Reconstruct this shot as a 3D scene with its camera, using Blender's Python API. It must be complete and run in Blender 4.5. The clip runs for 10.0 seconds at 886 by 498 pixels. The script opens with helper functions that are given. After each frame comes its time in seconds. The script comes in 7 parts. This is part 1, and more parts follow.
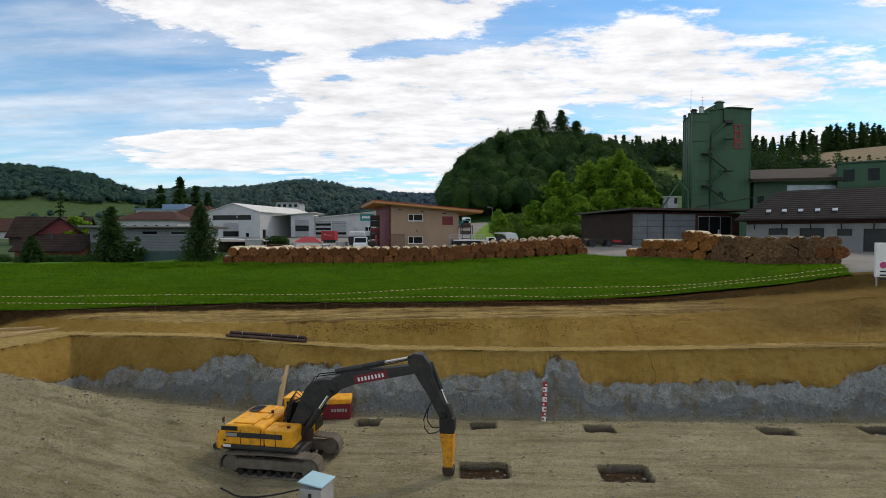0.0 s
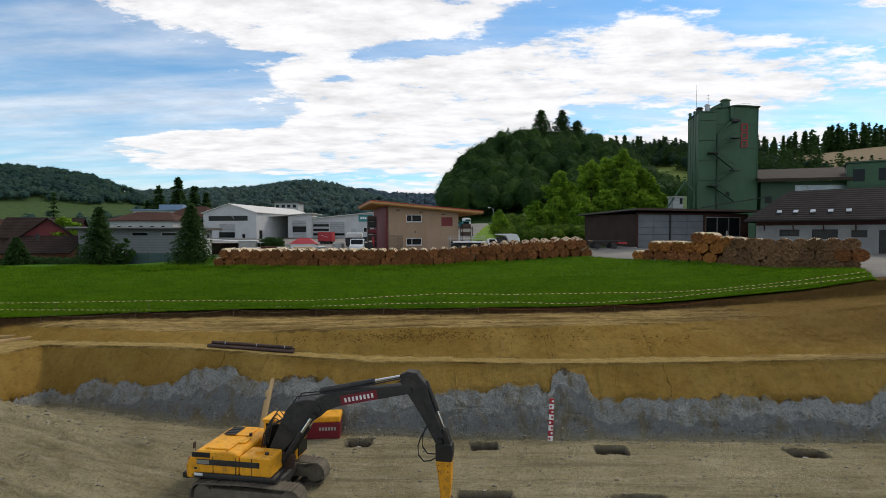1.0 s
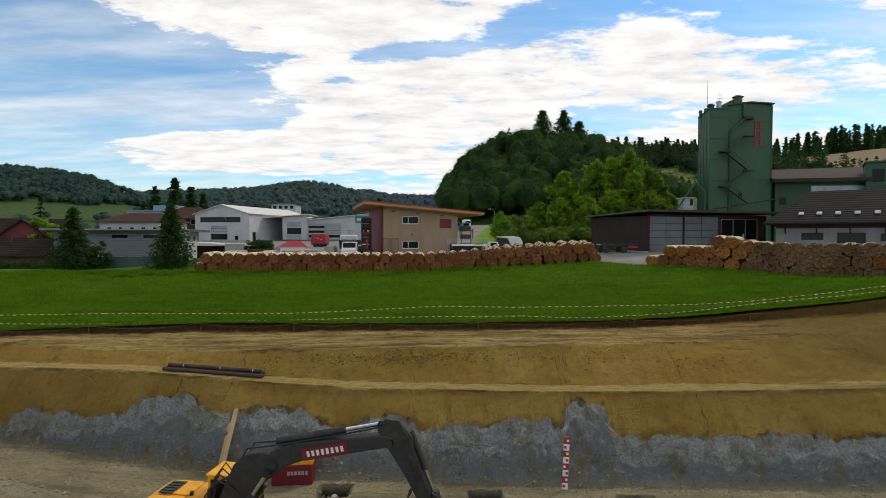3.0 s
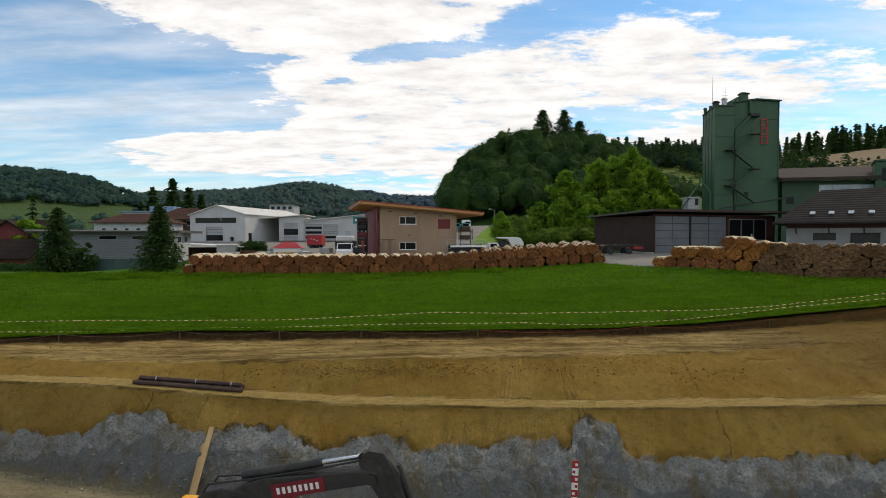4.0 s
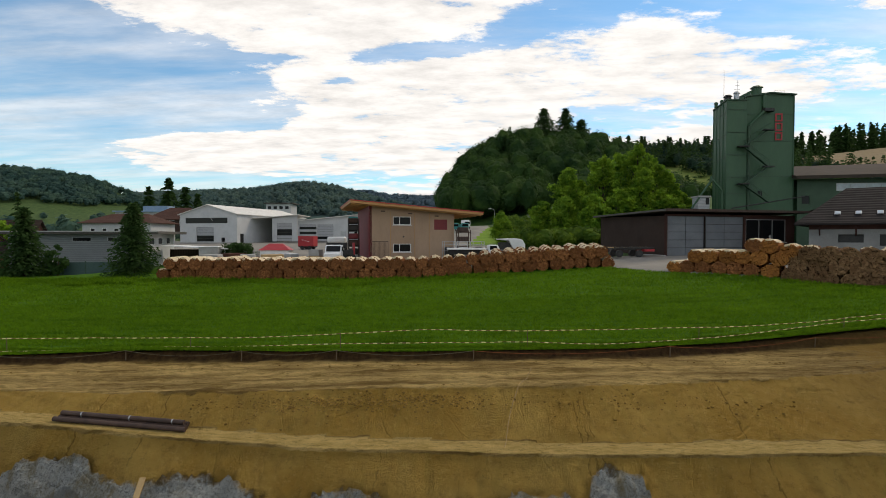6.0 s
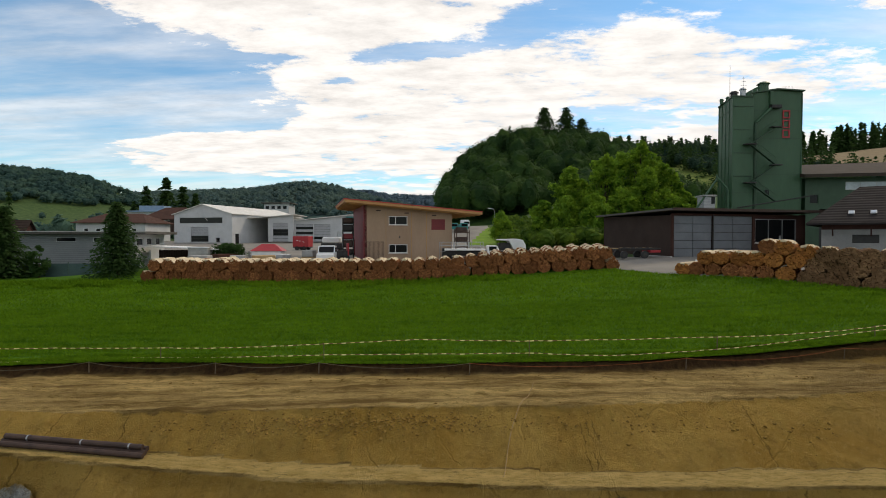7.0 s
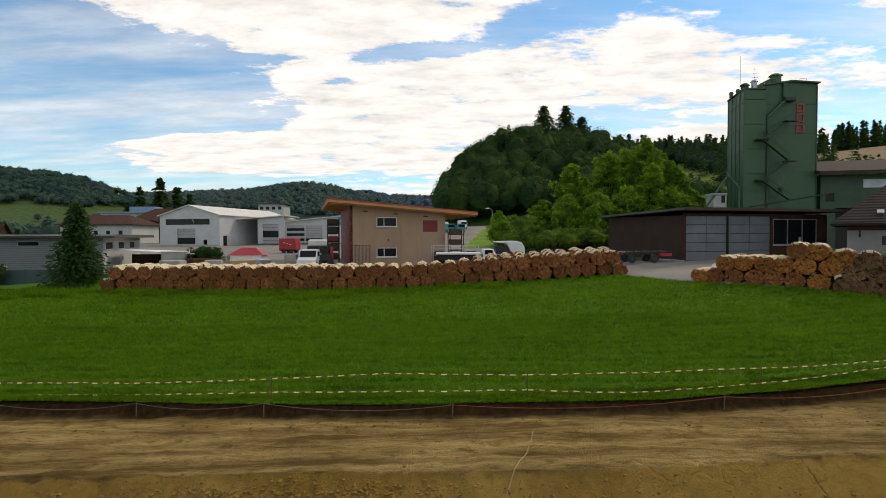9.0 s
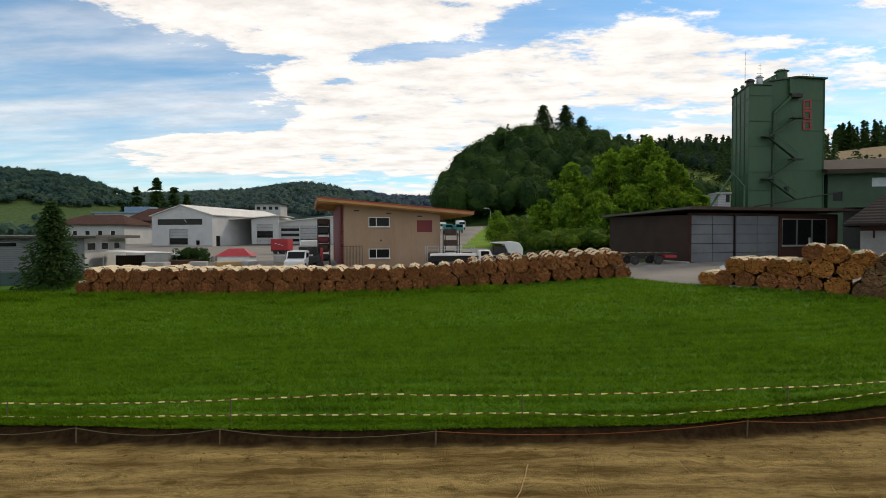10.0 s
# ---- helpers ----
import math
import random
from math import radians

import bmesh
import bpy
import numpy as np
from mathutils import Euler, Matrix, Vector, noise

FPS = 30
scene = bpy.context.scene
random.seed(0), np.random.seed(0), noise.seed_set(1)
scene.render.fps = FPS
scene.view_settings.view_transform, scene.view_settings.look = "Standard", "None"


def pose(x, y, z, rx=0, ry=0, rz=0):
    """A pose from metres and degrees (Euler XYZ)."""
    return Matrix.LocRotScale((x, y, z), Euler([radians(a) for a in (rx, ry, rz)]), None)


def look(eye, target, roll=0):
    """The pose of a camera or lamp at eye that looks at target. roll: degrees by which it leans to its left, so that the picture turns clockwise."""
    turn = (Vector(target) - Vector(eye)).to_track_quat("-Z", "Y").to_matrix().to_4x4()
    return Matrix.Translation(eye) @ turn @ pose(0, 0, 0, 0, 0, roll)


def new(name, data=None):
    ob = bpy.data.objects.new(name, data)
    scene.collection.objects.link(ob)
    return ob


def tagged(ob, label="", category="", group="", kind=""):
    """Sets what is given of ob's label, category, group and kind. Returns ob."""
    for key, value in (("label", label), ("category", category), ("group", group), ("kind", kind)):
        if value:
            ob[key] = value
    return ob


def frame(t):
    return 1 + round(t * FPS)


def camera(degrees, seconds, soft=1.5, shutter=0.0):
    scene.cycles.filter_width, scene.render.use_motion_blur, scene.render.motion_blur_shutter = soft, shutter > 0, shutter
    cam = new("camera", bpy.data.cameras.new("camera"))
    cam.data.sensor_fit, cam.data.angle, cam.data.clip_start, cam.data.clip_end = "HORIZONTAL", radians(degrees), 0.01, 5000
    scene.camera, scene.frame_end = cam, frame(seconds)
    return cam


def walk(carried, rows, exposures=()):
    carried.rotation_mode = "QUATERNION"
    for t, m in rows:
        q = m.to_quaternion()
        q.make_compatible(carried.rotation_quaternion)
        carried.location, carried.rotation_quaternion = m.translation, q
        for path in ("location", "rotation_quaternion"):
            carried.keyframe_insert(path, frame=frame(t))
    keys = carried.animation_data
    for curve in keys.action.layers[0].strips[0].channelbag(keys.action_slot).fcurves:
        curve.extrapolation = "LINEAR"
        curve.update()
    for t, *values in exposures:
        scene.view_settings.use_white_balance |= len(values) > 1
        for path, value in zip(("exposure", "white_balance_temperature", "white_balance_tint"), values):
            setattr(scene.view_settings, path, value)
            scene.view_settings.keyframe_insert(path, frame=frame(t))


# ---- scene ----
cam = camera(80.4, 10.0, soft=0.9)
PATH = [
    (0, (0.351, 1.203, 4.981), (0.313, 3.202, 4.924), 0.02),
    (0.5, (0.396, 2.259, 5.043), (0.356, 4.258, 4.985), 0.02),
    (1, (0.440, 3.434, 5.097), (0.401, 5.433, 5.042), 0.02),
    (1.5, (0.504, 4.481, 5.153), (0.463, 6.480, 5.098), 0.02),
    (2, (0.565, 5.549, 5.216), (0.525, 7.548, 5.164), 0.02),
    (2.5, (0.604, 6.569, 5.259), (0.563, 8.568, 5.208), 0.12),
    (4, (0.803, 9.708, 5.285), (0.762, 11.707, 5.238), 0.02),
    (4.5, (0.909, 10.719, 5.312), (0.867, 12.718, 5.263), 0.02),
    (5, (0.982, 11.803, 5.397), (0.941, 13.802, 5.346), 0.02),
    (5.5, (1.099, 12.822, 5.459), (1.056, 14.821, 5.411), 0.02),
    (7, (1.449, 16.008, 5.525), (1.405, 18.007, 5.477), 0.02),
    (7.5, (1.605, 17.086, 5.565), (1.560, 19.085, 5.518), 0.02),
    (8, (1.761, 18.148, 5.639), (1.717, 20.147, 5.593), -0.08),
    (8.5, (1.945, 19.281, 5.710), (1.900, 21.280, 5.661), -0.08),
    (9, (2.129, 20.389, 5.786), (2.086, 22.388, 5.738), -0.18),
    (9.5, (2.343, 21.479, 5.794), (2.300, 23.478, 5.748), -0.18),
    (10, (2.583, 22.564, 5.809), (2.541, 24.563, 5.762), -0.18),
]
walk(cam, [(t, look(eye, target, roll)) for t, eye, target, roll in PATH], [(0.0, -0.78, 6720, 11), (2.5, -0.76, 6870, 11), (4.0, -0.74, 7070, 11), (10.0, -0.72, 7370, 12)])

# ---- sky, sun and exposure ----
SUN_TO = Vector((0.62, 0.45, 0.72)).normalized()
SUN_EL = math.asin(SUN_TO.z)
world = bpy.data.worlds.new("sky")
scene.world = world
world.use_nodes = True
wn, wl = world.node_tree.nodes, world.node_tree.links
wn.clear()


def wnode(kind, **values):
    n = wn.new(kind)
    for key, value in values.items():
        n.inputs[key].default_value = value
    return n


def wmath(op, a, b=0.0):
    n = wn.new("ShaderNodeMath")
    n.operation = op
    for k, v in enumerate((a, b)):
        if isinstance(v, (int, float)):
            n.inputs[k].default_value = v
        else:
            wl.new(v, n.inputs[k])
    return n.outputs[0]


sky = wn.new("ShaderNodeTexSky")
sky.sky_type, sky.sun_disc = "NISHITA", False
sky.sun_elevation, sky.sun_rotation = SUN_EL, math.atan2(SUN_TO.x, SUN_TO.y)
sky.air_density, sky.dust_density, sky.ozone_density = 1.0, 0.1, 3.0
coords = wn.new("ShaderNodeTexCoord")
axes = wn.new("ShaderNodeSeparateXYZ")
wl.new(coords.outputs["Generated"], axes.inputs[0])
height = wmath("MAXIMUM", axes.outputs["Z"], 0.02)
# the cloud deck: directions are carried on to a flat layer overhead
reach = wmath("ADD", height, 0.10)
flat = wn.new("ShaderNodeCombineXYZ")
wl.new(wmath("DIVIDE", axes.outputs["X"], reach), flat.inputs[0])
wl.new(wmath("DIVIDE", axes.outputs["Y"], reach), flat.inputs[1])


def cloud_noise(scale, detail, rough, shift, stretch=(1, 1, 1), turn=0.0):
    m = wn.new("ShaderNodeMapping")
    m.inputs["Location"].default_value = shift
    m.inputs["Scale"].default_value = stretch
    m.inputs["Rotation"].default_value = (0, 0, turn)
    wl.new(flat.outputs[0], m.inputs["Vector"])
    n = wnode("ShaderNodeTexNoise", Scale=scale, Detail=detail, Roughness=rough)
    wl.new(m.outputs[0], n.inputs["Vector"])
    return n.outputs["Fac"]


banks = cloud_noise(0.42, 2.0, 0.4, (1.9, 0.35, 0.0))
tufts = cloud_noise(1.9, 10.0, 0.66, (0.3, 2.1, 0.0), (1.0, 1.35, 1.0), 0.35)
shreds = cloud_noise(4.6, 10.0, 0.68, (1.3, 0.7, 0.0), (0.7, 1.25, 1.0), 0.3)
veil = cloud_noise(0.8, 6.0, 0.6, (4.2, 0.6, 0.0), (0.7, 2.4, 1.0), -0.5)
# one broad bank of cloud stands over the valley ahead; its western rim wanders with height
ahead = wmath("MAXIMUM", axes.outputs["Y"], 0.15)
wide = wmath("DIVIDE", axes.outputs["X"], ahead)
steep = wmath("DIVIDE", axes.outputs["Z"], ahead)
western = wn.new("ShaderNodeValToRGB")
stops = ((0.00, -0.30), (0.10, -0.34), (0.135, -0.62), (0.185, -0.66), (0.205, -0.40), (0.235, -0.33), (0.29, -0.41), (0.325, -0.38), (0.342, -0.31), (0.355, -0.42), (0.40, -0.58), (0.45, -0.70), (0.50, -0.74))
while len(western.color_ramp.elements) < len(stops):
    western.color_ramp.elements.new(0.5)
for stop, (up, along) in zip(western.color_ramp.elements, stops):
    stop.position, stop.color = up * 2, (along + 1, along + 1, along + 1, 1)
wl.new(wmath("MULTIPLY", steep, 2.0), western.inputs[0])
west = wmath("SUBTRACT", wmath("ADD", wide, 1.0), western.outputs[0])


def gap(along, up, rx, ry, lean=0.0):
    """A break in the bank, softly bounded."""
    u = wmath("DIVIDE", wmath("SUBTRACT", wide, along), rx)
    v = wmath("DIVIDE", wmath("SUBTRACT", wmath("SUBTRACT", steep, up), wmath("MULTIPLY", wmath("SUBTRACT", wide, along), lean)), ry)
    return wmath("EXPONENT", wmath("MULTIPLY", wmath("ADD", wmath("MULTIPLY", u, u), wmath("MULTIPLY", v, v)), -1.0))


bank = wmath("MINIMUM", wmath("MAXIMUM", wmath("MULTIPLY", west, 1.9), -0.24), 0.215)
breaks = 0.0
for along, up, rx, ry, lean, deep in ((-0.08, 0.350, 0.15, 0.018, 0.10, 0.34), (0.16, 0.385, 0.15, 0.045, 0.0, 0.24), (0.55, 0.42, 0.38, 0.055, -0.1, 0.34), (0.85, 0.225, 0.24, 0.05, 0.0, 0.46), (0.32, 0.215, 0.12, 0.025, 0.0, 0.26),
                                      (-0.21, 0.297, 0.06, 0.010, 0.15, 0.22), (0.75, 0.33, 0.2, 0.02, 0.0, 0.16), (-0.25, 0.105, 0.45, 0.016, 0.0, 0.26)):
    breaks = wmath("ADD", breaks, wmath("MULTIPLY", gap(along, up, rx, ry, lean), deep))
bank = wmath("SUBTRACT", bank, breaks)
# away from that bank the sky is evenly broken cloud
facing = wn.new("ShaderNodeMapRange")
facing.interpolation_type = "SMOOTHSTEP"
for key, value in (("From Min", 0.25), ("From Max", 0.6), ("To Min", 0.03), ("To Max", 0.0)):
    facing.inputs[key].default_value = value
wl.new(axes.outputs["Y"], facing.inputs["Value"])
bank = wmath("ADD", wmath("MULTIPLY", bank, wmath("SUBTRACT", 1.0, wmath("MULTIPLY", facing.outputs[0], 33.3))), facing.outputs[0])
cover = wmath("ADD", wmath("ADD", wmath("MULTIPLY", banks, 0.35), wmath("MULTIPLY", tufts, 0.85)), bank)
cover = wmath("ADD", cover, wmath("MULTIPLY", wmath("SUBTRACT", shreds, 0.5), 0.75))
edge = wn.new("ShaderNodeMapRange")
edge.interpolation_type = "SMOOTHSTEP"
for key, value in (("From Min", 0.56), ("From Max", 0.72)):
    edge.inputs[key].default_value = value
wl.new(cover, edge.inputs["Value"])
thin = wn.new("ShaderNodeMapRange")
thin.interpolation_type = "SMOOTHSTEP"
for key, value in (("From Min", 0.30), ("From Max", 0.72), ("To Max", 0.62)):
    thin.inputs[key].default_value = value
wl.new(veil, thin.inputs["Value"])
mask = wmath("MAXIMUM", edge.outputs[0], thin.outputs[0])
sky_light = wn.new("ShaderNodeBackground")
sky_light.inputs["Strength"].default_value = 0.25
clear = wn.new("ShaderNodeMix")
clear.data_type, clear.blend_type = "RGBA", "MULTIPLY"
clear.inputs[0].default_value = 1.0
clear.inputs[7].default_value = (0.71, 1.0, 1.08, 1)
wl.new(sky.outputs[0], clear.inputs[6])
wl.new(clear.outputs[2], sky_light.inputs["Color"])
cloud_light = wn.new("ShaderNodeBackground")
cloud_light.inputs["Color"].default_value = (0.93, 0.955, 1.0, 1)
puffs = wn.new("ShaderNodeMapRange")
for key, value in (("From Min", 0.33), ("From Max", 0.60), ("To Min", 1.36), ("To Max", 1.85)):
    puffs.inputs[key].default_value = value
wl.new(shreds, puffs.inputs["Value"])
wl.new(puffs.outputs[0], cloud_light.inputs["Strength"])
blend = wn.new("ShaderNodeMixShader")
wl.new(mask, blend.inputs[0])
wl.new(sky_light.outputs[0], blend.inputs[1])
wl.new(cloud_light.outputs[0], blend.inputs[2])
out = wn.new("ShaderNodeOutputWorld")
wl.new(blend.outputs[0], out.inputs["Surface"])

sun = new("sun", bpy.data.lights.new("sun", "SUN"))
sun.data.energy, sun.data.angle, sun.data.color = 2.2, radians(8), (1.0, 0.90, 0.74)
sun.matrix_world = look(SUN_TO * 100, (0, 0, 0))


# ---- materials ----
class Nodes:
    """A short hand for the nodes of one material."""

    def __init__(self, name, rough=0.8, metal=0.0):
        self.mat = bpy.data.materials.new(name)
        self.mat.use_nodes = True
        self.tree = self.mat.node_tree
        self.bsdf = self.tree.nodes["Principled BSDF"]
        self.bsdf.inputs["Roughness"].default_value = rough
        self.bsdf.inputs["Metallic"].default_value = metal
        if rough >= 0.75:
            self.bsdf.inputs["Specular IOR Level"].default_value = 0.08
        self.place = self.tree.nodes.new("ShaderNodeNewGeometry").outputs["Position"]

    def link(self, a, b):
        self.tree.links.new(a, b)

    def noise(self, scale, detail=5.0, rough=0.55, stretch=None, vector=None):
        n = self.tree.nodes.new("ShaderNodeTexNoise")
        n.inputs["Scale"].default_value, n.inputs["Detail"].default_value, n.inputs["Roughness"].default_value = scale, detail, rough
        v = vector or self.place
        if stretch:
            m = self.tree.nodes.new("ShaderNodeMapping")
            m.inputs["Scale"].default_value = stretch
            self.link(v, m.inputs["Vector"])
            v = m.outputs[0]
        self.link(v, n.inputs["Vector"])
        return n.outputs["Fac"]

    def span(self, value, a, b, to=(0, 1)):
        n = self.tree.nodes.new("ShaderNodeMapRange")
        n.inputs["From Min"].default_value, n.inputs["From Max"].default_value = a, b
        n.inputs["To Min"].default_value, n.inputs["To Max"].default_value = to
        self.link(value, n.inputs["Value"])
        return n.outputs[0]

    def math(self, op, a, b=0.0):
        n = self.tree.nodes.new("ShaderNodeMath")
        n.operation = op
        for k, v in enumerate((a, b)):
            if isinstance(v, (int, float)):
                n.inputs[k].default_value = v
            else:
                self.link(v, n.inputs[k])
        return n.outputs[0]

    def mix(self, fac, a, b, mode="MIX"):
        n = self.tree.nodes.new("ShaderNodeMix")
        n.data_type, n.blend_type = "RGBA", mode
        for k, v in ((0, fac), (6, a), (7, b)):
            if isinstance(v, (int, float)):
                n.inputs[k].default_value = v
            elif isinstance(v, tuple):
                n.inputs[k].default_value = (*v, 1)
            else:
                self.link(v, n.inputs[k])
        return n.outputs[2]

    def colour(self, c):
        self.link(c, self.bsdf.inputs["Base Color"])

    def relief(self, h, strength=0.3, far=0.02):
        n = self.tree.nodes.new("ShaderNodeBump")
        n.inputs["Strength"].default_value, n.inputs["Distance"].default_value = strength, far
        self.link(h, n.inputs["Height"])
        self.link(n.outputs[0], self.bsdf.inputs["Normal"])

    def glow_through(self, c, share):
        """Thin leaves let some light through."""
        t = self.tree.nodes.new("ShaderNodeBsdfTranslucent")
        self.link(c, t.inputs["Color"])
        m = self.tree.nodes.new("ShaderNodeMixShader")
        m.inputs[0].default_value = share
        self.link(self.bsdf.outputs[0], m.inputs[1])
        self.link(t.outputs[0], m.inputs[2])
        self.link(m.outputs[0], self.tree.nodes["Material Output"].inputs["Surface"])

    def random(self):
        return self.tree.nodes.new("ShaderNodeObjectInfo").outputs["Random"]

    def island(self):
        return self.tree.nodes.new("ShaderNodeNewGeometry").outputs["Random Per Island"]

    def attribute(self, name):
        n = self.tree.nodes.new("ShaderNodeAttribute")
        n.attribute_name = name
        return n.outputs["Fac"]


def surface(name, a, b, scale=2.0, fine=25.0, rough=0.8, metal=0.0, bump=0.15, far=0.01, stretch=None, vary=0.0):
    """Two tones in large patches, a fine grain over them, and fine relief."""
    k = Nodes(name, rough, metal)
    large = k.span(k.noise(scale, 4, 0.6, stretch), 0.3, 0.7)
    grain = k.noise(fine, 5, 0.65, stretch)
    c = k.mix(large, a, b)
    c = k.mix(k.span(grain, 0.25, 0.75, (0.0, 0.35)), c, tuple(v * 0.55 for v in a))
    if vary:
        c = k.mix(k.span(k.random(), 0, 1, (0, vary)), c, tuple(v * 0.5 for v in b))
    k.colour(c)
    k.relief(grain, bump, far)
    return k.mat


def leafy(name, dark, light, scale=0.35, spread=0.5, second=0.0):
    """Leaves: broad tones, a tone for each spray, and a second, finer drift of tones from crown to crown."""
    k = Nodes(name, 0.7)
    c = k.mix(k.span(k.noise(scale, 3, 0.6), 0.3, 0.7), dark, light)
    if second:
        c = k.mix(k.span(k.noise(second, 2, 0.5), 0.44, 0.60, (0, 0.75)), c, (light[0] * 1.5, light[1] * 1.35, light[2] * 1.1))
    c = k.mix(k.span(k.island(), 0, 1, (0, spread)), c, tuple(v * 0.55 for v in dark))
    k.colour(c)
    k.bsdf.inputs["Specular IOR Level"].default_value = 0.06
    k.glow_through(c, 0.45)
    return k.mat


def earth():
    """Yellow loam over grey marl: the height over the top of the rock is carried by the mesh."""
    k = Nodes("loam_and_marl", 0.92)
    over = k.attribute("over_rock")
    ragged = k.math("ADD", over, k.span(k.noise(1.2, 9, 0.78), 0, 1, (-0.42, 0.42)))
    is_soil = k.span(ragged, -0.13, 0.06)
    # loam: broad tones, lumps, scraped streaks down the slope, thin dry cracks
    loam = k.mix(k.span(k.noise(0.35, 4, 0.6), 0.35, 0.65), (0.47, 0.275, 0.056), (0.60, 0.380, 0.098))
    loam = k.mix(k.span(k.noise(2.2, 8, 0.75), 0.50, 0.66, (0, 0.4)), loam, (0.24, 0.138, 0.036))
    scrape = k.noise(4.5, 6, 0.65, (1.0, 0.13, 0.12))
    loam = k.mix(k.span(scrape, 0.50, 0.66, (0, 0.3)), loam, (0.50, 0.345, 0.075))
    loam = k.mix(k.span(k.noise(7.0, 7, 0.75, (1.0, 0.22, 0.2)), 0.58, 0.65, (0, 0.2)), loam, (0.14, 0.08, 0.02))
    loam = k.mix(k.span(k.noise(5.0, 8, 0.8), 0.54, 0.63, (0, 0.5)), loam, (0.64, 0.425, 0.13))
    loam = k.mix(k.span(k.noise(3.4, 9, 0.82), 0.55, 0.62, (0, 0.35)), loam, (0.15, 0.085, 0.024))
    warp = k.tree.nodes.new("ShaderNodeVectorMath")
    warp.operation = "ADD"
    k.link(k.place, warp.inputs[0])
    swirl = k.tree.nodes.new("ShaderNodeTexNoise")
    swirl.inputs["Scale"].default_value, swirl.inputs["Detail"].default_value = 0.8, 6
    k.link(k.place, swirl.inputs["Vector"])
    k.link(swirl.outputs["Color"], warp.inputs[1])
    stretch = k.tree.nodes.new("ShaderNodeMapping")
    stretch.inputs["Scale"].default_value = (1.0, 0.45, 0.45)
    k.link(warp.outputs[0], stretch.inputs["Vector"])
    cells = k.tree.nodes.new("ShaderNodeTexVoronoi")
    cells.feature = "DISTANCE_TO_EDGE"
    cells.inputs["Scale"].default_value = 0.55
    k.link(stretch.outputs[0], cells.inputs["Vector"])
    crack = k.math("MULTIPLY", k.span(cells.outputs["Distance"], 0.016, 0.003), k.math("MULTIPLY", k.span(k.noise(0.5, 3, 0.5), 0.47, 0.56), k.span(k.attribute("floor"), 0.5, 0.0)))
    loam = k.mix(k.math("MULTIPLY", crack, 0.05), loam, (0.075, 0.040, 0.008))
    # straight seams left by the bucket's edge
    along = k.tree.nodes.new("ShaderNodeSeparateXYZ")
    k.link(k.place, along.inputs[0])
    wander = k.span(k.noise(1.3, 5, 0.6), 0.0, 1.0, (-0.35, 0.35))
    seam = 0.0
    for x0 in (-12.2, -9.75, -1.35, 5.62, 5.86, 6.05, 11.4):
        off = k.math("ABSOLUTE", k.math("SUBTRACT", k.math("ADD", along.outputs[0], wander), x0))
        seam = k.math("MAXIMUM", seam, k.span(off, 0.035, 0.012))
    seam = k.math("MULTIPLY", seam, k.span(k.noise(0.9, 4, 0.6), 0.42, 0.52))
    loam = k.mix(k.math("MULTIPLY", seam, 0.45), loam, (0.06, 0.034, 0.01))
    # trodden loam on ledge and bench: pale, with wheel streaks along it; the crest's highlight is painted in too
    pale_mask = k.attribute("trodden_and_lit")
    streak = k.noise(0.6, 8, 0.7, (0.30, 3.2, 1.0))
    lumps = k.noise(2.6, 8, 0.72, (0.55, 1.5, 1.0))
    pale = k.mix(k.span(streak, 0.38, 0.62), (0.24, 0.145, 0.042), (0.76, 0.53, 0.20))
    pale = k.mix(k.span(lumps, 0.50, 0.66, (0, 0.75)), pale, (0.19, 0.118, 0.024))
    pale = k.mix(k.span(pale_mask, 0.86, 0.95, (0, 0.85)), pale, k.mix(k.span(lumps, 0.40, 0.62), (0.82, 0.59, 0.22), (0.58, 0.39, 0.115)))
    pale = k.mix(k.span(k.noise(5.0, 9, 0.82, (0.6, 1.6, 1.0)), 0.54, 0.62, (0, 0.6)), pale, (0.17, 0.105, 0.03))
    loam = k.mix(k.span(k.math("ADD", pale_mask, k.span(k.noise(3.0, 7, 0.75), 0, 1, (-0.4, 0.4))), 0.36, 0.56), loam, pale)
    # dark mask: humus along the bank, and shade painted into the footing holes
    dark = k.attribute("humus_and_shade")
    mould_and_shade = k.mix(k.span(k.noise(4.0, 7, 0.7), 0.3, 0.7), (0.040, 0.022, 0.010), (0.13, 0.070, 0.026))
    # marl: rough and pale above, cleaner and darker near the foot, rubbed with loam
    marl = k.mix(k.span(k.noise(0.9, 4, 0.6), 0.35, 0.65), (0.50, 0.515, 0.49), (0.66, 0.675, 0.635))
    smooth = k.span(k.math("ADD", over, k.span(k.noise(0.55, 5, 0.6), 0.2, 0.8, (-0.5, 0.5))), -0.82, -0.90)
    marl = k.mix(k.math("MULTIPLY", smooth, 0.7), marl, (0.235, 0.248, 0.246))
    chips = k.noise(11.0, 9, 0.85)
    marl = k.mix(k.math("MULTIPLY", k.span(chips, 0.48, 0.60, (0, 0.7)), k.math("SUBTRACT", 1.0, k.math("MULTIPLY", smooth, 0.6))), marl, (0.095, 0.096, 0.086))
    marl = k.mix(k.span(k.noise(16.0, 7, 0.8), 0.56, 0.66, (0, 0.7)), marl, (0.50, 0.50, 0.45))
    marl = k.mix(k.span(k.noise(1.1, 7, 0.7, (1.1, 0.6, 0.6)), 0.49, 0.66, (0, 0.75)), marl, (0.30, 0.225, 0.090))
    marl = k.mix(k.span(k.noise(2.6, 8, 0.78), 0.54, 0.62, (0, 0.5)), marl, (0.14, 0.142, 0.134))
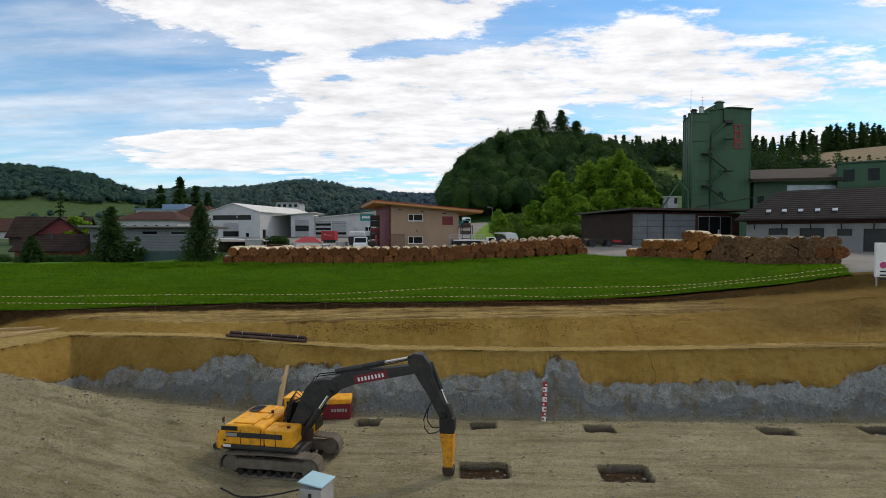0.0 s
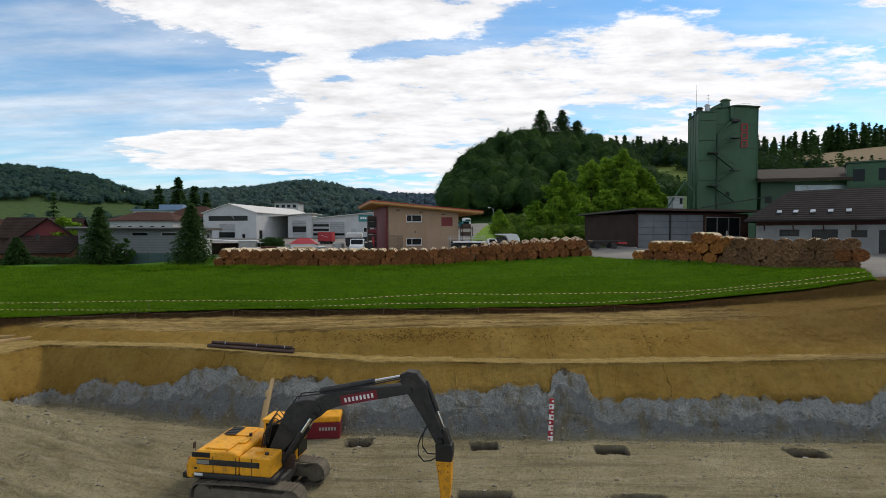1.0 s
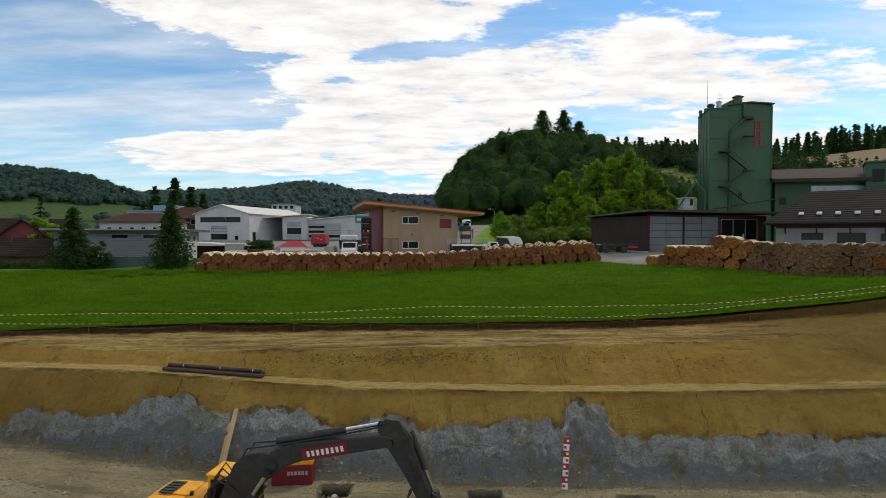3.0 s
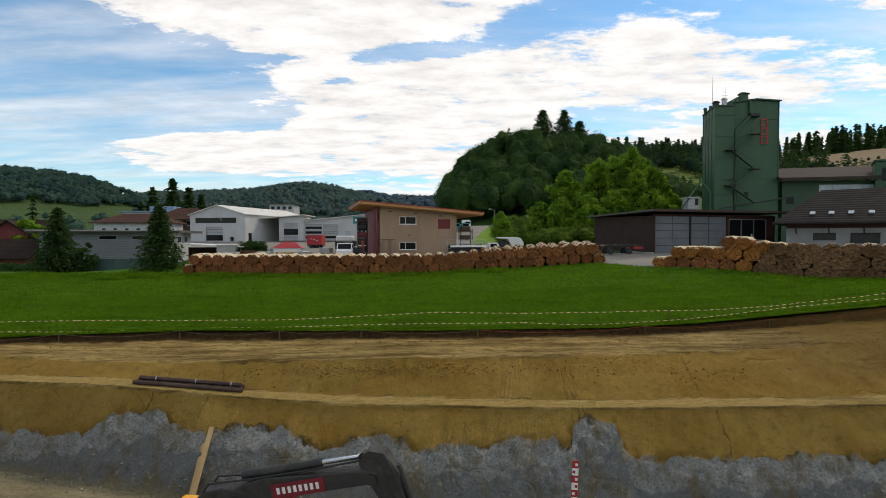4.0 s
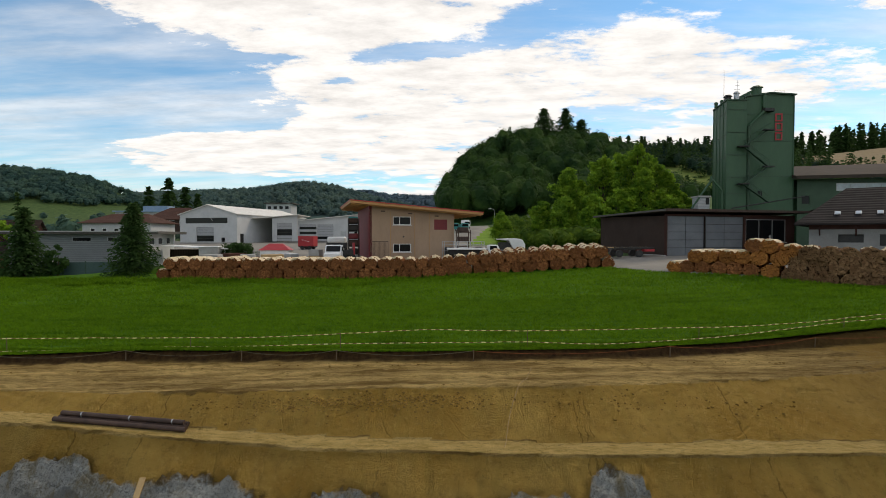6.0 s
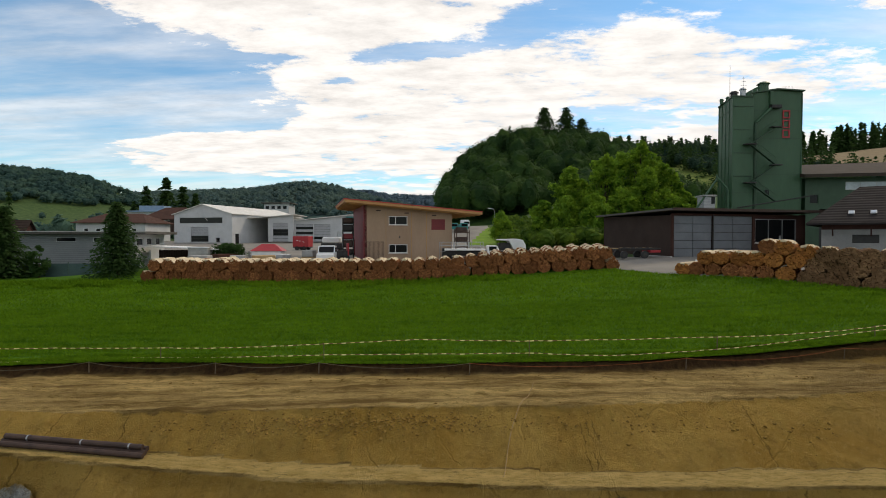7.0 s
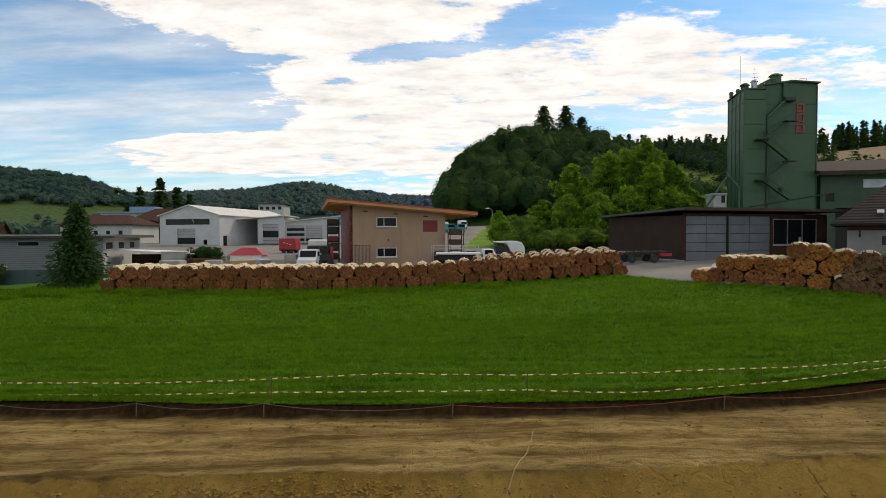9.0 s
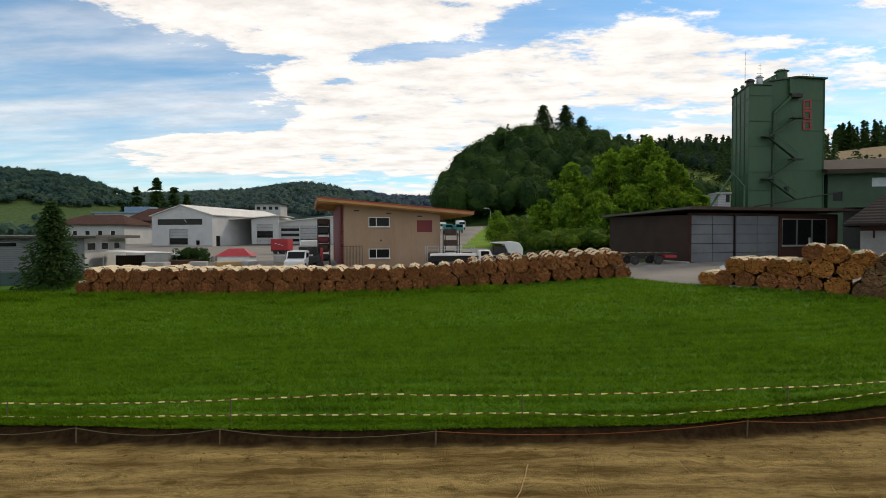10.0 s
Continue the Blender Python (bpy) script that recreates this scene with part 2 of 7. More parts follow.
    marl = k.mix(k.span(k.noise(3.7, 7, 0.75), 0.57, 0.66, (0, 0.6)), marl, (0.70, 0.705, 0.63))
    # hollows below the rock's lip, their shade painted in as near-black
    lip = k.math("MULTIPLY", k.span(k.math("ABSOLUTE", ragged), 0.13, 0.03), k.span(k.noise(0.9, 5, 0.6), 0.50, 0.58))
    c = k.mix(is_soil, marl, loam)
    c = k.mix(k.math("MULTIPLY", lip, 0.6), c, (0.055, 0.033, 0.012))
    gravel = k.mix(k.span(k.noise(0.28, 5, 0.6), 0.35, 0.65), (0.475, 0.395, 0.217), (0.69, 0.587, 0.348))
    gravel = k.mix(k.span(k.noise(9.0, 9, 0.85), 0.48, 0.62, (0, 0.7)), gravel, (0.19, 0.160, 0.090))
    gravel = k.mix(k.span(k.noise(14.0, 6, 0.8), 0.58, 0.66, (0, 0.7)), gravel, (0.80, 0.72, 0.52))
    gravel = k.mix(k.span(k.noise(1.1, 6, 0.7, (0.5, 1.8, 1)), 0.52, 0.66, (0, 0.6)), gravel, (0.74, 0.65, 0.44))
    gravel = k.mix(k.span(k.noise(1.9, 8, 0.78, (0.7, 1.4, 1)), 0.53, 0.64, (0, 0.5)), gravel, (0.24, 0.20, 0.115))
    gravel = k.mix(k.span(k.noise(0.8, 8, 0.72, (0.16, 2.4, 1)), 0.50, 0.62, (0, 0.45)), gravel, (0.20, 0.170, 0.10))
    c = k.mix(k.attribute("floor"), c, gravel)
    c = k.mix(dark, c, mould_and_shade)
    k.colour(c)
    rough = k.math("ADD", k.noise(4.0, 10, 0.82), k.math("MULTIPLY", k.noise(16.0, 7, 0.8), 0.6))
    rough = k.math("ADD", rough, k.math("MULTIPLY", scrape, 0.25))
    rough = k.math("SUBTRACT", rough, k.math("MULTIPLY", k.math("MAXIMUM", k.math("MULTIPLY", k.math("MAXIMUM", crack, seam), 0.5), lip), 0.8))
    k.relief(rough, 1.0, 0.36)
    return k.mat


def turf(name, dark, light):
    k = Nodes(name, 0.9)
    c = k.mix(k.span(k.noise(0.25, 4, 0.6), 0.35, 0.65), dark, light)
    c = k.mix(k.span(k.noise(2.5, 6, 0.7, (0.4, 1.6, 1)), 0.4, 0.7, (0, 0.6)), c, tuple(v * 0.55 for v in dark))
    k.colour(c)
    k.relief(k.noise(6.0, 6, 0.7), 0.6, 0.08)
    k.bsdf.inputs["Specular IOR Level"].default_value = 0.1
    return k.mat


def blades():
    k = Nodes("grass_blades", 0.75)
    c = k.mix(k.span(k.noise(0.22, 4, 0.6), 0.35, 0.65), (0.070, 0.160, 0.005), (0.118, 0.238, 0.008))
    c = k.mix(k.span(k.island(), 0, 1, (0, 0.75)), c, (0.150, 0.262, 0.016))
    c = k.mix(k.span(k.noise(2.6, 5, 0.7, (0.8, 1.3, 1)), 0.50, 0.62, (0, 0.55)), c, (0.036, 0.088, 0.004))
    c = k.mix(k.span(k.noise(3.3, 4, 0.65, (0.8, 1.4, 1)), 0.56, 0.68, (0, 0.5)), c, (0.20, 0.32, 0.02))
    c = k.mix(k.span(k.noise(1.8, 4, 0.6, (0.16, 2.2, 1)), 0.48, 0.66, (0, 0.65)), c, (0.032, 0.090, 0.005))
    k.colour(c)
    k.bsdf.inputs["Specular IOR Level"].default_value = 0.05
    k.glow_through(c, 0.45)
    return k.mat


def log_wood(name, bark, cut, tone):
    """Split firewood: pale cut ends, darker bark and split faces; each log has its own tone."""
    k = Nodes(name, 0.85)
    c = k.mix(k.span(k.island(), 0, 1), bark, cut)
    c = k.mix(k.span(k.noise(7.0, 5, 0.6), 0.35, 0.7, (0, 0.65)), c, tone)
    c = k.mix(k.span(k.random(), 0, 1, (0.0, 0.65)), c, tuple(v * 0.5 for v in bark))
    k.colour(c)
    k.relief(k.noise(30.0, 4, 0.6, (1, 3, 1)), 0.4, 0.02)
    return k.mat


def tiles_or_ribs(name, a, b, pitch, axis, rough=0.7, metal=0.0, depth=0.04):
    """Roof courses or sheet ribs along one local axis."""
    k = Nodes(name, rough, metal)
    coords = k.tree.nodes.new("ShaderNodeTexCoord").outputs["Object"]
    w = k.tree.nodes.new("ShaderNodeTexWave")
    w.bands_direction = axis
    w.inputs["Scale"].default_value = 1.0 / pitch / 3.1831
    w.inputs["Distortion"].default_value, w.inputs["Detail"].default_value = 0.3, 2
    k.link(coords, w.inputs["Vector"])
    c = k.mix(k.span(k.noise(0.6, 5, 0.6), 0.3, 0.7), a, b)
    c = k.mix(k.span(w.outputs["Fac"], 0.0, 0.35, (0.55, 0.0)), c, tuple(v * 0.45 for v in a))
    c = k.mix(k.span(k.noise(11.0, 4, 0.6), 0.45, 0.7, (0, 0.4)), c, tuple(v * 0.6 for v in a))
    k.colour(c)
    k.relief(w.outputs["Fac"], 0.6, depth)
    return k.mat


def clear_glass(name, tint=(0.006, 0.0065, 0.007)):
    k = Nodes(name, 0.12)
    k.colour(k.mix(k.noise(1.5, 2), tint, tuple(v * 2 for v in tint)))
    k.bsdf.inputs["Specular IOR Level"].default_value = 0.16
    return k.mat


EARTH = earth()
TURF = turf("meadow", (0.05, 0.13, 0.006), (0.075, 0.17, 0.010))
# some distance haze is mixed into this bluish green
FAR_TURF = turf("far_meadow", (0.042, 0.078, 0.026), (0.074, 0.115, 0.038))
BLADES = blades()
ASPHALT = surface("asphalt", (0.20, 0.186, 0.162), (0.29, 0.27, 0.238), 0.25, 12.0, 0.9, bump=0.2)
CONCRETE = surface("concrete", (0.33, 0.32, 0.30), (0.46, 0.45, 0.43), 1.2, 18.0, 0.85)
WHITE_WALL = surface("white_render", (0.46, 0.465, 0.47), (0.56, 0.565, 0.57), 0.5, 9.0, 0.85, bump=0.06)
GREY_SIDING = tiles_or_ribs("grey_siding", (0.33, 0.335, 0.345), (0.41, 0.415, 0.425), 0.22, "Z", 0.6, 0.0, 0.02)
# darker, bluer copy of the grey siding for the wall away from the sun
SHADE_SIDING = tiles_or_ribs("shaded_siding", (0.165, 0.180, 0.188), (0.215, 0.232, 0.24), 0.22, "Z", 0.6, 0.0, 0.02)
PALE_ROOF = tiles_or_ribs("pale_roof", (0.60, 0.58, 0.53), (0.72, 0.70, 0.65), 0.35, "X", 0.5, 0.0, 0.02)
SILO_GREEN = surface("silo_green_paint", (0.024, 0.078, 0.036), (0.040, 0.108, 0.050), 0.30, 4.0, 0.55, bump=0.08, stretch=(1, 1, 0.22))
DARK_GREEN = surface("dark_green_paint", (0.022, 0.06, 0.03), (0.034, 0.08, 0.042), 0.8, 9.0, 0.6)
BROWN_BOARD = tiles_or_ribs("brown_boards", (0.064, 0.044, 0.037), (0.100, 0.070, 0.058), 0.2, "X", 0.85, 0.0, 0.02)
RED_BROWN = surface("red_brown_wood", (0.048, 0.024, 0.020), (0.075, 0.036, 0.029), 0.8, 12.0, 0.85)
SHED_PANEL = surface("grey_steel_panel", (0.115, 0.125, 0.14), (0.165, 0.178, 0.195), 0.6, 8.0, 0.45, 0.2, 0.05)
SHED_ROOF = surface("dark_fibre_cement", (0.085, 0.08, 0.072), (0.13, 0.12, 0.108), 0.7, 9.0, 0.85)
BARN_TILE = tiles_or_ribs("dark_brown_tiles", (0.020, 0.017, 0.017), (0.034, 0.029, 0.028), 0.42, "Y", 0.8, 0.0, 0.06)
RED_TILE = tiles_or_ribs("brown_red_tiles", (0.062, 0.030, 0.022), (0.095, 0.048, 0.035), 0.35, "Y", 0.8, 0.0, 0.05)
OLD_TILE = tiles_or_ribs("old_dark_tiles", (0.024, 0.016, 0.013), (0.042, 0.029, 0.023), 0.35, "Y", 0.85, 0.0, 0.05)
PLYWOOD = surface("raw_wood_panel", (0.34, 0.225, 0.145), (0.42, 0.285, 0.19), 0.5, 8.0, 0.7, bump=0.05, stretch=(1, 1, 0.3))
SOFFIT = surface("orange_soffit", (0.42, 0.215, 0.075), (0.52, 0.28, 0.105), 0.8, 10.0, 0.7, stretch=(0.3, 3, 1))
RED_EDGE = surface("red_roof_edge", (0.40, 0.035, 0.025), (0.48, 0.05, 0.035), 1.0, 12.0, 0.5)
DARK_RED = surface("dark_red_sheet", (0.16, 0.016, 0.02), (0.22, 0.026, 0.028), 0.8, 10.0, 0.6)
FRAME_WHITE = surface("white_frame", (0.72, 0.72, 0.71), (0.8, 0.8, 0.79), 2.0, 30.0, 0.5, bump=0.03)
GLASS = clear_glass("dark_glass")
# pale base colour: the sky's reflection is painted into this glass
SKYLIGHT = clear_glass("sky_tinted_glass", (0.30, 0.33, 0.36))
def worn_paint(name, a, b, grime, rough=0.45):
    """Machine paint with dust in broad stains and scuffed streaks."""
    k = Nodes(name, rough)
    c = k.mix(k.span(k.noise(1.2, 4, 0.6), 0.3, 0.7), a, b)
    c = k.mix(k.span(k.noise(2.6, 7, 0.72), 0.50, 0.68, (0, 0.6)), c, grime)
    c = k.mix(k.span(k.noise(9.0, 6, 0.7, (1, 1, 0.25)), 0.56, 0.68, (0, 0.5)), c, tuple(v * 0.6 for v in grime))
    k.colour(c)
    k.link(k.span(k.noise(4.0, 5, 0.6), 0.3, 0.7, (rough, min(1.0, rough + 0.35))), k.bsdf.inputs["Roughness"])
    k.relief(k.noise(14.0, 4, 0.6), 0.08, 0.01)
    return k.mat


YELLOW = worn_paint("machine_yellow", (0.76, 0.325, 0.008), (0.86, 0.40, 0.014), (0.34, 0.165, 0.03))
HAMMER_YELLOW = worn_paint("hammer_yellow", (0.62, 0.27, 0.008), (0.74, 0.33, 0.012), (0.12, 0.06, 0.018), 0.6)
MACHINE_GREY = worn_paint("machine_grey", (0.015, 0.0145, 0.0145), (0.027, 0.026, 0.025), (0.065, 0.054, 0.041), 0.5)
BLACK_STEEL = surface("greasy_black_steel", (0.014, 0.014, 0.014), (0.03, 0.028, 0.026), 2.0, 25.0, 0.5, 0.2)
TRACK_STEEL = surface("muddy_track_steel", (0.12, 0.105, 0.082), (0.23, 0.20, 0.155), 2.0, 20.0, 0.85, 0.1, 0.3)
CHROME = surface("chrome_rod", (0.72, 0.72, 0.72), (0.8, 0.8, 0.8), 2.0, 30.0, 0.15, 1.0, 0.0)
RUBBER = surface("black_rubber", (0.012, 0.012, 0.012), (0.024, 0.024, 0.024), 3.0, 30.0, 0.7)
SIGN_RED = surface("sign_red", (0.15, 0.006, 0.016), (0.19, 0.010, 0.022), 2.0, 20.0, 0.5, bump=0.02)
SIGNAL_RED = surface("signal_red", (0.34, 0.012, 0.020), (0.42, 0.022, 0.028), 2.0, 25.0, 0.5, bump=0.02)
WHITE_PAINT = surface("white_paint", (0.74, 0.74, 0.73), (0.82, 0.82, 0.81), 2.0, 25.0, 0.45, bump=0.02)
TEAL = surface("teal_paint", (0.02, 0.20, 0.20), (0.03, 0.26, 0.25), 1.5, 20.0, 0.5)
ICE_BLUE = surface("pale_blue_lid", (0.34, 0.56, 0.62), (0.42, 0.64, 0.70), 2.0, 20.0, 0.4)
RUST_PIPE = surface("dark_rusty_steel", (0.045, 0.026, 0.020), (0.095, 0.055, 0.040), 3.0, 25.0, 0.65, 0.3, 0.2)
PLANK = surface("raw_plank", (0.40, 0.27, 0.13), (0.50, 0.35, 0.18), 1.5, 20.0, 0.75, stretch=(1, 1, 0.2))
POST_WOOD = surface("weathered_post", (0.11, 0.08, 0.05), (0.17, 0.125, 0.08), 3.0, 30.0, 0.9)
TAPE_PALE = surface("pale_yellow_tape", (0.78, 0.67, 0.22), (0.84, 0.75, 0.32), 3.0, 30.0, 0.5, bump=0.0)
TAPE_DARK = surface("dark_red_tape", (0.16, 0.075, 0.02), (0.21, 0.10, 0.03), 3.0, 30.0, 0.5, bump=0.0)
ROPE = surface("grey_rope", (0.11, 0.09, 0.055), (0.16, 0.13, 0.08), 4.0, 40.0, 0.9)
ROPE_RED = surface("orange_red_rope", (0.22, 0.07, 0.025), (0.28, 0.09, 0.035), 4.0, 40.0, 0.9)
GALV = surface("galvanised_steel", (0.36, 0.37, 0.38), (0.48, 0.49, 0.50), 2.0, 20.0, 0.4, 0.7)
BARK = surface("tree_bark", (0.05, 0.037, 0.026), (0.085, 0.064, 0.045), 3.0, 20.0, 0.9, bump=0.5, stretch=(1, 1, 0.3))
LEAF = leafy("leaf_green", (0.080, 0.190, 0.018), (0.200, 0.345, 0.034), 0.22, 0.5, 0.6)
BUSH_LEAF = leafy("bush_leaf", (0.045, 0.105, 0.014), (0.110, 0.185, 0.022), 0.3, 0.5, 0.5)
LEAF_DARK = leafy("wood_leaf_dark", (0.019, 0.052, 0.020), (0.050, 0.104, 0.027), 0.035, 0.3, 0.13)
RIDGE_WOOD = leafy("ridge_wood_dark", (0.020, 0.046, 0.034), (0.038, 0.076, 0.048), 0.02, 0.3, 0.06)
FIR = leafy("fir_needles", (0.036, 0.080, 0.024), (0.066, 0.120, 0.034), 0.5)
# far woods: distance haze is painted into these lightened, bluish base colours
HAZED_HILL_WOOD = leafy("hazed_hill_wood", (0.042, 0.094, 0.084), (0.066, 0.126, 0.106), 0.012, 0.25, 0.05)
HAZED_FAR_WOOD = leafy("hazed_distant_wood", (0.11, 0.165, 0.205), (0.13, 0.185, 0.225), 0.01)
HEDGE = leafy("hedge_leaf", (0.03, 0.075, 0.02), (0.055, 0.11, 0.028), 0.6)
WOOD_NEW = log_wood("split_logs_fresh", (0.27, 0.098, 0.025), (0.55, 0.235, 0.064), (0.13, 0.052, 0.018))
WOOD_RED = log_wood("split_logs_red", (0.22, 0.080, 0.030), (0.46, 0.195, 0.075), (0.11, 0.042, 0.018))
WOOD_OLD = log_wood("split_logs_grey", (0.165, 0.086, 0.042), (0.34, 0.20, 0.105), (0.09, 0.048, 0.024))
# paler split wood for the bundles' tops, with the sunlight painted in
LIT_WOOD_TOP = surface("lit_split_face", (0.60, 0.48, 0.32), (0.78, 0.67, 0.49), 3.0, 20.0, 0.8)
BARE_SOIL = turf("bare_field", (0.20, 0.15, 0.085), (0.27, 0.205, 0.12))
# darker copy of the white render: the eaves' shade is in its colour
SHADED_WALL = surface("shaded_white_render", (0.20, 0.20, 0.196), (0.28, 0.28, 0.272), 0.5, 9.0, 0.85, bump=0.06)
SLOPE_TURF = turf("slope_meadow", (0.10, 0.155, 0.028), (0.17, 0.205, 0.05))
BRIGHT_TURF = turf("mown_verge", (0.12, 0.215, 0.02), (0.17, 0.27, 0.03))
# the middle hill's haze is put into this base colour as well
HAZED_MID_WOOD = leafy("hazed_mid_wood", (0.068, 0.124, 0.122), (0.100, 0.160, 0.150), 0.012, 0.2, 0.04)


# ---- building tools ----
def thing(name, m, label, category, group="", kind=""):
    ob = new(name)
    ob.matrix_world = m
    ob.empty_display_size = 0.2
    return tagged(ob, label, category, group, kind)


def part(name, bm, material, parent=None, label=""):
    """Links a bmesh as one mesh object under a thing or a part."""
    me = bpy.data.meshes.new(name)
    bm.to_mesh(me)
    bm.free()
    for m in material if isinstance(material, (list, tuple)) else [material]:
        me.materials.append(m)
    ob = new(name, me)
    ob.parent = parent
    return tagged(ob, label)


def arrays(name, verts, faces, material, parent=None, smooth=False):
    """A mesh from arrays: verts (n, 3), faces (m, 3 or 4)."""
    me = bpy.data.meshes.new(name)
    verts, faces = np.asarray(verts, dtype=np.float32), np.asarray(faces, dtype=np.int32)
    m, k = faces.shape
    me.vertices.add(len(verts))
    me.vertices.foreach_set("co", verts.ravel())
    me.loops.add(m * k)
    me.loops.foreach_set("vertex_index", faces.ravel())
    me.polygons.add(m)
    me.polygons.foreach_set("loop_start", np.arange(0, m * k, k, dtype=np.int32))
    me.polygons.foreach_set("use_smooth", np.full(m, smooth))
    me.update(calc_edges=True)
    me.materials.append(material)
    ob = new(name, me)
    ob.parent = parent
    return ob


def box(size, at=(0, 0, 0), bevel=0.0, bm=None, m=None):
    """A box whose base centre stands at `at`, bevelled; added to bm if one is given."""
    own = bmesh.new()
    bmesh.ops.create_cube(own, size=1.0)
    bmesh.ops.scale(own, vec=size, verts=own.verts)
    if bevel:
        bmesh.ops.bevel(own, geom=own.edges[:], offset=bevel, segments=1, affect="EDGES", profile=0.5)
    bmesh.ops.translate(own, vec=(at[0], at[1], at[2] + size[2] / 2), verts=own.verts)
    if m is not None:
        bmesh.ops.transform(own, matrix=m, verts=own.verts)
    return join(bm, own)


def join(bm, own):
    if bm is None:
        return own
    me = bpy.data.meshes.new("join")
    own.to_mesh(me)
    own.free()
    bm.from_mesh(me)
    bpy.data.meshes.remove(me)
    return bm


def rod(a, b, r, r2=None, n=8, bm=None, caps=True):
    """A round rod from a to b."""
    a, b = Vector(a), Vector(b)
    own = bmesh.new()
    bmesh.ops.create_cone(own, cap_ends=caps, segments=n, radius1=r, radius2=r if r2 is None else r2, depth=(b - a).length)
    turn = (b - a).to_track_quat("Z", "Y").to_matrix().to_4x4()
    bmesh.ops.transform(own, matrix=Matrix.Translation((a + b) / 2) @ turn, verts=own.verts)
    return join(bm, own)


def prism(points, depth, m=None, bevel=0.0, bm=None):
    """A plate: a polygon in local x, z, from y = -depth / 2 to depth / 2."""
    own = bmesh.new()
    ring = [own.verts.new((x, -depth / 2, z)) for x, z in points]
    face = own.faces.new(ring)
    made = bmesh.ops.extrude_face_region(own, geom=[face])
    bmesh.ops.translate(own, vec=(0, depth, 0), verts=[v for v in made["geom"] if isinstance(v, bmesh.types.BMVert)])
    bmesh.ops.recalc_face_normals(own, faces=own.faces)
    if bevel:
        bmesh.ops.bevel(own, geom=own.edges[:], offset=bevel, segments=1, affect="EDGES", profile=0.5)
    if m is not None:
        bmesh.ops.transform(own, matrix=m, verts=own.verts)
    return join(bm, own)


def tube(points, r, n=6):
    """A bent hose or cable through the points."""
    bm = bmesh.new()
    points = [Vector(p) for p in points]
    rings = []
    for i, p in enumerate(points):
        way = (points[min(i + 1, len(points) - 1)] - points[max(i - 1, 0)]).normalized()
        q = way.to_track_quat("Z", "Y")
        rings.append([bm.verts.new(p + q @ Vector((r * math.cos(6.2832 * k / n), r * math.sin(6.2832 * k / n), 0))) for k in range(n)])
    for a, b in zip(rings, rings[1:]):
        for k in range(n):
            bm.faces.new((a[k], a[(k + 1) % n], b[(k + 1) % n], b[k]))
    bm.faces.new(rings[0][::-1])
    bm.faces.new(rings[-1])
    return bm


def smoothstep(a, b, v):
    t = np.clip((np.asarray(v, dtype=float) - a) / (b - a), 0, 1)
    return t * t * (3 - 2 * t)


_table = np.random.RandomState(7).rand(256, 256)


def rough2(x, y, octaves=4):
    """Value noise in the plane, about -0.5 to 0.5."""
    x, y = np.broadcast_arrays(np.asarray(x, dtype=float), np.asarray(y, dtype=float))
    total, size, freq, weight = np.zeros(x.shape), 1.0, 1.0, 0.0
    for o in range(octaves):
        u, v = x * freq + 17.3 * o, y * freq + 9.1 * o
        i, j = np.floor(u).astype(int), np.floor(v).astype(int)
        f, g = u - i, v - j
        f, g = f * f * (3 - 2 * f), g * g * (3 - 2 * g)
        at = lambda a, b: _table[a % 256, b % 256]
        total += size * (at(i, j) * (1 - f) * (1 - g) + at(i + 1, j) * f * (1 - g) + at(i, j + 1) * (1 - f) * g + at(i + 1, j + 1) * f * g)
        weight += size
        size, freq = size * 0.55, freq * 2.03
    return total / weight - 0.5


# ---- the lie of the land ----
FLOOR = -4.75


def toe(x):
    """Where the rock face stands on the pit floor."""
    x = np.asarray(x, dtype=float)
    return 28.4 + 0.0040 * np.maximum(0, 6 - x) ** 2


EDGE_X = (-60, -28, -20, -14, -9, -4, 0, 4.5, 7.5, 11, 15, 19, 24, 30, 60)
EDGE_Y = (37.2, 37.3, 37.8, 38.4, 38.1, 37.5, 37.3, 37.4, 37.4, 37.9, 38.5, 39.1, 39.2, 39.2, 39.2)
RIM_Z = (-0.5, -0.38, -0.10, 0.0, 0.10, 0.24, 0.32, 0.40, 0.40, 0.44, 0.54, 0.78, 1.28, 2.25, 2.4)
FOOT_Z = (-0.5, -0.50, -0.42, -0.40, -0.28, -0.09, -0.02, 0.05, 0.10, 0.11, 0.18, 0.32, 0.70, 1.25, 1.6)


def along_edge(x, values, half=1.6):
    """A value that runs smoothly along the pit's rim."""
    x = np.asarray(x, dtype=float)
    return sum(w * np.interp(x + half * k, EDGE_X, values) for k, w in ((-1, 0.2), (-0.5, 0.2), (0, 0.2), (0.5, 0.2), (1, 0.2)))


def field_edge(x):
    return along_edge(x, EDGE_Y) + 0.16 * rough2(np.asarray(x, dtype=float) * 0.45, 3.0)


def rim(x):
    """Height of the field along the pit."""
    return along_edge(x, RIM_Z)


def wall_line(x):
    return 62.9 + 0.0 * np.asarray(x, dtype=float)


def wall_foot(x):
    return np.interp(x, [-24, -10, -2.3, 6.5, 14.5, 20], [1.36, 1.32, 1.45, 2.08, 2.58, 2.85])


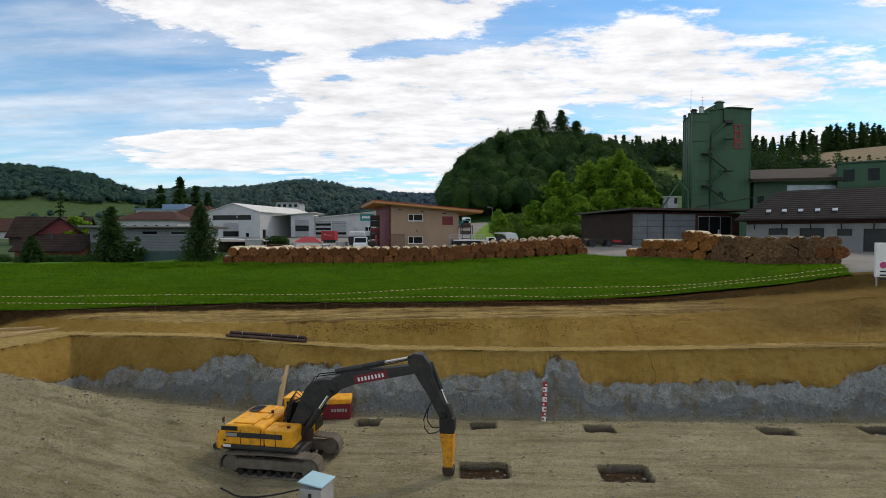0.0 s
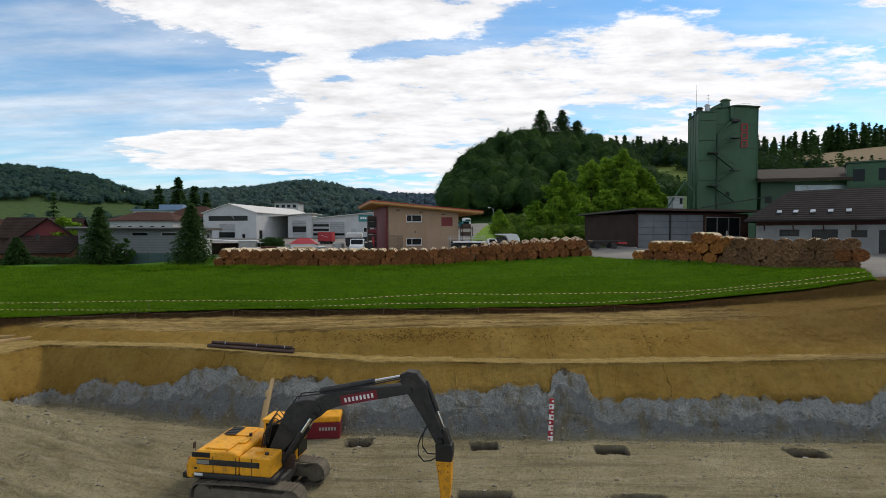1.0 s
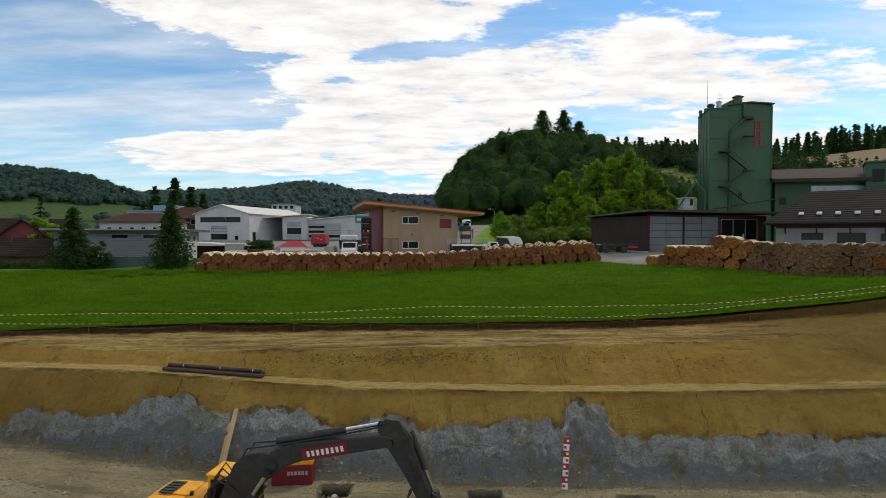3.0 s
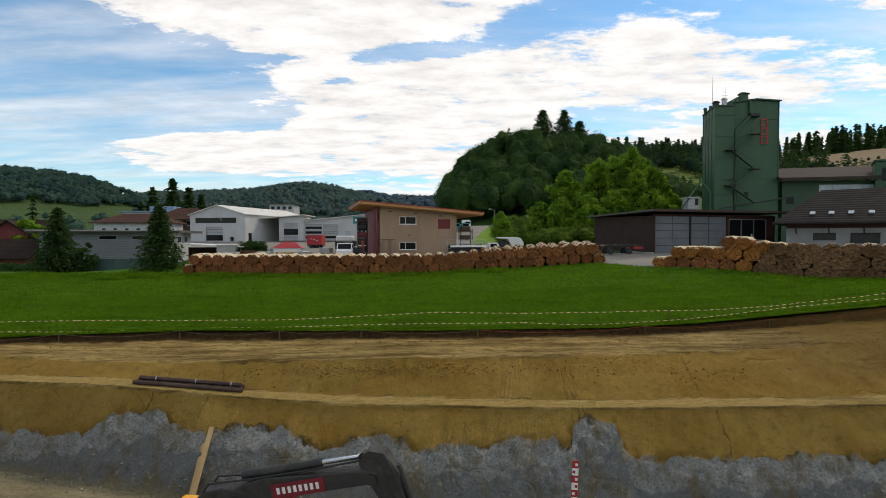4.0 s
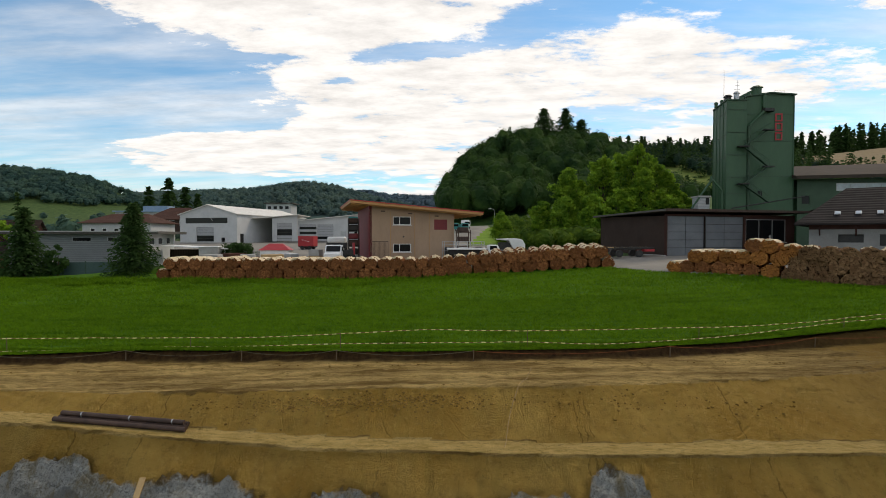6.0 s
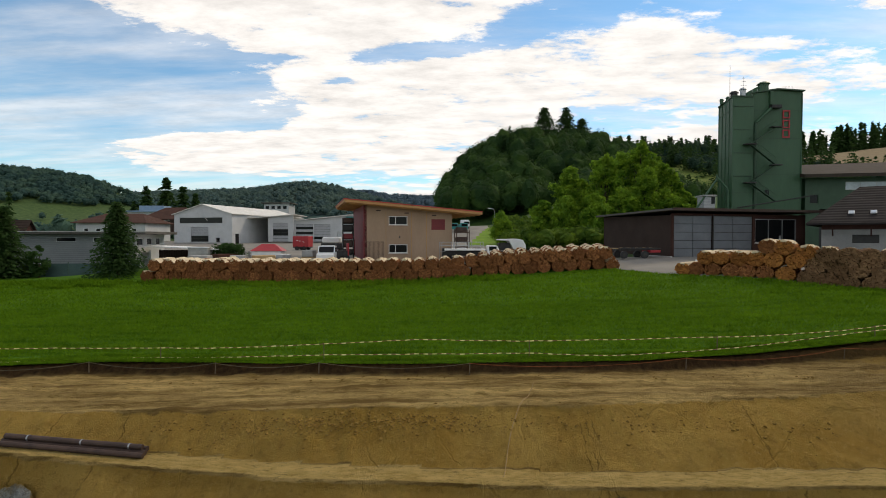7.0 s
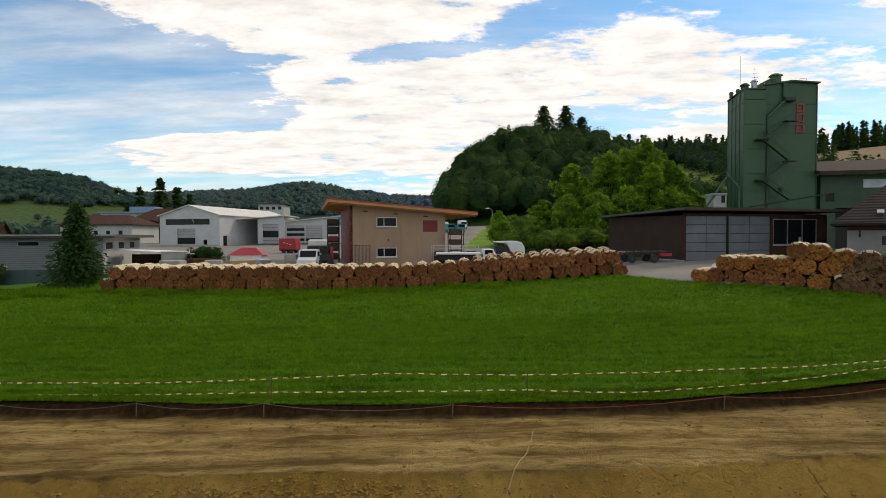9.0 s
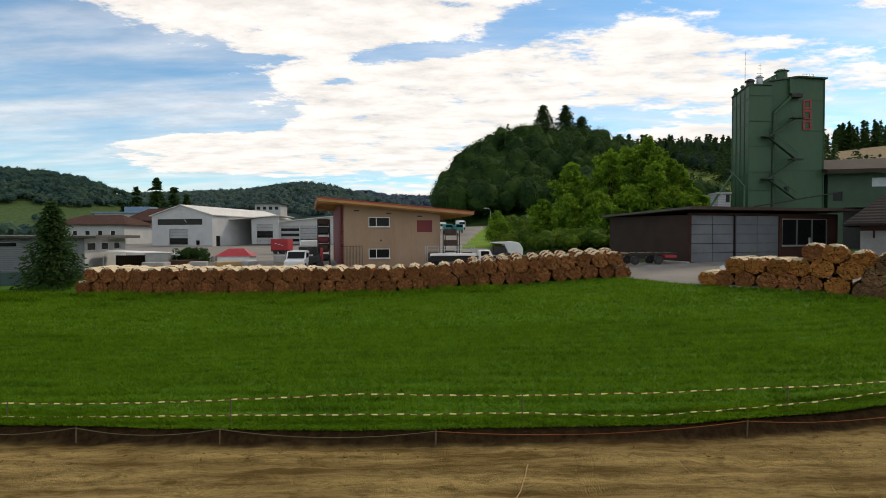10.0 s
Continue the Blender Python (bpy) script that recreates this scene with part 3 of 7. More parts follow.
def land(x, y):
    """Height of the natural ground outside the pit."""
    x, y = np.asarray(x, dtype=float), np.asarray(y, dtype=float)
    near = rim(x) + (wall_foot(x) - rim(x)) * np.clip((y - 37) / (wall_line(x) - 37), 0, 1.0)
    yard = 2.75 + 0.020 * np.clip(y - 74, 0, 70) + 0.75 * smoothstep(8, 24, x) - 1.3 * smoothstep(-26, -40, x) * smoothstep(110, 75, y)
    far = near + (yard - near) * smoothstep(0, 6, y - wall_line(x))
    right = 2.35 + 0.055 * np.clip(y - 50, 0, 30)
    far = far + (right - far) * smoothstep(17, 24, x) * smoothstep(44, 56, y)
    far = far + 5.0 * smoothstep(95, 190, y) * smoothstep(-30, 10, x) + 9.0 * smoothstep(105, 180, y) * smoothstep(12, 45, x)
    return far - 0.22 * smoothstep(24, 29, x) * smoothstep(43, 47, y) * smoothstep(57, 52, y)


ROCK_TOP = [(-27, -4.4), (-23.6, -3.6), (-20.4, -3.6), (-19.5, -3.0), (-18.5, -2.75), (-17.8, -3.1), (-16.2, -2.95), (-14.6, -2.9), (-14.0, -2.5), (-13.4, -2.2), (-12.4, -2.05), (-11.3, -2.15), (-10.9, -2.6), (-9.4, -2.75), (-8.1, -2.58),
            (-7.0, -2.44), (-6.0, -2.62), (-4.8, -2.9), (-3.7, -3.12), (-3.0, -2.75), (-2.1, -2.66), (-1.2, -2.75), (-0.6, -3.1), (0.6, -2.83), (2.0, -3.0), (3.2, -2.75), (4.7, -2.65), (5.3, -3.0), (5.6, -2.2), (6.2, -2.0), (7.2, -2.15),
            (7.45, -2.95), (8.0, -3.1), (11, -3.15), (14, -3.1), (18.7, -3.05), (20.9, -3.3), (22.0, -2.6), (23.4, -2.35), (25, -2.05)]


def pit(x, y):
    """Height of the dug ground, and its masks: height over the rock, trodden loam with a painted crest highlight, humus
    with the holes' painted shade, floor.
    """
    run = 2.55 - 0.75 * smoothstep(-6, -18, x)
    back = (y - toe(x)) * 2.55 / run
    left = -21.6 - x - 0.30 * (32.4 - np.clip(y, 18, 40))
    right = x - 28.0 - 0.10 * (30 - y)
    front = -14.0 - y
    d = np.maximum(np.maximum(back, left), np.maximum(right, front))
    d = d + 0.30 * rough2(x * 0.6, y * 0.6) * smoothstep(-0.1, 0.6, d)
    crest = np.maximum(toe(x) + run + 2.1, 33.8 + 0.13 * np.maximum(0, x - 6))
    lift = 1.55 * smoothstep(4, 30, x)
    ledge = -1.70 + 0.25 * lift + 0.55 * smoothstep(-4, -17, x)
    ledge = ledge - 0.35 * smoothstep(-14, -27, x)
    floor = FLOOR + 0.5 * smoothstep(-9, -21, x)
    bench = along_edge(x, FOOT_Z) - 0.30
    z = floor + 0 * y
    z = z + (ledge - 0.12 - floor) * np.clip(d / 2.55, 0, 1) ** 0.86
    z = z + 0.16 * smoothstep(2.5, 2.62, d)
    heel = toe(x) + run + 1.0
    rise = np.clip((y - heel) / np.maximum(crest - heel, 0.3), 0, 1)
    z = z + (bench - ledge) * rise
    edge = field_edge(x)
    slope_up = np.clip((y - crest) / np.maximum(edge - crest, 0.5), 0, 1) * (rise > 0.98)
    z = z + 0.30 * slope_up
    bank = smoothstep(-0.42, 0.0, y - edge) * (back > 0)
    z = z * (1 - bank) + rim(x) * bank
    # the ramp of gravel climbs to the left; its far shoulder falls to the floor
    shoulder = y + 0.5 * rough2(x * 0.5, y * 0.5)
    climb = np.clip((-7.8 - x) * 0.245, 0, 3.5)
    ramp = climb * smoothstep(25.35, 24.75, shoulder) + 0.28 * smoothstep(0.0, 0.6, climb) * smoothstep(25.2, 24.7, shoulder) * smoothstep(23.6, 24.5, shoulder)
    ramp = ramp + smoothstep(0.05, 0.8, ramp) * (0.22 * rough2(x * 0.35 + y * 0.2, y * 1.3, 3) + 0.42 * rough2(x * 0.12, y * 2.3 + x * 0.1, 3) + 0.16 * rough2(x * 2.6, y * 2.6, 3) + 0.05)
    z = np.maximum(z, FLOOR + ramp)
    on_floor = smoothstep(0.25, -0.1, d) + 0 * x
    on_floor = np.maximum(on_floor, (ramp > 0.05) * (np.abs(z - FLOOR - ramp) < 0.02) * 1.0)
    rock = np.interp(x, [p[0] for p in ROCK_TOP], [p[1] for p in ROCK_TOP]) + 0.25 * rough2(x * 1.3, 4.0)
    over = z - rock
    # rough rock, smoother loam
    face = smoothstep(0.0, 0.3, d) * smoothstep(2.6, 2.35, d)
    z = z + face * np.where(over < 0, 0.34 * rough2(x * 0.9, y * 1.1 + z, 4) + 0.62 * rough2(x * 2.4, z * 2.6 + y, 4) + 0.30 * np.abs(rough2(x * 4.2 + z, y * 4.5, 3)) + 0.22 * np.round(rough2(x * 1.5 + 0.6 * z, z * 1.9 + 2.0, 2) * 6) / 6 + 0.04, 0.10 * rough2(x * 1.2, y) - 0.30 * np.abs(rough2(x * 0.55, y * 0.5 + 7.0, 3)) + 0.10 * rough2(x * 3.2, y * 0.5, 2) - 0.22 * np.exp(-((over - 0.05) / 0.10) ** 2) * (rough2(x * 0.8, 2.0) > 0))
    z = z + 0.12 * rough2(x * 0.7, y * 0.7, 4) * on_floor + (0.05 + 0.08 * (ramp > 0.05)) * rough2(x * 3, y * 3, 3)
    tracks = rise * smoothstep(0.1, 0.4, edge - y)
    z = z + tracks * (rise > 0.99) * (0.16 * rough2(x * 0.35, y * 3.0, 3) + 0.12 * rough2(x * 1.3, y * 2.2, 3))
    slope1 = (rise > 0.02) * (rise < 0.98)
    z = z + slope1 * (0.22 * rough2(x * 1.1, y * 1.6, 5) - 0.24 * np.abs(rough2(x * 0.6 + 3.0, y * 0.6, 3)) + 0.10 * rough2(x * 3.0, y * 0.6, 2))
    ledge_top = smoothstep(2.5, 2.62, d) * (rise < 0.03)
    trodden_and_lit = np.clip(ledge_top * 0.95 + (rise > 0.985) * (1 - bank) * (0.55 + 0.45 * (rough2(x * 0.25, y * 1.7, 4) + 0.5)), 0, 1)
    # a bright highlight is painted along the crest through the same mask
    trodden_and_lit = np.maximum(trodden_and_lit, (rise > 0.90) * (1 - bank) * np.exp(-((y - crest - 0.12) / 0.22) ** 2) * (0.75 + 0.4 * rough2(x * 0.6, 5.0)))
    trodden_and_lit = trodden_and_lit * (1 - 0.85 * smoothstep(14, 24, x) * smoothstep(30, 34, y))
    humus_and_shade = smoothstep(-0.60, -0.30, y - edge + 0.25 * rough2(x * 1.5, y)) * (back > 0)
    humus_and_shade = humus_and_shade * (1 - 0.25 * smoothstep(12, 26, x))
    humus_and_shade = np.maximum(humus_and_shade, 0.25 * smoothstep(-1.6, -0.6, y - edge) * smoothstep(2, 12, x) * (back > 0))
    humus_and_shade = np.maximum(humus_and_shade, 0.45 * smoothstep(11, 22, x) * smoothstep(31.5, 34, y) * (back > 0))
    # footings dug into the floor; the shade inside them is painted dark through the mask
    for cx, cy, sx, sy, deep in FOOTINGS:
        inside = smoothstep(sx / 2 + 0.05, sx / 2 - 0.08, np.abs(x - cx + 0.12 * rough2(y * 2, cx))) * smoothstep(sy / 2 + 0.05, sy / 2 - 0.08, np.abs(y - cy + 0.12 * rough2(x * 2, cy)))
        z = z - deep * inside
        humus_and_shade = np.maximum(humus_and_shade, 0.95 * inside)
        on_floor = on_floor * (1 - 0.92 * inside)
    return z, over, trodden_and_lit, humus_and_shade, np.clip(on_floor, 0, 1)


FOOTINGS = [(-4.05, 28.0, 1.25, 0.95, 0.45), (1.9, 27.7, 1.25, 0.9, 0.45), (7.7, 27.3, 1.45, 0.95, 0.45), (16.4, 27.2, 1.7, 0.95, 0.45), (21.5, 27.4, 1.5, 0.95, 0.45),
            (1.65, 22.6, 2.05, 1.4, 0.32), (7.35, 22.4, 2.0, 1.5, 0.32)]


def sheet(name, xs, ys, height, material, label="", attributes=None, smooth=True):
    gx, gy = np.meshgrid(xs, ys)
    gz = height(gx, gy)
    extra = {}
    if isinstance(gz, tuple):
        gz, *rest = gz
        extra = dict(zip(attributes, rest))
    n, m = len(xs), len(ys)
    idx = np.arange(n * m).reshape(m, n)
    faces = np.stack([idx[:-1, :-1], idx[:-1, 1:], idx[1:, 1:], idx[1:, :-1]], -1).reshape(-1, 4)
    ob = arrays(name, np.stack([gx, gy, gz], -1).reshape(-1, 3), faces, material, smooth=smooth)
    for key, value in extra.items():
        a = ob.data.attributes.new(key, "FLOAT", "POINT")
        a.data.foreach_set("value", np.asarray(value, dtype=np.float32).ravel())
    return tagged(ob, label, "ground", kind="structure")


def spaced(a, b, step):
    return np.linspace(a, b, max(2, int(round((b - a) / step)) + 1))


xs = np.concatenate([spaced(-60, -30, 1.0)[:-1], spaced(-30, 28, 0.105)[:-1], spaced(28, 60, 1.0)])
ys = np.concatenate([spaced(-40, 14, 1.5)[:-1], spaced(14, 27.6, 0.2)[:-1], spaced(27.6, 31.8, 0.06)[:-1], spaced(31.8, 41.0, 0.11)])
sheet("ground_pit", xs, ys, pit, EARTH, "excavated pit with yellow loam benches over grey marl", ("over_rock", "trodden_and_lit", "humus_and_shade", "floor"), False)


def beyond_gate(x, y):
    """How far a spot lies past the meadow's corner, towards the gate and the stack."""
    return np.minimum(np.minimum((x - 19.4) * 0.79 + (y - 57.8) * 0.61, (x - 19.2) * 0.70 + (y - 57.6) * 0.72), (x - 27.6) * 0.555 + (y - 50.2) * 0.832)


def past_corner(x, y):
    """How far a spot lies past the meadow's rounded end at the gate."""
    return np.maximum(x - 28.9 - 0.62 * np.clip(y - 39.2, 0, 7.2), beyond_gate(x, y))


def meadow(x, y):
    return land(x, y) + 0.06 * rough2(x * 0.5, y * 0.5) - 0.4 * smoothstep(-0.3, 0.4, past_corner(x, y)) + 0.03


def sown(x, t):
    """The meadow's rows follow the edge of the pit."""
    return field_edge(x) - 0.06 + t * (67.0 - field_edge(x))


gx, gt = np.meshgrid(spaced(-62, 34.6, 0.35), np.linspace(0, 1, 76) ** 1.3)
gy = sown(gx, gt)
n, m = gx.shape[1], gx.shape[0]
idx = np.arange(n * m).reshape(m, n)
tagged(arrays("ground_meadow", np.stack([gx, gy, meadow(gx, gy)], -1).reshape(-1, 3), np.stack([idx[:-1, :-1], idx[:-1, 1:], idx[1:, 1:], idx[1:, :-1]], -1).reshape(-1, 4), TURF, smooth=True), "green meadow of tall grass beside the pit", "ground", kind="structure")


def far_ground(x, y):
    z = land(x, np.maximum(y, 37)) - 0.06
    z = z - 9.0 * (np.abs(x) < 58) * (y < 40.9) * (y > -39)
    hole = (x > -61) * (x < 30.5) * (y > 37) * (y < 66.5)
    z = z - 0.5 * hole
    z = z + smoothstep(250, 900, np.hypot(x, y - 100)) * -4
    return z


xs = np.concatenate([-np.geomspace(3000, 70, 40), spaced(-60, 90, 1.5), np.geomspace(95, 3000, 40)])
ys = np.concatenate([-np.geomspace(2500, 41, 16), spaced(-39, 160, 1.5), np.geomspace(165, 3000, 40)])
sheet("ground", xs, ys, far_ground, FAR_TURF, "valley ground of meadows round the works yard")


def paved(x, y):
    return land(x, y) + 0.05


sheet("road_yard", spaced(-75, 18, 1.0), spaced(66.2, 170, 1.0), lambda x, y: paved(x, y) - 1.5 * smoothstep(0.0, 1.0, x - 4.8 - 0.145 * (y - 118)) * smoothstep(110, 113, y) - 1.2 * smoothstep(-26, -30, x) * smoothstep(98, 88, y) - 1.5 * smoothstep(7.0, 8.5, x - (y - 72) * 0.045) * smoothstep(72, 80, y), ASPHALT, "grey asphalt yard of the works")
sheet("road_gate", spaced(14, 75, 0.8), spaced(38.6, 70, 0.8), lambda x, y: paved(x, y) - 0.9 * smoothstep(0.0, -0.8, past_corner(x, y)) - 2.0 * smoothstep(field_edge(x) + 1.1, field_edge(x) + 0.5, y), ASPHALT, "grey asphalt before the shed and the log stack")

sheet("ground_verge", spaced(3, 15, 0.6), spaced(109, 158, 0.8), lambda x, y: land(x, y) + 0.02, BRIGHT_TURF, "bright mown grass verge beside the road")


# ---- plants ----
def leaf_cloud(centres, radii, count, size, rng, flat=0.75, up=0.25, wild=0.55, shell=(0.62, 1.05)):
    """Small leaf sprays (quads) over the skins of many clumps. Returns verts and faces."""
    centres, radii = np.asarray(centres, dtype=float), np.asarray(radii, dtype=float)
    n = len(centres) * count
    d = rng.normal(size=(n, 3))
    d /= np.linalg.norm(d, axis=1)[:, None]
    c, r = np.repeat(centres, count, 0), np.repeat(radii, count, 0)
    if r.ndim == 1:
        r = np.stack([r, r, r * flat], -1)
    p = c + d * r * rng.uniform(*shell, (n, 1))
    normal = d + rng.normal(size=(n, 3)) * wild + np.array([0, 0, up])
    normal /= np.linalg.norm(normal, axis=1)[:, None]
    a = np.cross(normal, rng.normal(size=(n, 3)))
    a /= np.linalg.norm(a, axis=1)[:, None]
    b = np.cross(normal, a)
    s = size * rng.uniform(0.55, 1.35, (n, 1))
    t = s * rng.uniform(0.45, 0.9, (n, 1))
    v = np.stack([p - a * s, p - b * t, p + a * s, p + b * t], 1).reshape(-1, 3)
    return v, np.arange(4 * n).reshape(-1, 4)


def ball(cuts):
    bm = bmesh.new()
    bmesh.ops.create_icosphere(bm, subdivisions=cuts, radius=1.0)
    v, f = np.array([v.co[:] for v in bm.verts]), np.array([[v.index for v in f.verts] for f in bm.faces])
    bm.free()
    return v, f


COARSE_BALL, FINE_BALL = ball(1), ball(2)


def cores(centres, radii, rng, lump):
    """Uneven lumps that close the middle of crowns, as verts and triangles."""
    ball_v, ball_f = lump
    n, m = len(centres), len(ball_v)
    v = ball_v[None] * (radii * 0.78)[:, None, :] * rng.uniform(0.8, 1.12, (n, m, 1)) + centres[:, None, :]
    f = ball_f[None] + (np.arange(n) * m)[:, None, None]
    return v.reshape(-1, 3), f.reshape(-1, 3)


def crown_points(rng, height, radius, base, clumps, lean=0.0):
    """Clump centres inside an uneven egg-shaped crown."""
    out, sizes = [], []
    while len(out) < clumps:
        u = rng.uniform(0, 1)
        a = rng.uniform(0, 6.2832)
        wide = radius * math.sin(math.pi * min(0.97, 0.13 + 0.85 * u)) ** 0.72 * (0.82 + 0.3 * math.sin(3 * a + 5 * u))
        q = wide * math.sqrt(rng.uniform(0.12, 1.0)) * 0.86
        out.append((q * math.cos(a) + lean * u, q * math.sin(a), base + u * (height - base) * 0.93))
        sizes.append(radius * rng.uniform(0.19, 0.36) * (1.1 - 0.45 * u) * (46 / max(clumps, 46)) ** 0.33)
    return np.array(out), np.array(sizes)


def broadleaf(at, height, radius, seed, label, clumps=34, leaves=90, size=0.3, material=None, name="tree"):
    rng = np.random.RandomState(seed)
    top = thing(name, pose(*at), label, "tree", "broadleaf trees on the slope")
    base = height * 0.12
    pts, sizes = crown_points(rng, height, radius, base, clumps)
    bm = rod((0, 0, -0.3), (0.1, 0.05, height * 0.45), 0.045 * radius + 0.05, 0.03 * radius, 8)
    rod((0.1, 0.05, height * 0.45), (0.0, 0.1, height * 0.85), 0.03 * radius, 0.01 * radius, 7, bm)
    for k in range(0, clumps, 3):
        z = max(0.5, pts[k][2] * 0.55)
        rod((0.05, 0.05, z), tuple(pts[k] * 0.9), 0.018 * radius, 0.006 * radius, 5, bm)
    part("trunk", bm, BARK, top, "brown tapered trunk with spreading limbs")
    spread = np.stack([sizes * rng.uniform(0.7, 1.5, clumps), sizes * rng.uniform(0.7, 1.5, clumps), sizes * rng.uniform(0.55, 1.25, clumps)], -1)
    v, f = leaf_cloud(pts, spread, leaves, size, rng, up=0.35, wild=0.75, shell=(0.25, 1.3))
    crown = arrays("crown", v, f, material or LEAF, top)
    tagged(crown, "uneven leafy crown of many sprays")
    return top


def fir_arrays(height, radius, rng, whorls, arms, twigs, size, power=0.85):
    """Drooping whorls of needle sprays round a stem that tapers to a point."""
    p, way = [], []
    for w in range(whorls):
        u = (w + rng.uniform(0, 0.8)) / whorls
        z = height * (0.06 + 0.93 * u)
        reach = radius * (1 - u) ** power * rng.uniform(0.75, 1.1) + 0.04 * radius
        for k in range(max(3, int(arms * (1 - 0.6 * u)))):
            a = 6.2832 * (k / max(3, int(arms * (1 - 0.6 * u)))) + rng.uniform(0, 1.3)
            far = reach * rng.uniform(0.7, 1.15)
            for q in range(twigs):
                f = (q + rng.uniform(0.2, 1)) / twigs
                p.append((far * f * math.cos(a) + rng.normal() * 0.05 * radius, far * f * math.sin(a) + rng.normal() * 0.05 * radius, z - 0.28 * far * f * f - 0.03 * height * rng.uniform(0, 1)))
                way.append((math.cos(a), math.sin(a), -0.35))
    p, way = np.array(p), np.array(way)
    n = len(p)
    way = way + rng.normal(size=(n, 3)) * 0.35
    way /= np.linalg.norm(way, axis=1)[:, None]
    b = np.cross(way, np.array([0, 0, 1.0]) + rng.normal(size=(n, 3)) * 0.5)
    b /= np.linalg.norm(b, axis=1)[:, None]
    s = size * rng.uniform(0.6, 1.3, (n, 1))
    v = np.stack([p - way * s, p - b * s * 0.5, p + way * s * 1.1, p + b * s * 0.5], 1).reshape(-1, 3)
    return v, np.arange(4 * n).reshape(-1, 4)


def fir(at, height, radius, seed, label, whorls=44, arms=17, twigs=17, size=0.17, group="fir trees by the flat building"):
    rng = np.random.RandomState(seed)
    top = thing("fir_tree", pose(*at), label, "fir tree", group)
    part("trunk", rod((0, 0, -0.3), (0, 0, height * 0.97), 0.035 * radius + 0.06, 0.01, 7), BARK, top, "brown straight trunk")
    v, f = fir_arrays(height, radius, rng, whorls, arms, twigs, size)
    tagged(arrays("crown", v, f, FIR, top), "dark green whorls of drooping needles")
    return top


def wood(name, spots, material, label, rng, count=46, size=1.3, tall=(9, 14), wide=(3.2, 5.2), up=0.35, wild=0.32):
    """Many broad crowns as one piece of far wood."""
    spots = np.asarray(spots)
    r = rng.uniform(*wide, len(spots))
    h = rng.uniform(*tall, len(spots))
    centres = np.stack([spots[:, 0], spots[:, 1], spots[:, 2] + h * 0.58], -1)
    radii = np.stack([r, r, h * 0.46], -1)
    v, f = leaf_cloud(centres, radii, count, size, rng, up=up, wild=wild)
    cv, cf = cores(centres, radii, rng, FINE_BALL if count > 100 else COARSE_BALL)
    f = np.concatenate([f[:, [0, 1, 2]], f[:, [0, 2, 3]], cf + len(v)])
    return tagged(arrays(name, np.concatenate([v, cv]), f, material), label, "wood", kind="stuff")


def far_firs(name, spots, label, rng, tall=(14, 22), whorls=9, arms=5, twigs=2, leaf=0.05, wide=(0.17, 0.25), power=0.62):
    vs, fs, n = [], [], 0
    for x, y, z in spots:
        h = rng.uniform(*tall)
        v, f = fir_arrays(h, h * rng.uniform(*wide), rng, whorls, arms, twigs, h * leaf, power)
        vs.append(v + np.array([x, y, z]))
        fs.append(f + n)
        n += len(v)
    return tagged(arrays(name, np.concatenate(vs), np.concatenate(fs), FIR), label, "wood", kind="stuff")


# ---- hills round the valley ----
def ridge_hill(name, xs_, zs_, y0, front, behind, material, label, wave=4.0):
    lo, hi = xs_[0], xs_[-1]
    gx = np.linspace(lo, hi, 90)
    crest = np.interp(gx, xs_, zs_)

    def height(x, y):
        c = np.interp(x, xs_, zs_)
        return (c + 6) * (1 - np.clip((y0 - y) / front, 0, 1) ** 1.25) * (1 - np.clip((y - y0) / behind, 0, 1)) - 6 + wave * rough2(x * 0.01, y * 0.01)

    ob = sheet(name, gx, np.linspace(y0 - front, y0 + behind, 40), height, material, label)
    return ob, height


def scatter(rng, n, x0, x1, y0, y1, height, keep=None):
    x, y = rng.uniform(x0, x1, n), rng.uniform(y0, y1, n)
    z = height(x, y)
    ok = np.ones(n, bool) if keep is None else keep(x, y, z)
    return np.stack([x, y, z], -1)[ok]


rng = np.random.RandomState(11)
left_x = [-900, -760, -690, -625, -560, -515, -480, -440, -380, -330]
left_z = [95, 108, 107, 100, 88, 72, 55, 42, 28, 14]
_, left_h = ridge_hill("hill_left", left_x, left_z, 822, 420, 250, FAR_TURF, "green hill with meadows below a dark wood")
wood("hill_wood", scatter(rng, 2700, -900, -380, 560, 840, left_h, lambda x, y, z: (z > 46 + 20 * rough2(x * 0.012, y * 0.01)) | (rough2(x * 0.03, y * 0.03) > 0.24)), HAZED_HILL_WOOD, "dark broadleaf wood over the hill's crest", rng, 54, 1.2, (9, 13.5), (4.4, 7.0), 0.8, 0.16)
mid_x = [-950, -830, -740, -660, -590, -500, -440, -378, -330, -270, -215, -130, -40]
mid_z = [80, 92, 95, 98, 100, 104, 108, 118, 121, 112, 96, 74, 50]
_, mid_h = ridge_hill("hill_middle", mid_x, mid_z, 1220, 480, 300, HAZED_MID_WOOD, "wooded hill across the valley")
wood("middle_wood", scatter(rng, 2300, -900, -60, 900, 1240, mid_h), HAZED_MID_WOOD, "dark mixed wood on the hill across the valley", rng, 48, 1.65, (11, 17), (5.5, 8.5), 0.8, 0.16)
back_x = [-700, -520, -420, -310, -200, -120, -20, 150, 400]
back_z = [110, 128, 142, 152, 138, 130, 134, 122, 118]
_, back_h = ridge_hill("hill_far", back_x, back_z, 1820, 500, 300, HAZED_FAR_WOOD, "wooded ridge at the end of the valley, haze painted into its colour")
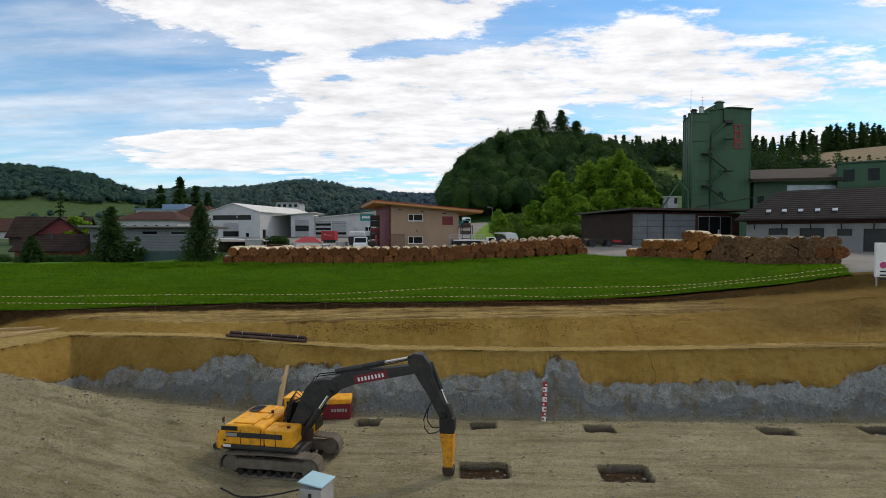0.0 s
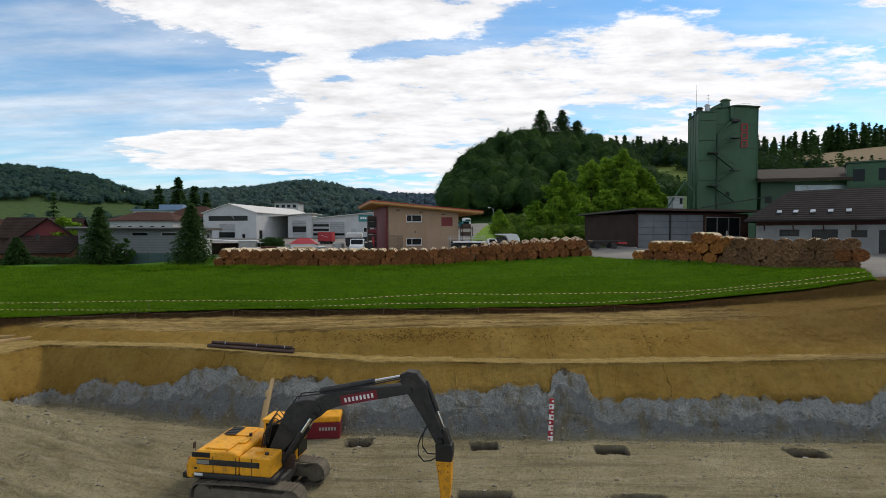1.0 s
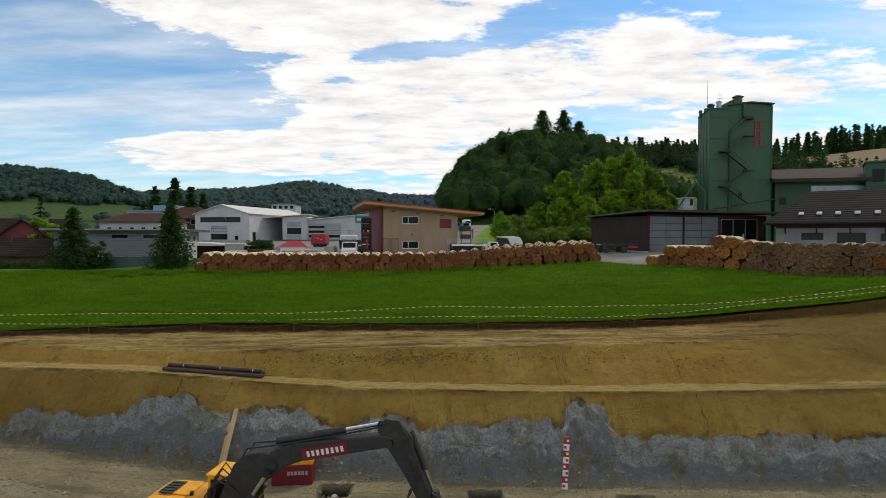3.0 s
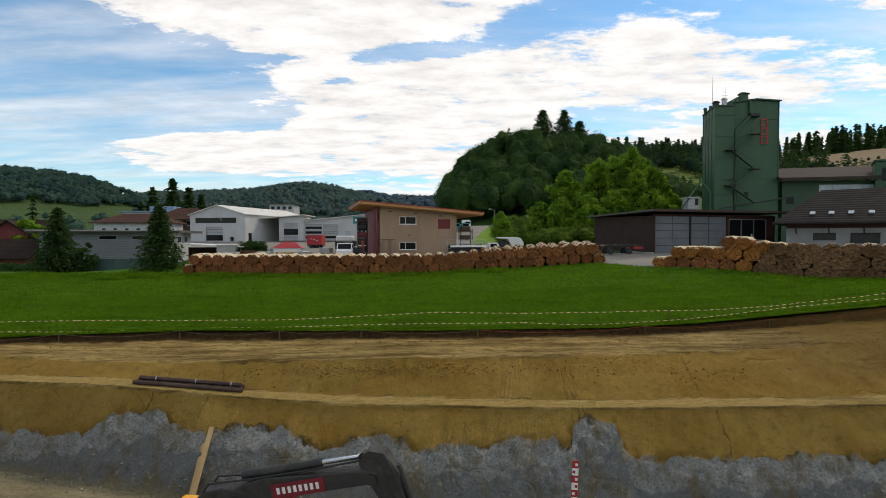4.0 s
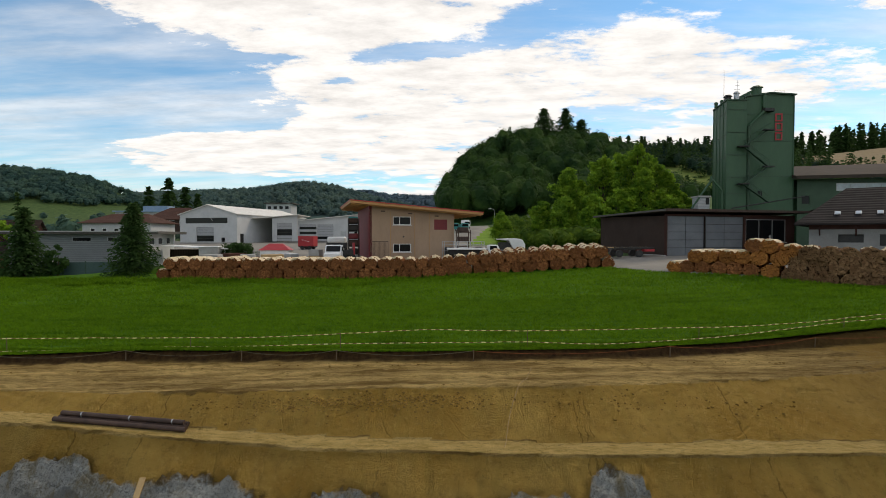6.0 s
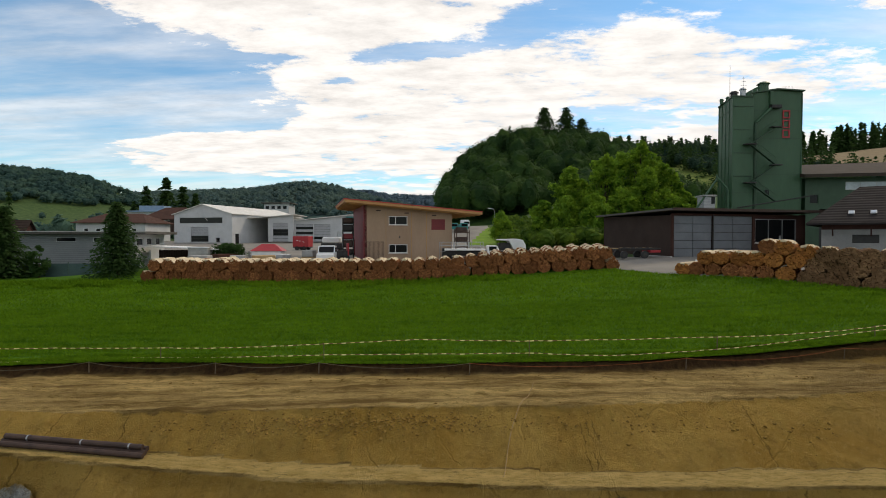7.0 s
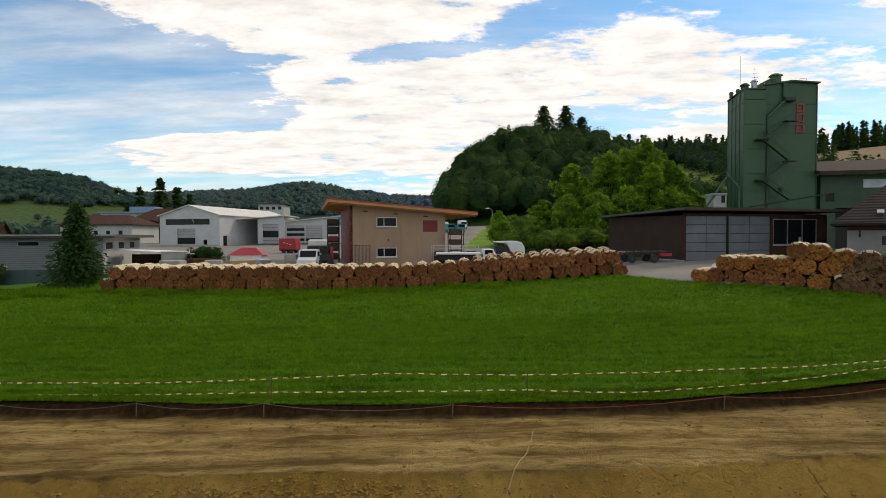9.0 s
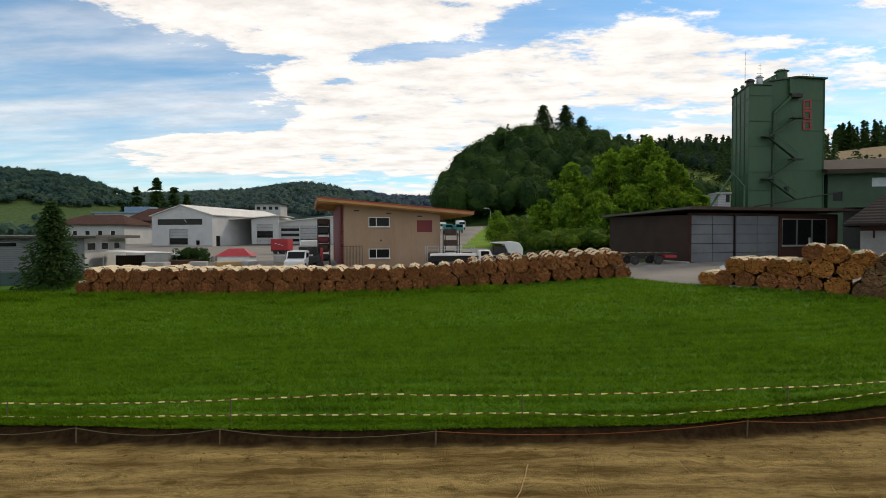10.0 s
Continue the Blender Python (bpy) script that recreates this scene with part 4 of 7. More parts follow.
wood("ridge_wood", scatter(rng, 1000, -620, 300, 1560, 1840, back_h), HAZED_FAR_WOOD, "wood on the furthest ridge, tinted blue for haze", rng, 18, 5.0, (14, 20), (8, 12))


def knoll(x, y):
    bell = np.where(x < 58, np.exp(-(np.abs(x - 58) / 61.5) ** 4.6), np.exp(-(np.abs(x - 58) / 60) ** 3.0))
    return 8 + 46 * bell * np.exp(-(np.abs(y - 335) / 80) ** 2.6) + 3 * rough2(x * 0.03, y * 0.03)


sheet("hill_knoll", np.linspace(-60, 190, 70), np.linspace(215, 460, 60), knoll, LEAF_DARK, "steep wooded knoll behind the yard")
wood("knoll_wood", scatter(rng, 560, -22, 112, 225, 350, knoll, lambda x, y, z: x > 9.5 - 0.050 * y), LEAF_DARK, "dense dark broadleaf wood on the steep knoll", rng, 390, 0.48, (9, 16.5), (3.6, 7.0), 0.45, 0.32)
far_firs("knoll_firs", [(53.3, 322, 57), (66, 324, 57.5), (75.5, 325, 50)], "broad dark firs on top of the knoll", rng, (23, 25), 28, 15, 18, 0.030, (0.58, 0.64), 0.85)
far_firs("knoll_crest_firs", [(46, 326, 52), (73, 326, 53), (60, 330, 54), (78, 328, 50), (40, 322, 49)], "smaller dark firs along the knoll's crest", rng, (12, 17), 22, 10, 9, 0.036, (0.38, 0.46), 0.75)
far_firs("knoll_edge_firs", scatter(rng, 26, -12, 130, 240, 330, knoll), "scattered dark firs among the knoll's trees", rng, (13, 18), 18, 8, 6, 0.035)


def right_slope(x, y):
    return -6 + (92 + 0.12 * np.clip(x - 330, 0, 300)) * smoothstep(170, 640, y) * smoothstep(40, 150, x) + 4 * rough2(x * 0.02, y * 0.02)


sheet("hill_right", np.linspace(60, 900, 90), np.linspace(165, 760, 70), right_slope, SLOPE_TURF, "meadow slope behind the silo")
sheet("field_bare", np.linspace(255, 900, 60), np.linspace(430, 640, 30), lambda x, y: right_slope(x, y) + 1.0 - 3 * smoothstep(300, 255, x), BARE_SOIL, "bare brown field high on the slope")
far_firs("ridge_firs", scatter(rng, 400, 60, 640, 560, 700, right_slope, lambda x, y, z: (y > 610) | (x < 290)), "tall dark firs along the ridge", rng, (24, 34), 24, 8, 3, 0.06, (0.17, 0.24), 0.7)
far_firs("slope_firs", scatter(rng, 260, 150, 330, 340, 590, right_slope, lambda x, y, z: (x > 198 + (y - 393) * 0.093) | (y > 515)), "dark firs on the upper slope", rng, (19, 27), 15, 7, 4, 0.04)
wood("slope_wood", scatter(rng, 330, 100, 320, 350, 600, right_slope, lambda x, y, z: (x > 203 + (y - 393) * 0.093) | (y > 520)), RIDGE_WOOD, "dark wood under the ridge", rng, 70, 1.5, (10, 15), (4, 7))

wood("ridge_mass", scatter(rng, 520, 60, 330, 555, 690, right_slope), RIDGE_WOOD, "closed dark wood along the ridge", rng, 60, 1.8, (17, 25), (5, 8))

# ---- trees on the slope beside the yard ----
for k, (x, y, top_z, r) in enumerate(((34.4, 110, 23.0, 4.6), (37.6, 111, 20.6, 4.2), (31.4, 112, 21.6, 4.2), (27.6, 108, 20.6, 4.3), (39.9, 110, 17.4, 3.4), (33.8, 105, 17.5, 4.2), (21.4, 108, 18.2, 3.9), (24.8, 112, 16.0, 3.8), (41.7, 108, 13.6, 3.0), (20.0, 103, 12.4, 3.2),
                                       (24.0, 101, 12.6, 3.6), (28.6, 102, 13.6, 3.8), (37.0, 103, 12.8, 3.8), (17.0, 108, 12.0, 3.2))):
    z = float(land(x, y))
    broadleaf((x, y, z), top_z - z, r, 100 + k, "leafy green broadleaf tree on the slope beside the yard", 150, 105, 0.20)
broadleaf((10.1, 113, float(land(10.1, 113))), 6.2, 2.7, 140, "small round green tree beside the road", 44, 150, 0.17)
rng = np.random.RandomState(5)
bush = np.concatenate([scatter(rng, 150, 12.5, 40, 92, 108, land, lambda x, y, z: y < 92 + (x - 11) * 0.9), scatter(rng, 230, 10.5, 34, 96, 150, land, lambda x, y, z: x > 10.0 + 0.08 * (y - 118))])
wood("bushes", bush, BUSH_LEAF, "tangled green bushes on the slope", rng, 130, 0.24, (1.6, 3.4), (1.0, 1.9))
for x, y, r, h, seed in ((-30.9, 65.6, 3.1, 7.2, 1), (-42.5, 66.2, 3.1, 7.1, 2), (-52.5, 66.0, 1.9, 3.4, 3)):
    fir((x, y, float(land(x, y))), h, r, seed, "dark green fir tree at the edge of the meadow" if h > 4 else "low young dark fir at the edge of the meadow")
# the darker hedge leaf carries the shade that falls under the firs
broadleaf((-39.6, 66.8, float(land(-39.6, 66.8))), 3.2, 1.2, 150, "green garden bush beside the fir, darkened for shade", 16, 90, 0.14, HEDGE)
broadleaf((-54.5, 76.5, float(land(-54.5, 76.5))), 6.0, 2.6, 151, "light green tree behind the old house", 20, 80, 0.25)
wood("hedge_row", np.stack([rng.uniform(-62, -41, 90), rng.uniform(66.6, 68.5, 90), np.full(90, 0.95)], -1), HEDGE, "low dark green garden plants along the meadow", rng, 60, 0.16, (0.7, 1.5), (0.6, 1.1))
for k, (x, y, z, h) in enumerate(((-171, 306, 8, 27), (-159, 305, 9, 31), (-149, 304, 8, 27), (-143, 306, 8, 23), (-176, 303, 8, 18))):
    fir((x, y, z - 1), h, h * 0.31, 30 + k, "tall dark fir behind the village houses", 22, 12, 9, h * 0.045, "dark firs behind the village")
broadleaf((-172, 296, 6), 13, 5.5, 160, "light green tree among the dark village firs", 20, 70, 0.7)
fir((150, 400, float(right_slope(150.0, 400.0)) - 0.5), 21, 4.4, 41, "dark fir standing alone on the meadow slope", 22, 9, 6, 0.8, "dark firs behind the village")
fir((-98, 131, 3), 13, 2.2, 40, "slim dark conifer among the village houses", 20, 8, 5, 0.5, "dark firs behind the village")
wood("village_trees", scatter(rng, 150, -330, -60, 200, 330, lambda x, y: 0 * x + 3.0), HAZED_HILL_WOOD, "dark garden trees among the far houses", rng, 50, 1.2, (6, 12), (3, 5))

# ---- grass of the meadow ----
rng = np.random.RandomState(3)


def grass(name, n, x0, x1, y0, y1, tall, wide, near_edge=False, patchy=False):
    x, y = rng.uniform(x0, x1, n), rng.uniform(0, 1, n)
    y = y0 + (y1 - y0) * y
    if near_edge:
        y = field_edge(x) - 0.12 + (y - y0)
    keep = (y < wall_line(x) - 0.3) & (y > field_edge(x) - 0.15) & (past_corner(x, y) < 0.05)
    if patchy:
        keep &= 1.6 * rough2(x * 0.22, y * 0.5, 4) + (y - y0) / (y1 - y0) - 0.55 > 0
    x, y = x[keep], y[keep]
    z = meadow(x, y) - 0.02
    # drilled rows show as slight waves of height
    h = tall * rng.uniform(0.5, 1.2, len(x)) * (1 + 0.9 * rough2(x * 0.5, y * 0.9)) * (1 + 0.30 * np.sin(y * 7.5 + 0.25 * x + 2 * rough2(x * 0.3, y * 0.3)))
    h = h * (0.45 + 0.55 * smoothstep(0.5, 1.8, y - field_edge(x)))
    a = rng.uniform(0, 3.1416, len(x))
    s = wide * rng.uniform(0.6, 1.4, len(x))
    dx, dy = np.cos(a) * s, np.sin(a) * s
    lx, ly = rng.normal(size=len(x)) * h * 0.7, rng.normal(size=len(x)) * h * 0.6
    p = np.stack([np.stack([x - dx, y - dy, z], -1), np.stack([x + dx, y + dy, z], -1), np.stack([x + lx, y + ly, z + h], -1)], 1).reshape(-1, 3)
    ob = arrays(name, p, np.arange(3 * len(x)).reshape(-1, 3), BLADES)
    return tagged(ob, "tall green meadow grass", "grass", kind="stuff")


grass("grass", 260000, -45, 34, 37.0, 50, 0.17, 0.026)
grass("grass_far", 140000, -62, 34, 50, 66, 0.18, 0.045)
grass("grass_rough", 46000, -44, 6, 57.0, 63.0, 0.34, 0.06, False, True)
grass("grass_verge", 60000, -40, 30, 0, 1.0, 0.24, 0.03, True)


# ---- stacks of firewood ----
def bundle_mesh(name, seed, material, top, radius=0.60):
    """A round bundle of split logs, a metre long: every log has its own ends."""
    r = np.random.RandomState(seed)
    bm = bmesh.new()
    spots = []
    for ring, n in ((0.0, 1), (0.25, 6), (0.49, 12), (0.74, 18), (1.0, 25)):
        for k in range(n):
            a = 6.2832 * (k + 0.5 * (n > 6) + r.uniform(-0.2, 0.2)) / n
            spots.append((ring * (radius - 0.085) * math.cos(a) * r.uniform(0.95, 1.03), ring * (radius - 0.085) * math.sin(a) * r.uniform(0.95, 1.03), a))
    for cx, cz, a in spots:
        n = int(r.choice([3, 4, 4, 5]))
        w = r.uniform(0.082, 0.112)
        turn = r.uniform(0, 6.28)
        ring = [(cx + w * math.cos(turn + 6.2832 * k / n) * r.uniform(0.8, 1.15), cz + w * math.sin(turn + 6.2832 * k / n) * r.uniform(0.8, 1.15)) for k in range(n)]
        y0, y1 = -0.5 + r.uniform(-0.06, 0.05), 0.5 + r.uniform(-0.05, 0.06)
        f = [bm.verts.new((x, y0, z)) for x, z in ring]
        b = [bm.verts.new((x, y1, z)) for x, z in ring]
        # upper faces of top-row logs take the pale tone, as if sunlit
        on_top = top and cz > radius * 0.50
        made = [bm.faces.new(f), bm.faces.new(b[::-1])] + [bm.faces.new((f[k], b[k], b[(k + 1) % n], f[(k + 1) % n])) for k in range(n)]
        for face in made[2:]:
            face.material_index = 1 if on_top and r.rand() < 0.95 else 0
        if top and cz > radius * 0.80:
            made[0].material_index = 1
    bmesh.ops.recalc_face_normals(bm, faces=bm.faces)
    me = bpy.data.meshes.new(name)
    bm.to_mesh(me)
    bm.free()
    me.materials.append(material)
    me.materials.append(LIT_WOOD_TOP)
    return me


BUNDLES = {key: [[bundle_mesh("firewood_bundle", 10 * i + s, m, top) for s in range(5)] for top in (False, True)] for i, (key, m) in enumerate((("red", WOOD_RED), ("new", WOOD_NEW), ("old", WOOD_OLD)))}
LABELS = {"red": "round bundle of reddish split logs in the long stack", "new": "round bundle of fresh orange split logs", "old": "round bundle of old grey-brown split logs"}


def bundle(key, x, y, z, turn, r, group, top=False, squash=1.0):
    ob = new("firewood_bundle", BUNDLES[key][top][r.randint(5)])
    s = r.uniform(0.96, 1.05)
    ob.matrix_world = pose(x, y, z, 0, r.uniform(-14, 14), turn + r.uniform(-3, 3)) @ Matrix.Diagonal((s * (1.04 if squash < 1 else 1), 1, s * squash, 1))
    return tagged(ob, LABELS[key], "log bundle", group)


r = np.random.RandomState(21)
for k in range(36):
    shift, lift = r.uniform(-0.06, 0.06, 2), r.uniform(-0.05, 0.07)
    for deep in range(3):
        x = -26.35 + 1.195 * k
        y = float(wall_line(x)) + 0.5 + 1.06 * deep
        z = float(meadow(x, y - 0.4)) if deep == 0 else float(land(x, float(wall_line(x)))) + 0.05 + 0.10 * deep * (k > 24)
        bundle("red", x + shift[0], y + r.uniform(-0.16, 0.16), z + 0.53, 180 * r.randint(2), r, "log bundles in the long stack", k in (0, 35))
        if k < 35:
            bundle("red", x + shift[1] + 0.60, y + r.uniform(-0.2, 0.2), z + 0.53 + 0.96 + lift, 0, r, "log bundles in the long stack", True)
LINE = [(19.4, 57.8), (23.3, 53.7), (27.6, 50.2), (33.7, 46.2)]
length, step = 0.0, 1.17
spots = []
for (ax, ay), (bx, by) in zip(LINE, LINE[1:]):
    run = math.hypot(bx - ax, by - ay)
    turn = math.degrees(math.atan2(by - ay, bx - ax))
    s = length
    while s < run:
        spots.append((ax + (bx - ax) * s / run, ay + (by - ay) * s / run, turn))
        s += step
    length = s - run
for k, (x, y, turn) in enumerate(spots):
    rows = 1 if k == 0 else 2 if k < 5 else 3
    back = Matrix.Rotation(radians(turn), 3, "Z") @ Vector((0, 1, 0))
    for deep in range(3):
        p = Vector((x, y, 0)) + back * (0.5 + 1.06 * deep)
        z = float(land(x, y)) - (0.10 if k < 7 else 0.22)
        for row in range(rows):
            key = ("red" if r.rand() < (0.65 if row == 0 else 0.15) else "new") if k < 7 else "new" if k == 7 and row == 2 else "red" if r.rand() < 0.06 else "old"
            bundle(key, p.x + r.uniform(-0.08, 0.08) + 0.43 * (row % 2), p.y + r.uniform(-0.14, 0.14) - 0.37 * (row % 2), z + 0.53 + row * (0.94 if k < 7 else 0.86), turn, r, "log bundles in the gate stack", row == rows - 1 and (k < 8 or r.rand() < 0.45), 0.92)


# ---- building parts ----
def wall(length, tops, thick, openings=(), base=0.0, m=None):
    """A wall along local x, its front face at y = 0 and its back at y = thick, with openings (x0, x1, z0, z1) cut through.
    tops: (x, z) of the wall's upper edge."""
    tx, tz = [p[0] for p in tops], [p[1] for p in tops]
    xs_ = sorted({0.0, length, *[v for o in openings for v in o[:2]], *[v for v in tx if 0 < v < length]})
    zs_ = sorted({base, *[v for o in openings for v in o[2:]]})
    bm = bmesh.new()
    made = {}

    def corner(i, k, y):
        z = zs_[k] if k < len(zs_) else float(np.interp(xs_[i], tx, tz))
        if (i, k, y) not in made:
            made[i, k, y] = bm.verts.new((xs_[i], y, z))
        return made[i, k, y]

    solid = set()
    for i in range(len(xs_) - 1):
        for k in range(len(zs_)):
            x = (xs_[i] + xs_[i + 1]) / 2
            z = (zs_[k] + zs_[k + 1]) / 2 if k + 1 < len(zs_) else zs_[k] + 0.01
            if not any(o[0] < x < o[1] and o[2] < z < o[3] for o in openings):
                solid.add((i, k))
    for i, k in solid:
        for y in (0.0, thick):
            bm.faces.new([corner(*c, y) for c in ((i, k), (i + 1, k), (i + 1, k + 1), (i, k + 1))])
        for (a, b), beyond in ((((i, k), (i + 1, k)), (i, k - 1)), (((i, k + 1), (i + 1, k + 1)), (i, k + 1)), (((i, k), (i, k + 1)), (i - 1, k)), (((i + 1, k), (i + 1, k + 1)), (i + 1, k))):
            if beyond not in solid:
                bm.faces.new((corner(*a, 0.0), corner(*b, 0.0), corner(*b, thick), corner(*a, thick)))
    bmesh.ops.recalc_face_normals(bm, faces=bm.faces)
    if m is not None:
        bmesh.ops.transform(bm, matrix=m, verts=bm.verts)
    return bm


def window(parent, x0, x1, z0, z1, m=None, split=(), frame=0.09, deep=0.10, back=0.12, material=None, glass=None, sill=True):
    """A window in an opening: frame bars, one pane for each light, and a sill."""
    m = m or Matrix()
    top = part("window", bmesh.new(), material or FRAME_WHITE, parent)
    bm = bmesh.new()
    mid = deep / 2 + back - 0.08
    for a, b, c, d in ((x0, x1, z0, z0 + frame), (x0, x1, z1 - frame, z1), (x0, x0 + frame, z0 + frame, z1 - frame), (x1 - frame, x1, z0 + frame, z1 - frame)):
        box((b - a, deep, d - c), ((a + b) / 2, mid, c), 0.0, bm, m)
    for s in split:
        box((frame * 0.8, deep, z1 - z0 - 2 * frame), (s, mid, z0 + frame), 0.0, bm, m)
    bm.to_mesh(top.data)
    bm.free()
    edges = [x0 + frame, *split, x1 - frame]
    for a, b in zip(edges, edges[1:]):
        part("pane", box((b - a, 0.02, z1 - z0 - 2 * frame), ((a + b) / 2, mid + 0.03, z0 + frame), 0.0, None, m), glass or GLASS, top, "dark reflecting glass pane")
    if sill:
        part("sill", box((x1 - x0 + 0.1, 0.16, 0.05), ((x0 + x1) / 2, -0.06, z0 - 0.055), 0.01, None, m), FRAME_WHITE, top)
    return top


def plane_roof(points, thick, material, parent, name="roof", label=""):
    """A slab through four corners (x, y, z), thickened downwards."""
    bm = bmesh.new()
    up = [bm.verts.new(p) for p in points]
    dn = [bm.verts.new((p[0], p[1], p[2] - thick)) for p in points]
    n = len(points)
    bm.faces.new(up)
    bm.faces.new(dn[::-1])
    for k in range(n):
        bm.faces.new((up[k], dn[k], dn[(k + 1) % n], up[(k + 1) % n]))
    bmesh.ops.recalc_face_normals(bm, faces=bm.faces)
    return part(name, bm, material, parent, label)


SIDE = lambda x, y, rz: pose(x, y, 0, 0, 0, rz)


def gate(parent, x0, x1, z0, z1, m, material, rows=5, glazed=()):
    """A sectional door: boards with gaps between them, some of them glazed."""
    top = part("gate", box((x1 - x0, 0.04, z1 - z0), ((x0 + x1) / 2, 0.22, z0), 0.0, None, m), BLACK_STEEL, parent, "sectional gate")
    h = (z1 - z0) / rows
    for k in range(rows):
        part("panel", box((x1 - x0 - 0.04, 0.05, h - 0.05), ((x0 + x1) / 2, 0.17, z0 + k * h + 0.02), 0.01, None, m), GLASS if k in glazed else material, top, "glazed strip" if k in glazed else "")
    return top


# ---- the new wooden house ----
house = thing("house", pose(-8.6, 74.0, 2.6, 0, 0, 16), "two-storey house of raw wood panels with a red-edged sloping roof", "house")
L, D = 10.15, 13.0
wins = [(2.77, 4.91, 4.22, 5.2), (2.77, 4.91, 1.05, 2.03)]
hatch = (7.7, 9.3, 3.68, 4.9)
slope = [(0, 6.45), (L, 5.55)]
part("wall", wall(L, slope, 0.3, wins + [hatch]), PLYWOOD, house, "front wall of raw wood panels")
for x in (2.45, 5.35, 7.1):
    part("panel_joint", box((0.05, 0.03, 5.4), (x, -0.014, 0.3), 0.0), SOFFIT, house, "thin batten over a panel joint")
part("wall", wall(D, [(0, 6.45), (D, 6.45)], 0.3, [(0.8, 2.0, 0.4, 2.5)], m=SIDE(0, D, -90)), DARK_RED, house, "dark red side wall")
part("wall", wall(D - 0.6, [(0, 5.55), (D - 0.6, 5.55)], 0.3, m=SIDE(L, 0.3, 90)), PLYWOOD, house)
part("wall", wall(L - 0.6, [(0, 6.4), (L - 0.6, 5.55)], 0.3, m=SIDE(0.3, D - 0.3, 0)), PLYWOOD, house)
part("corner_board", box((0.12, 0.34, 6.3), (-0.01, -0.02, 0.05), 0.01), DARK_RED, house, "dark red corner board")
for o in wins:
    window(house, *o, split=(3.55,), frame=0.075)
part("shutter", box((1.6, 0.08, 1.22), (8.5, 0.03, 3.68), 0.01), DARK_RED, house, "closed dark red shutter")
x0, x1, y0, y1 = -2.3, 13.4, -1.5, 14.5
zr = lambda x: 7.02 - 0.078 * (x + 2.3)
plane_roof([(x0, y0, zr(x0)), (x1, y0, zr(x1)), (x1, y1, zr(x1)), (x0, y1, zr(x0))], 0.10, RED_EDGE, house, "roof", "red sheet roof")
plane_roof([(x0 + 0.05, y0 + 0.05, zr(x0) - 0.104), (x1 - 0.05, y0 + 0.05, zr(x1) - 0.104), (x1 - 0.05, y1, zr(x1) - 0.104), (x0 + 0.05, y1, zr(x0) - 0.104)], 0.26, SOFFIT, house, "soffit", "orange wooden eaves")
for y in np.linspace(y0 + 0.5, y1 - 0.6, 9):
    part("rafter", prism([(x0 + 0.2, zr(x0) - 0.37), (x1 - 0.2, zr(x1) - 0.37), (x1 - 0.2, zr(x1) - 0.5), (x0 + 0.2, zr(x0) - 0.5)], 0.1, pose(0, y, 0)), SOFFIT, house)
part("wall_lamp", rod((4.0, -0.02, 2.85), (4.0, -0.16, 2.85), 0.1, 0.07, 10), MACHINE_GREY, house, "small round outdoor lamp")
for k in range(3):
    part("eaves_vent", box((0.5, 0.05, 0.12), (1.6 + 3.2 * k, -0.03, 5.75 - 0.25 * k), 0.01), BROWN_BOARD, house)

# metal racks and gear by the dark red wall
rack = thing("metal_rack", pose(-10.9, 76.6, 2.65, 0, 0, 16), "dark steel rack of frames and ladders by the red wall", "rack")
for x in (-0.6, 0.6):
    for y in (-0.5, 0.5):
        part("post", box((0.08, 0.08, 5.0), (x, y, 0), 0.01), BLACK_STEEL, rack)
for z in (0.7, 1.6, 2.5, 3.4, 4.3):
    part("shelf", box((1.3, 1.1, 0.07), (0, 0, z), 0.01), BLACK_STEEL, rack)
    part("stored_steel", box((1.2, 0.98, 0.62 + 0.16 * math.sin(z * 5) ** 2), (0.05 * math.sin(z * 7), 0, z + 0.071), 0.12), (MACHINE_GREY, RUST_PIPE, DARK_RED, BLACK_STEEL, RUST_PIPE)[int(z / 0.9)], rack, "stored machine parts")
mesh_fence = thing("mesh_fence", pose(-7.2, 73.0, 2.7, 0, 0, 16), "brown wire mesh panel leaning at the house wall", "fence panel")
part("frame", box((1.9, 0.05, 0.05), (0, 0, 2.2), 0.0, box((1.9, 0.05, 0.05), (0, 0, 0.1), 0.0)), RUST_PIPE, mesh_fence)
for k in range(14):
    part("bar", box((0.03, 0.03, 2.1), (-0.9 + 0.14 * k, 0, 0.12), 0.0), RUST_PIPE, mesh_fence)

# ---- white hall and garages ----
hall = thing("hall", pose(-62.0, 133.4, 3.7, 0, 0, -13), "white sheet-metal hall with a low gable and a roller gate", "hall")
W, D = 15.0, 30.0
part("wall", wall(W, [(0, 6.8), (W / 2, 8.95), (W, 6.8)], 0.3, [(4.4, 9.0, 0, 3.9), (1.5, 12.6, 4.75, 6.0), (11.0, 11.9, 0, 1.5)]), WHITE_WALL, hall, "white gable wall")
part("wall", wall(D, [(0, 6.8), (D, 6.8)], 0.3, [(0.9, 2.1, 0, 2.4)], m=SIDE(W, 0.3, 90)), WHITE_WALL, hall)
part("wall", wall(D, [(0, 6.8), (D, 6.8)], 0.3, m=SIDE(0, D + 0.3, -90)), WHITE_WALL, hall)
part("wall", wall(W - 0.6, [(0, 6.8), (W / 2 - 0.3, 8.9), (W - 0.6, 6.8)], 0.3, m=SIDE(0.3, D, 0)), WHITE_WALL, hall)
part("plinth", box((W + 0.05, 0.1, 0.5), (W / 2, -0.054, 0.0), 0.01), CONCRETE, hall)
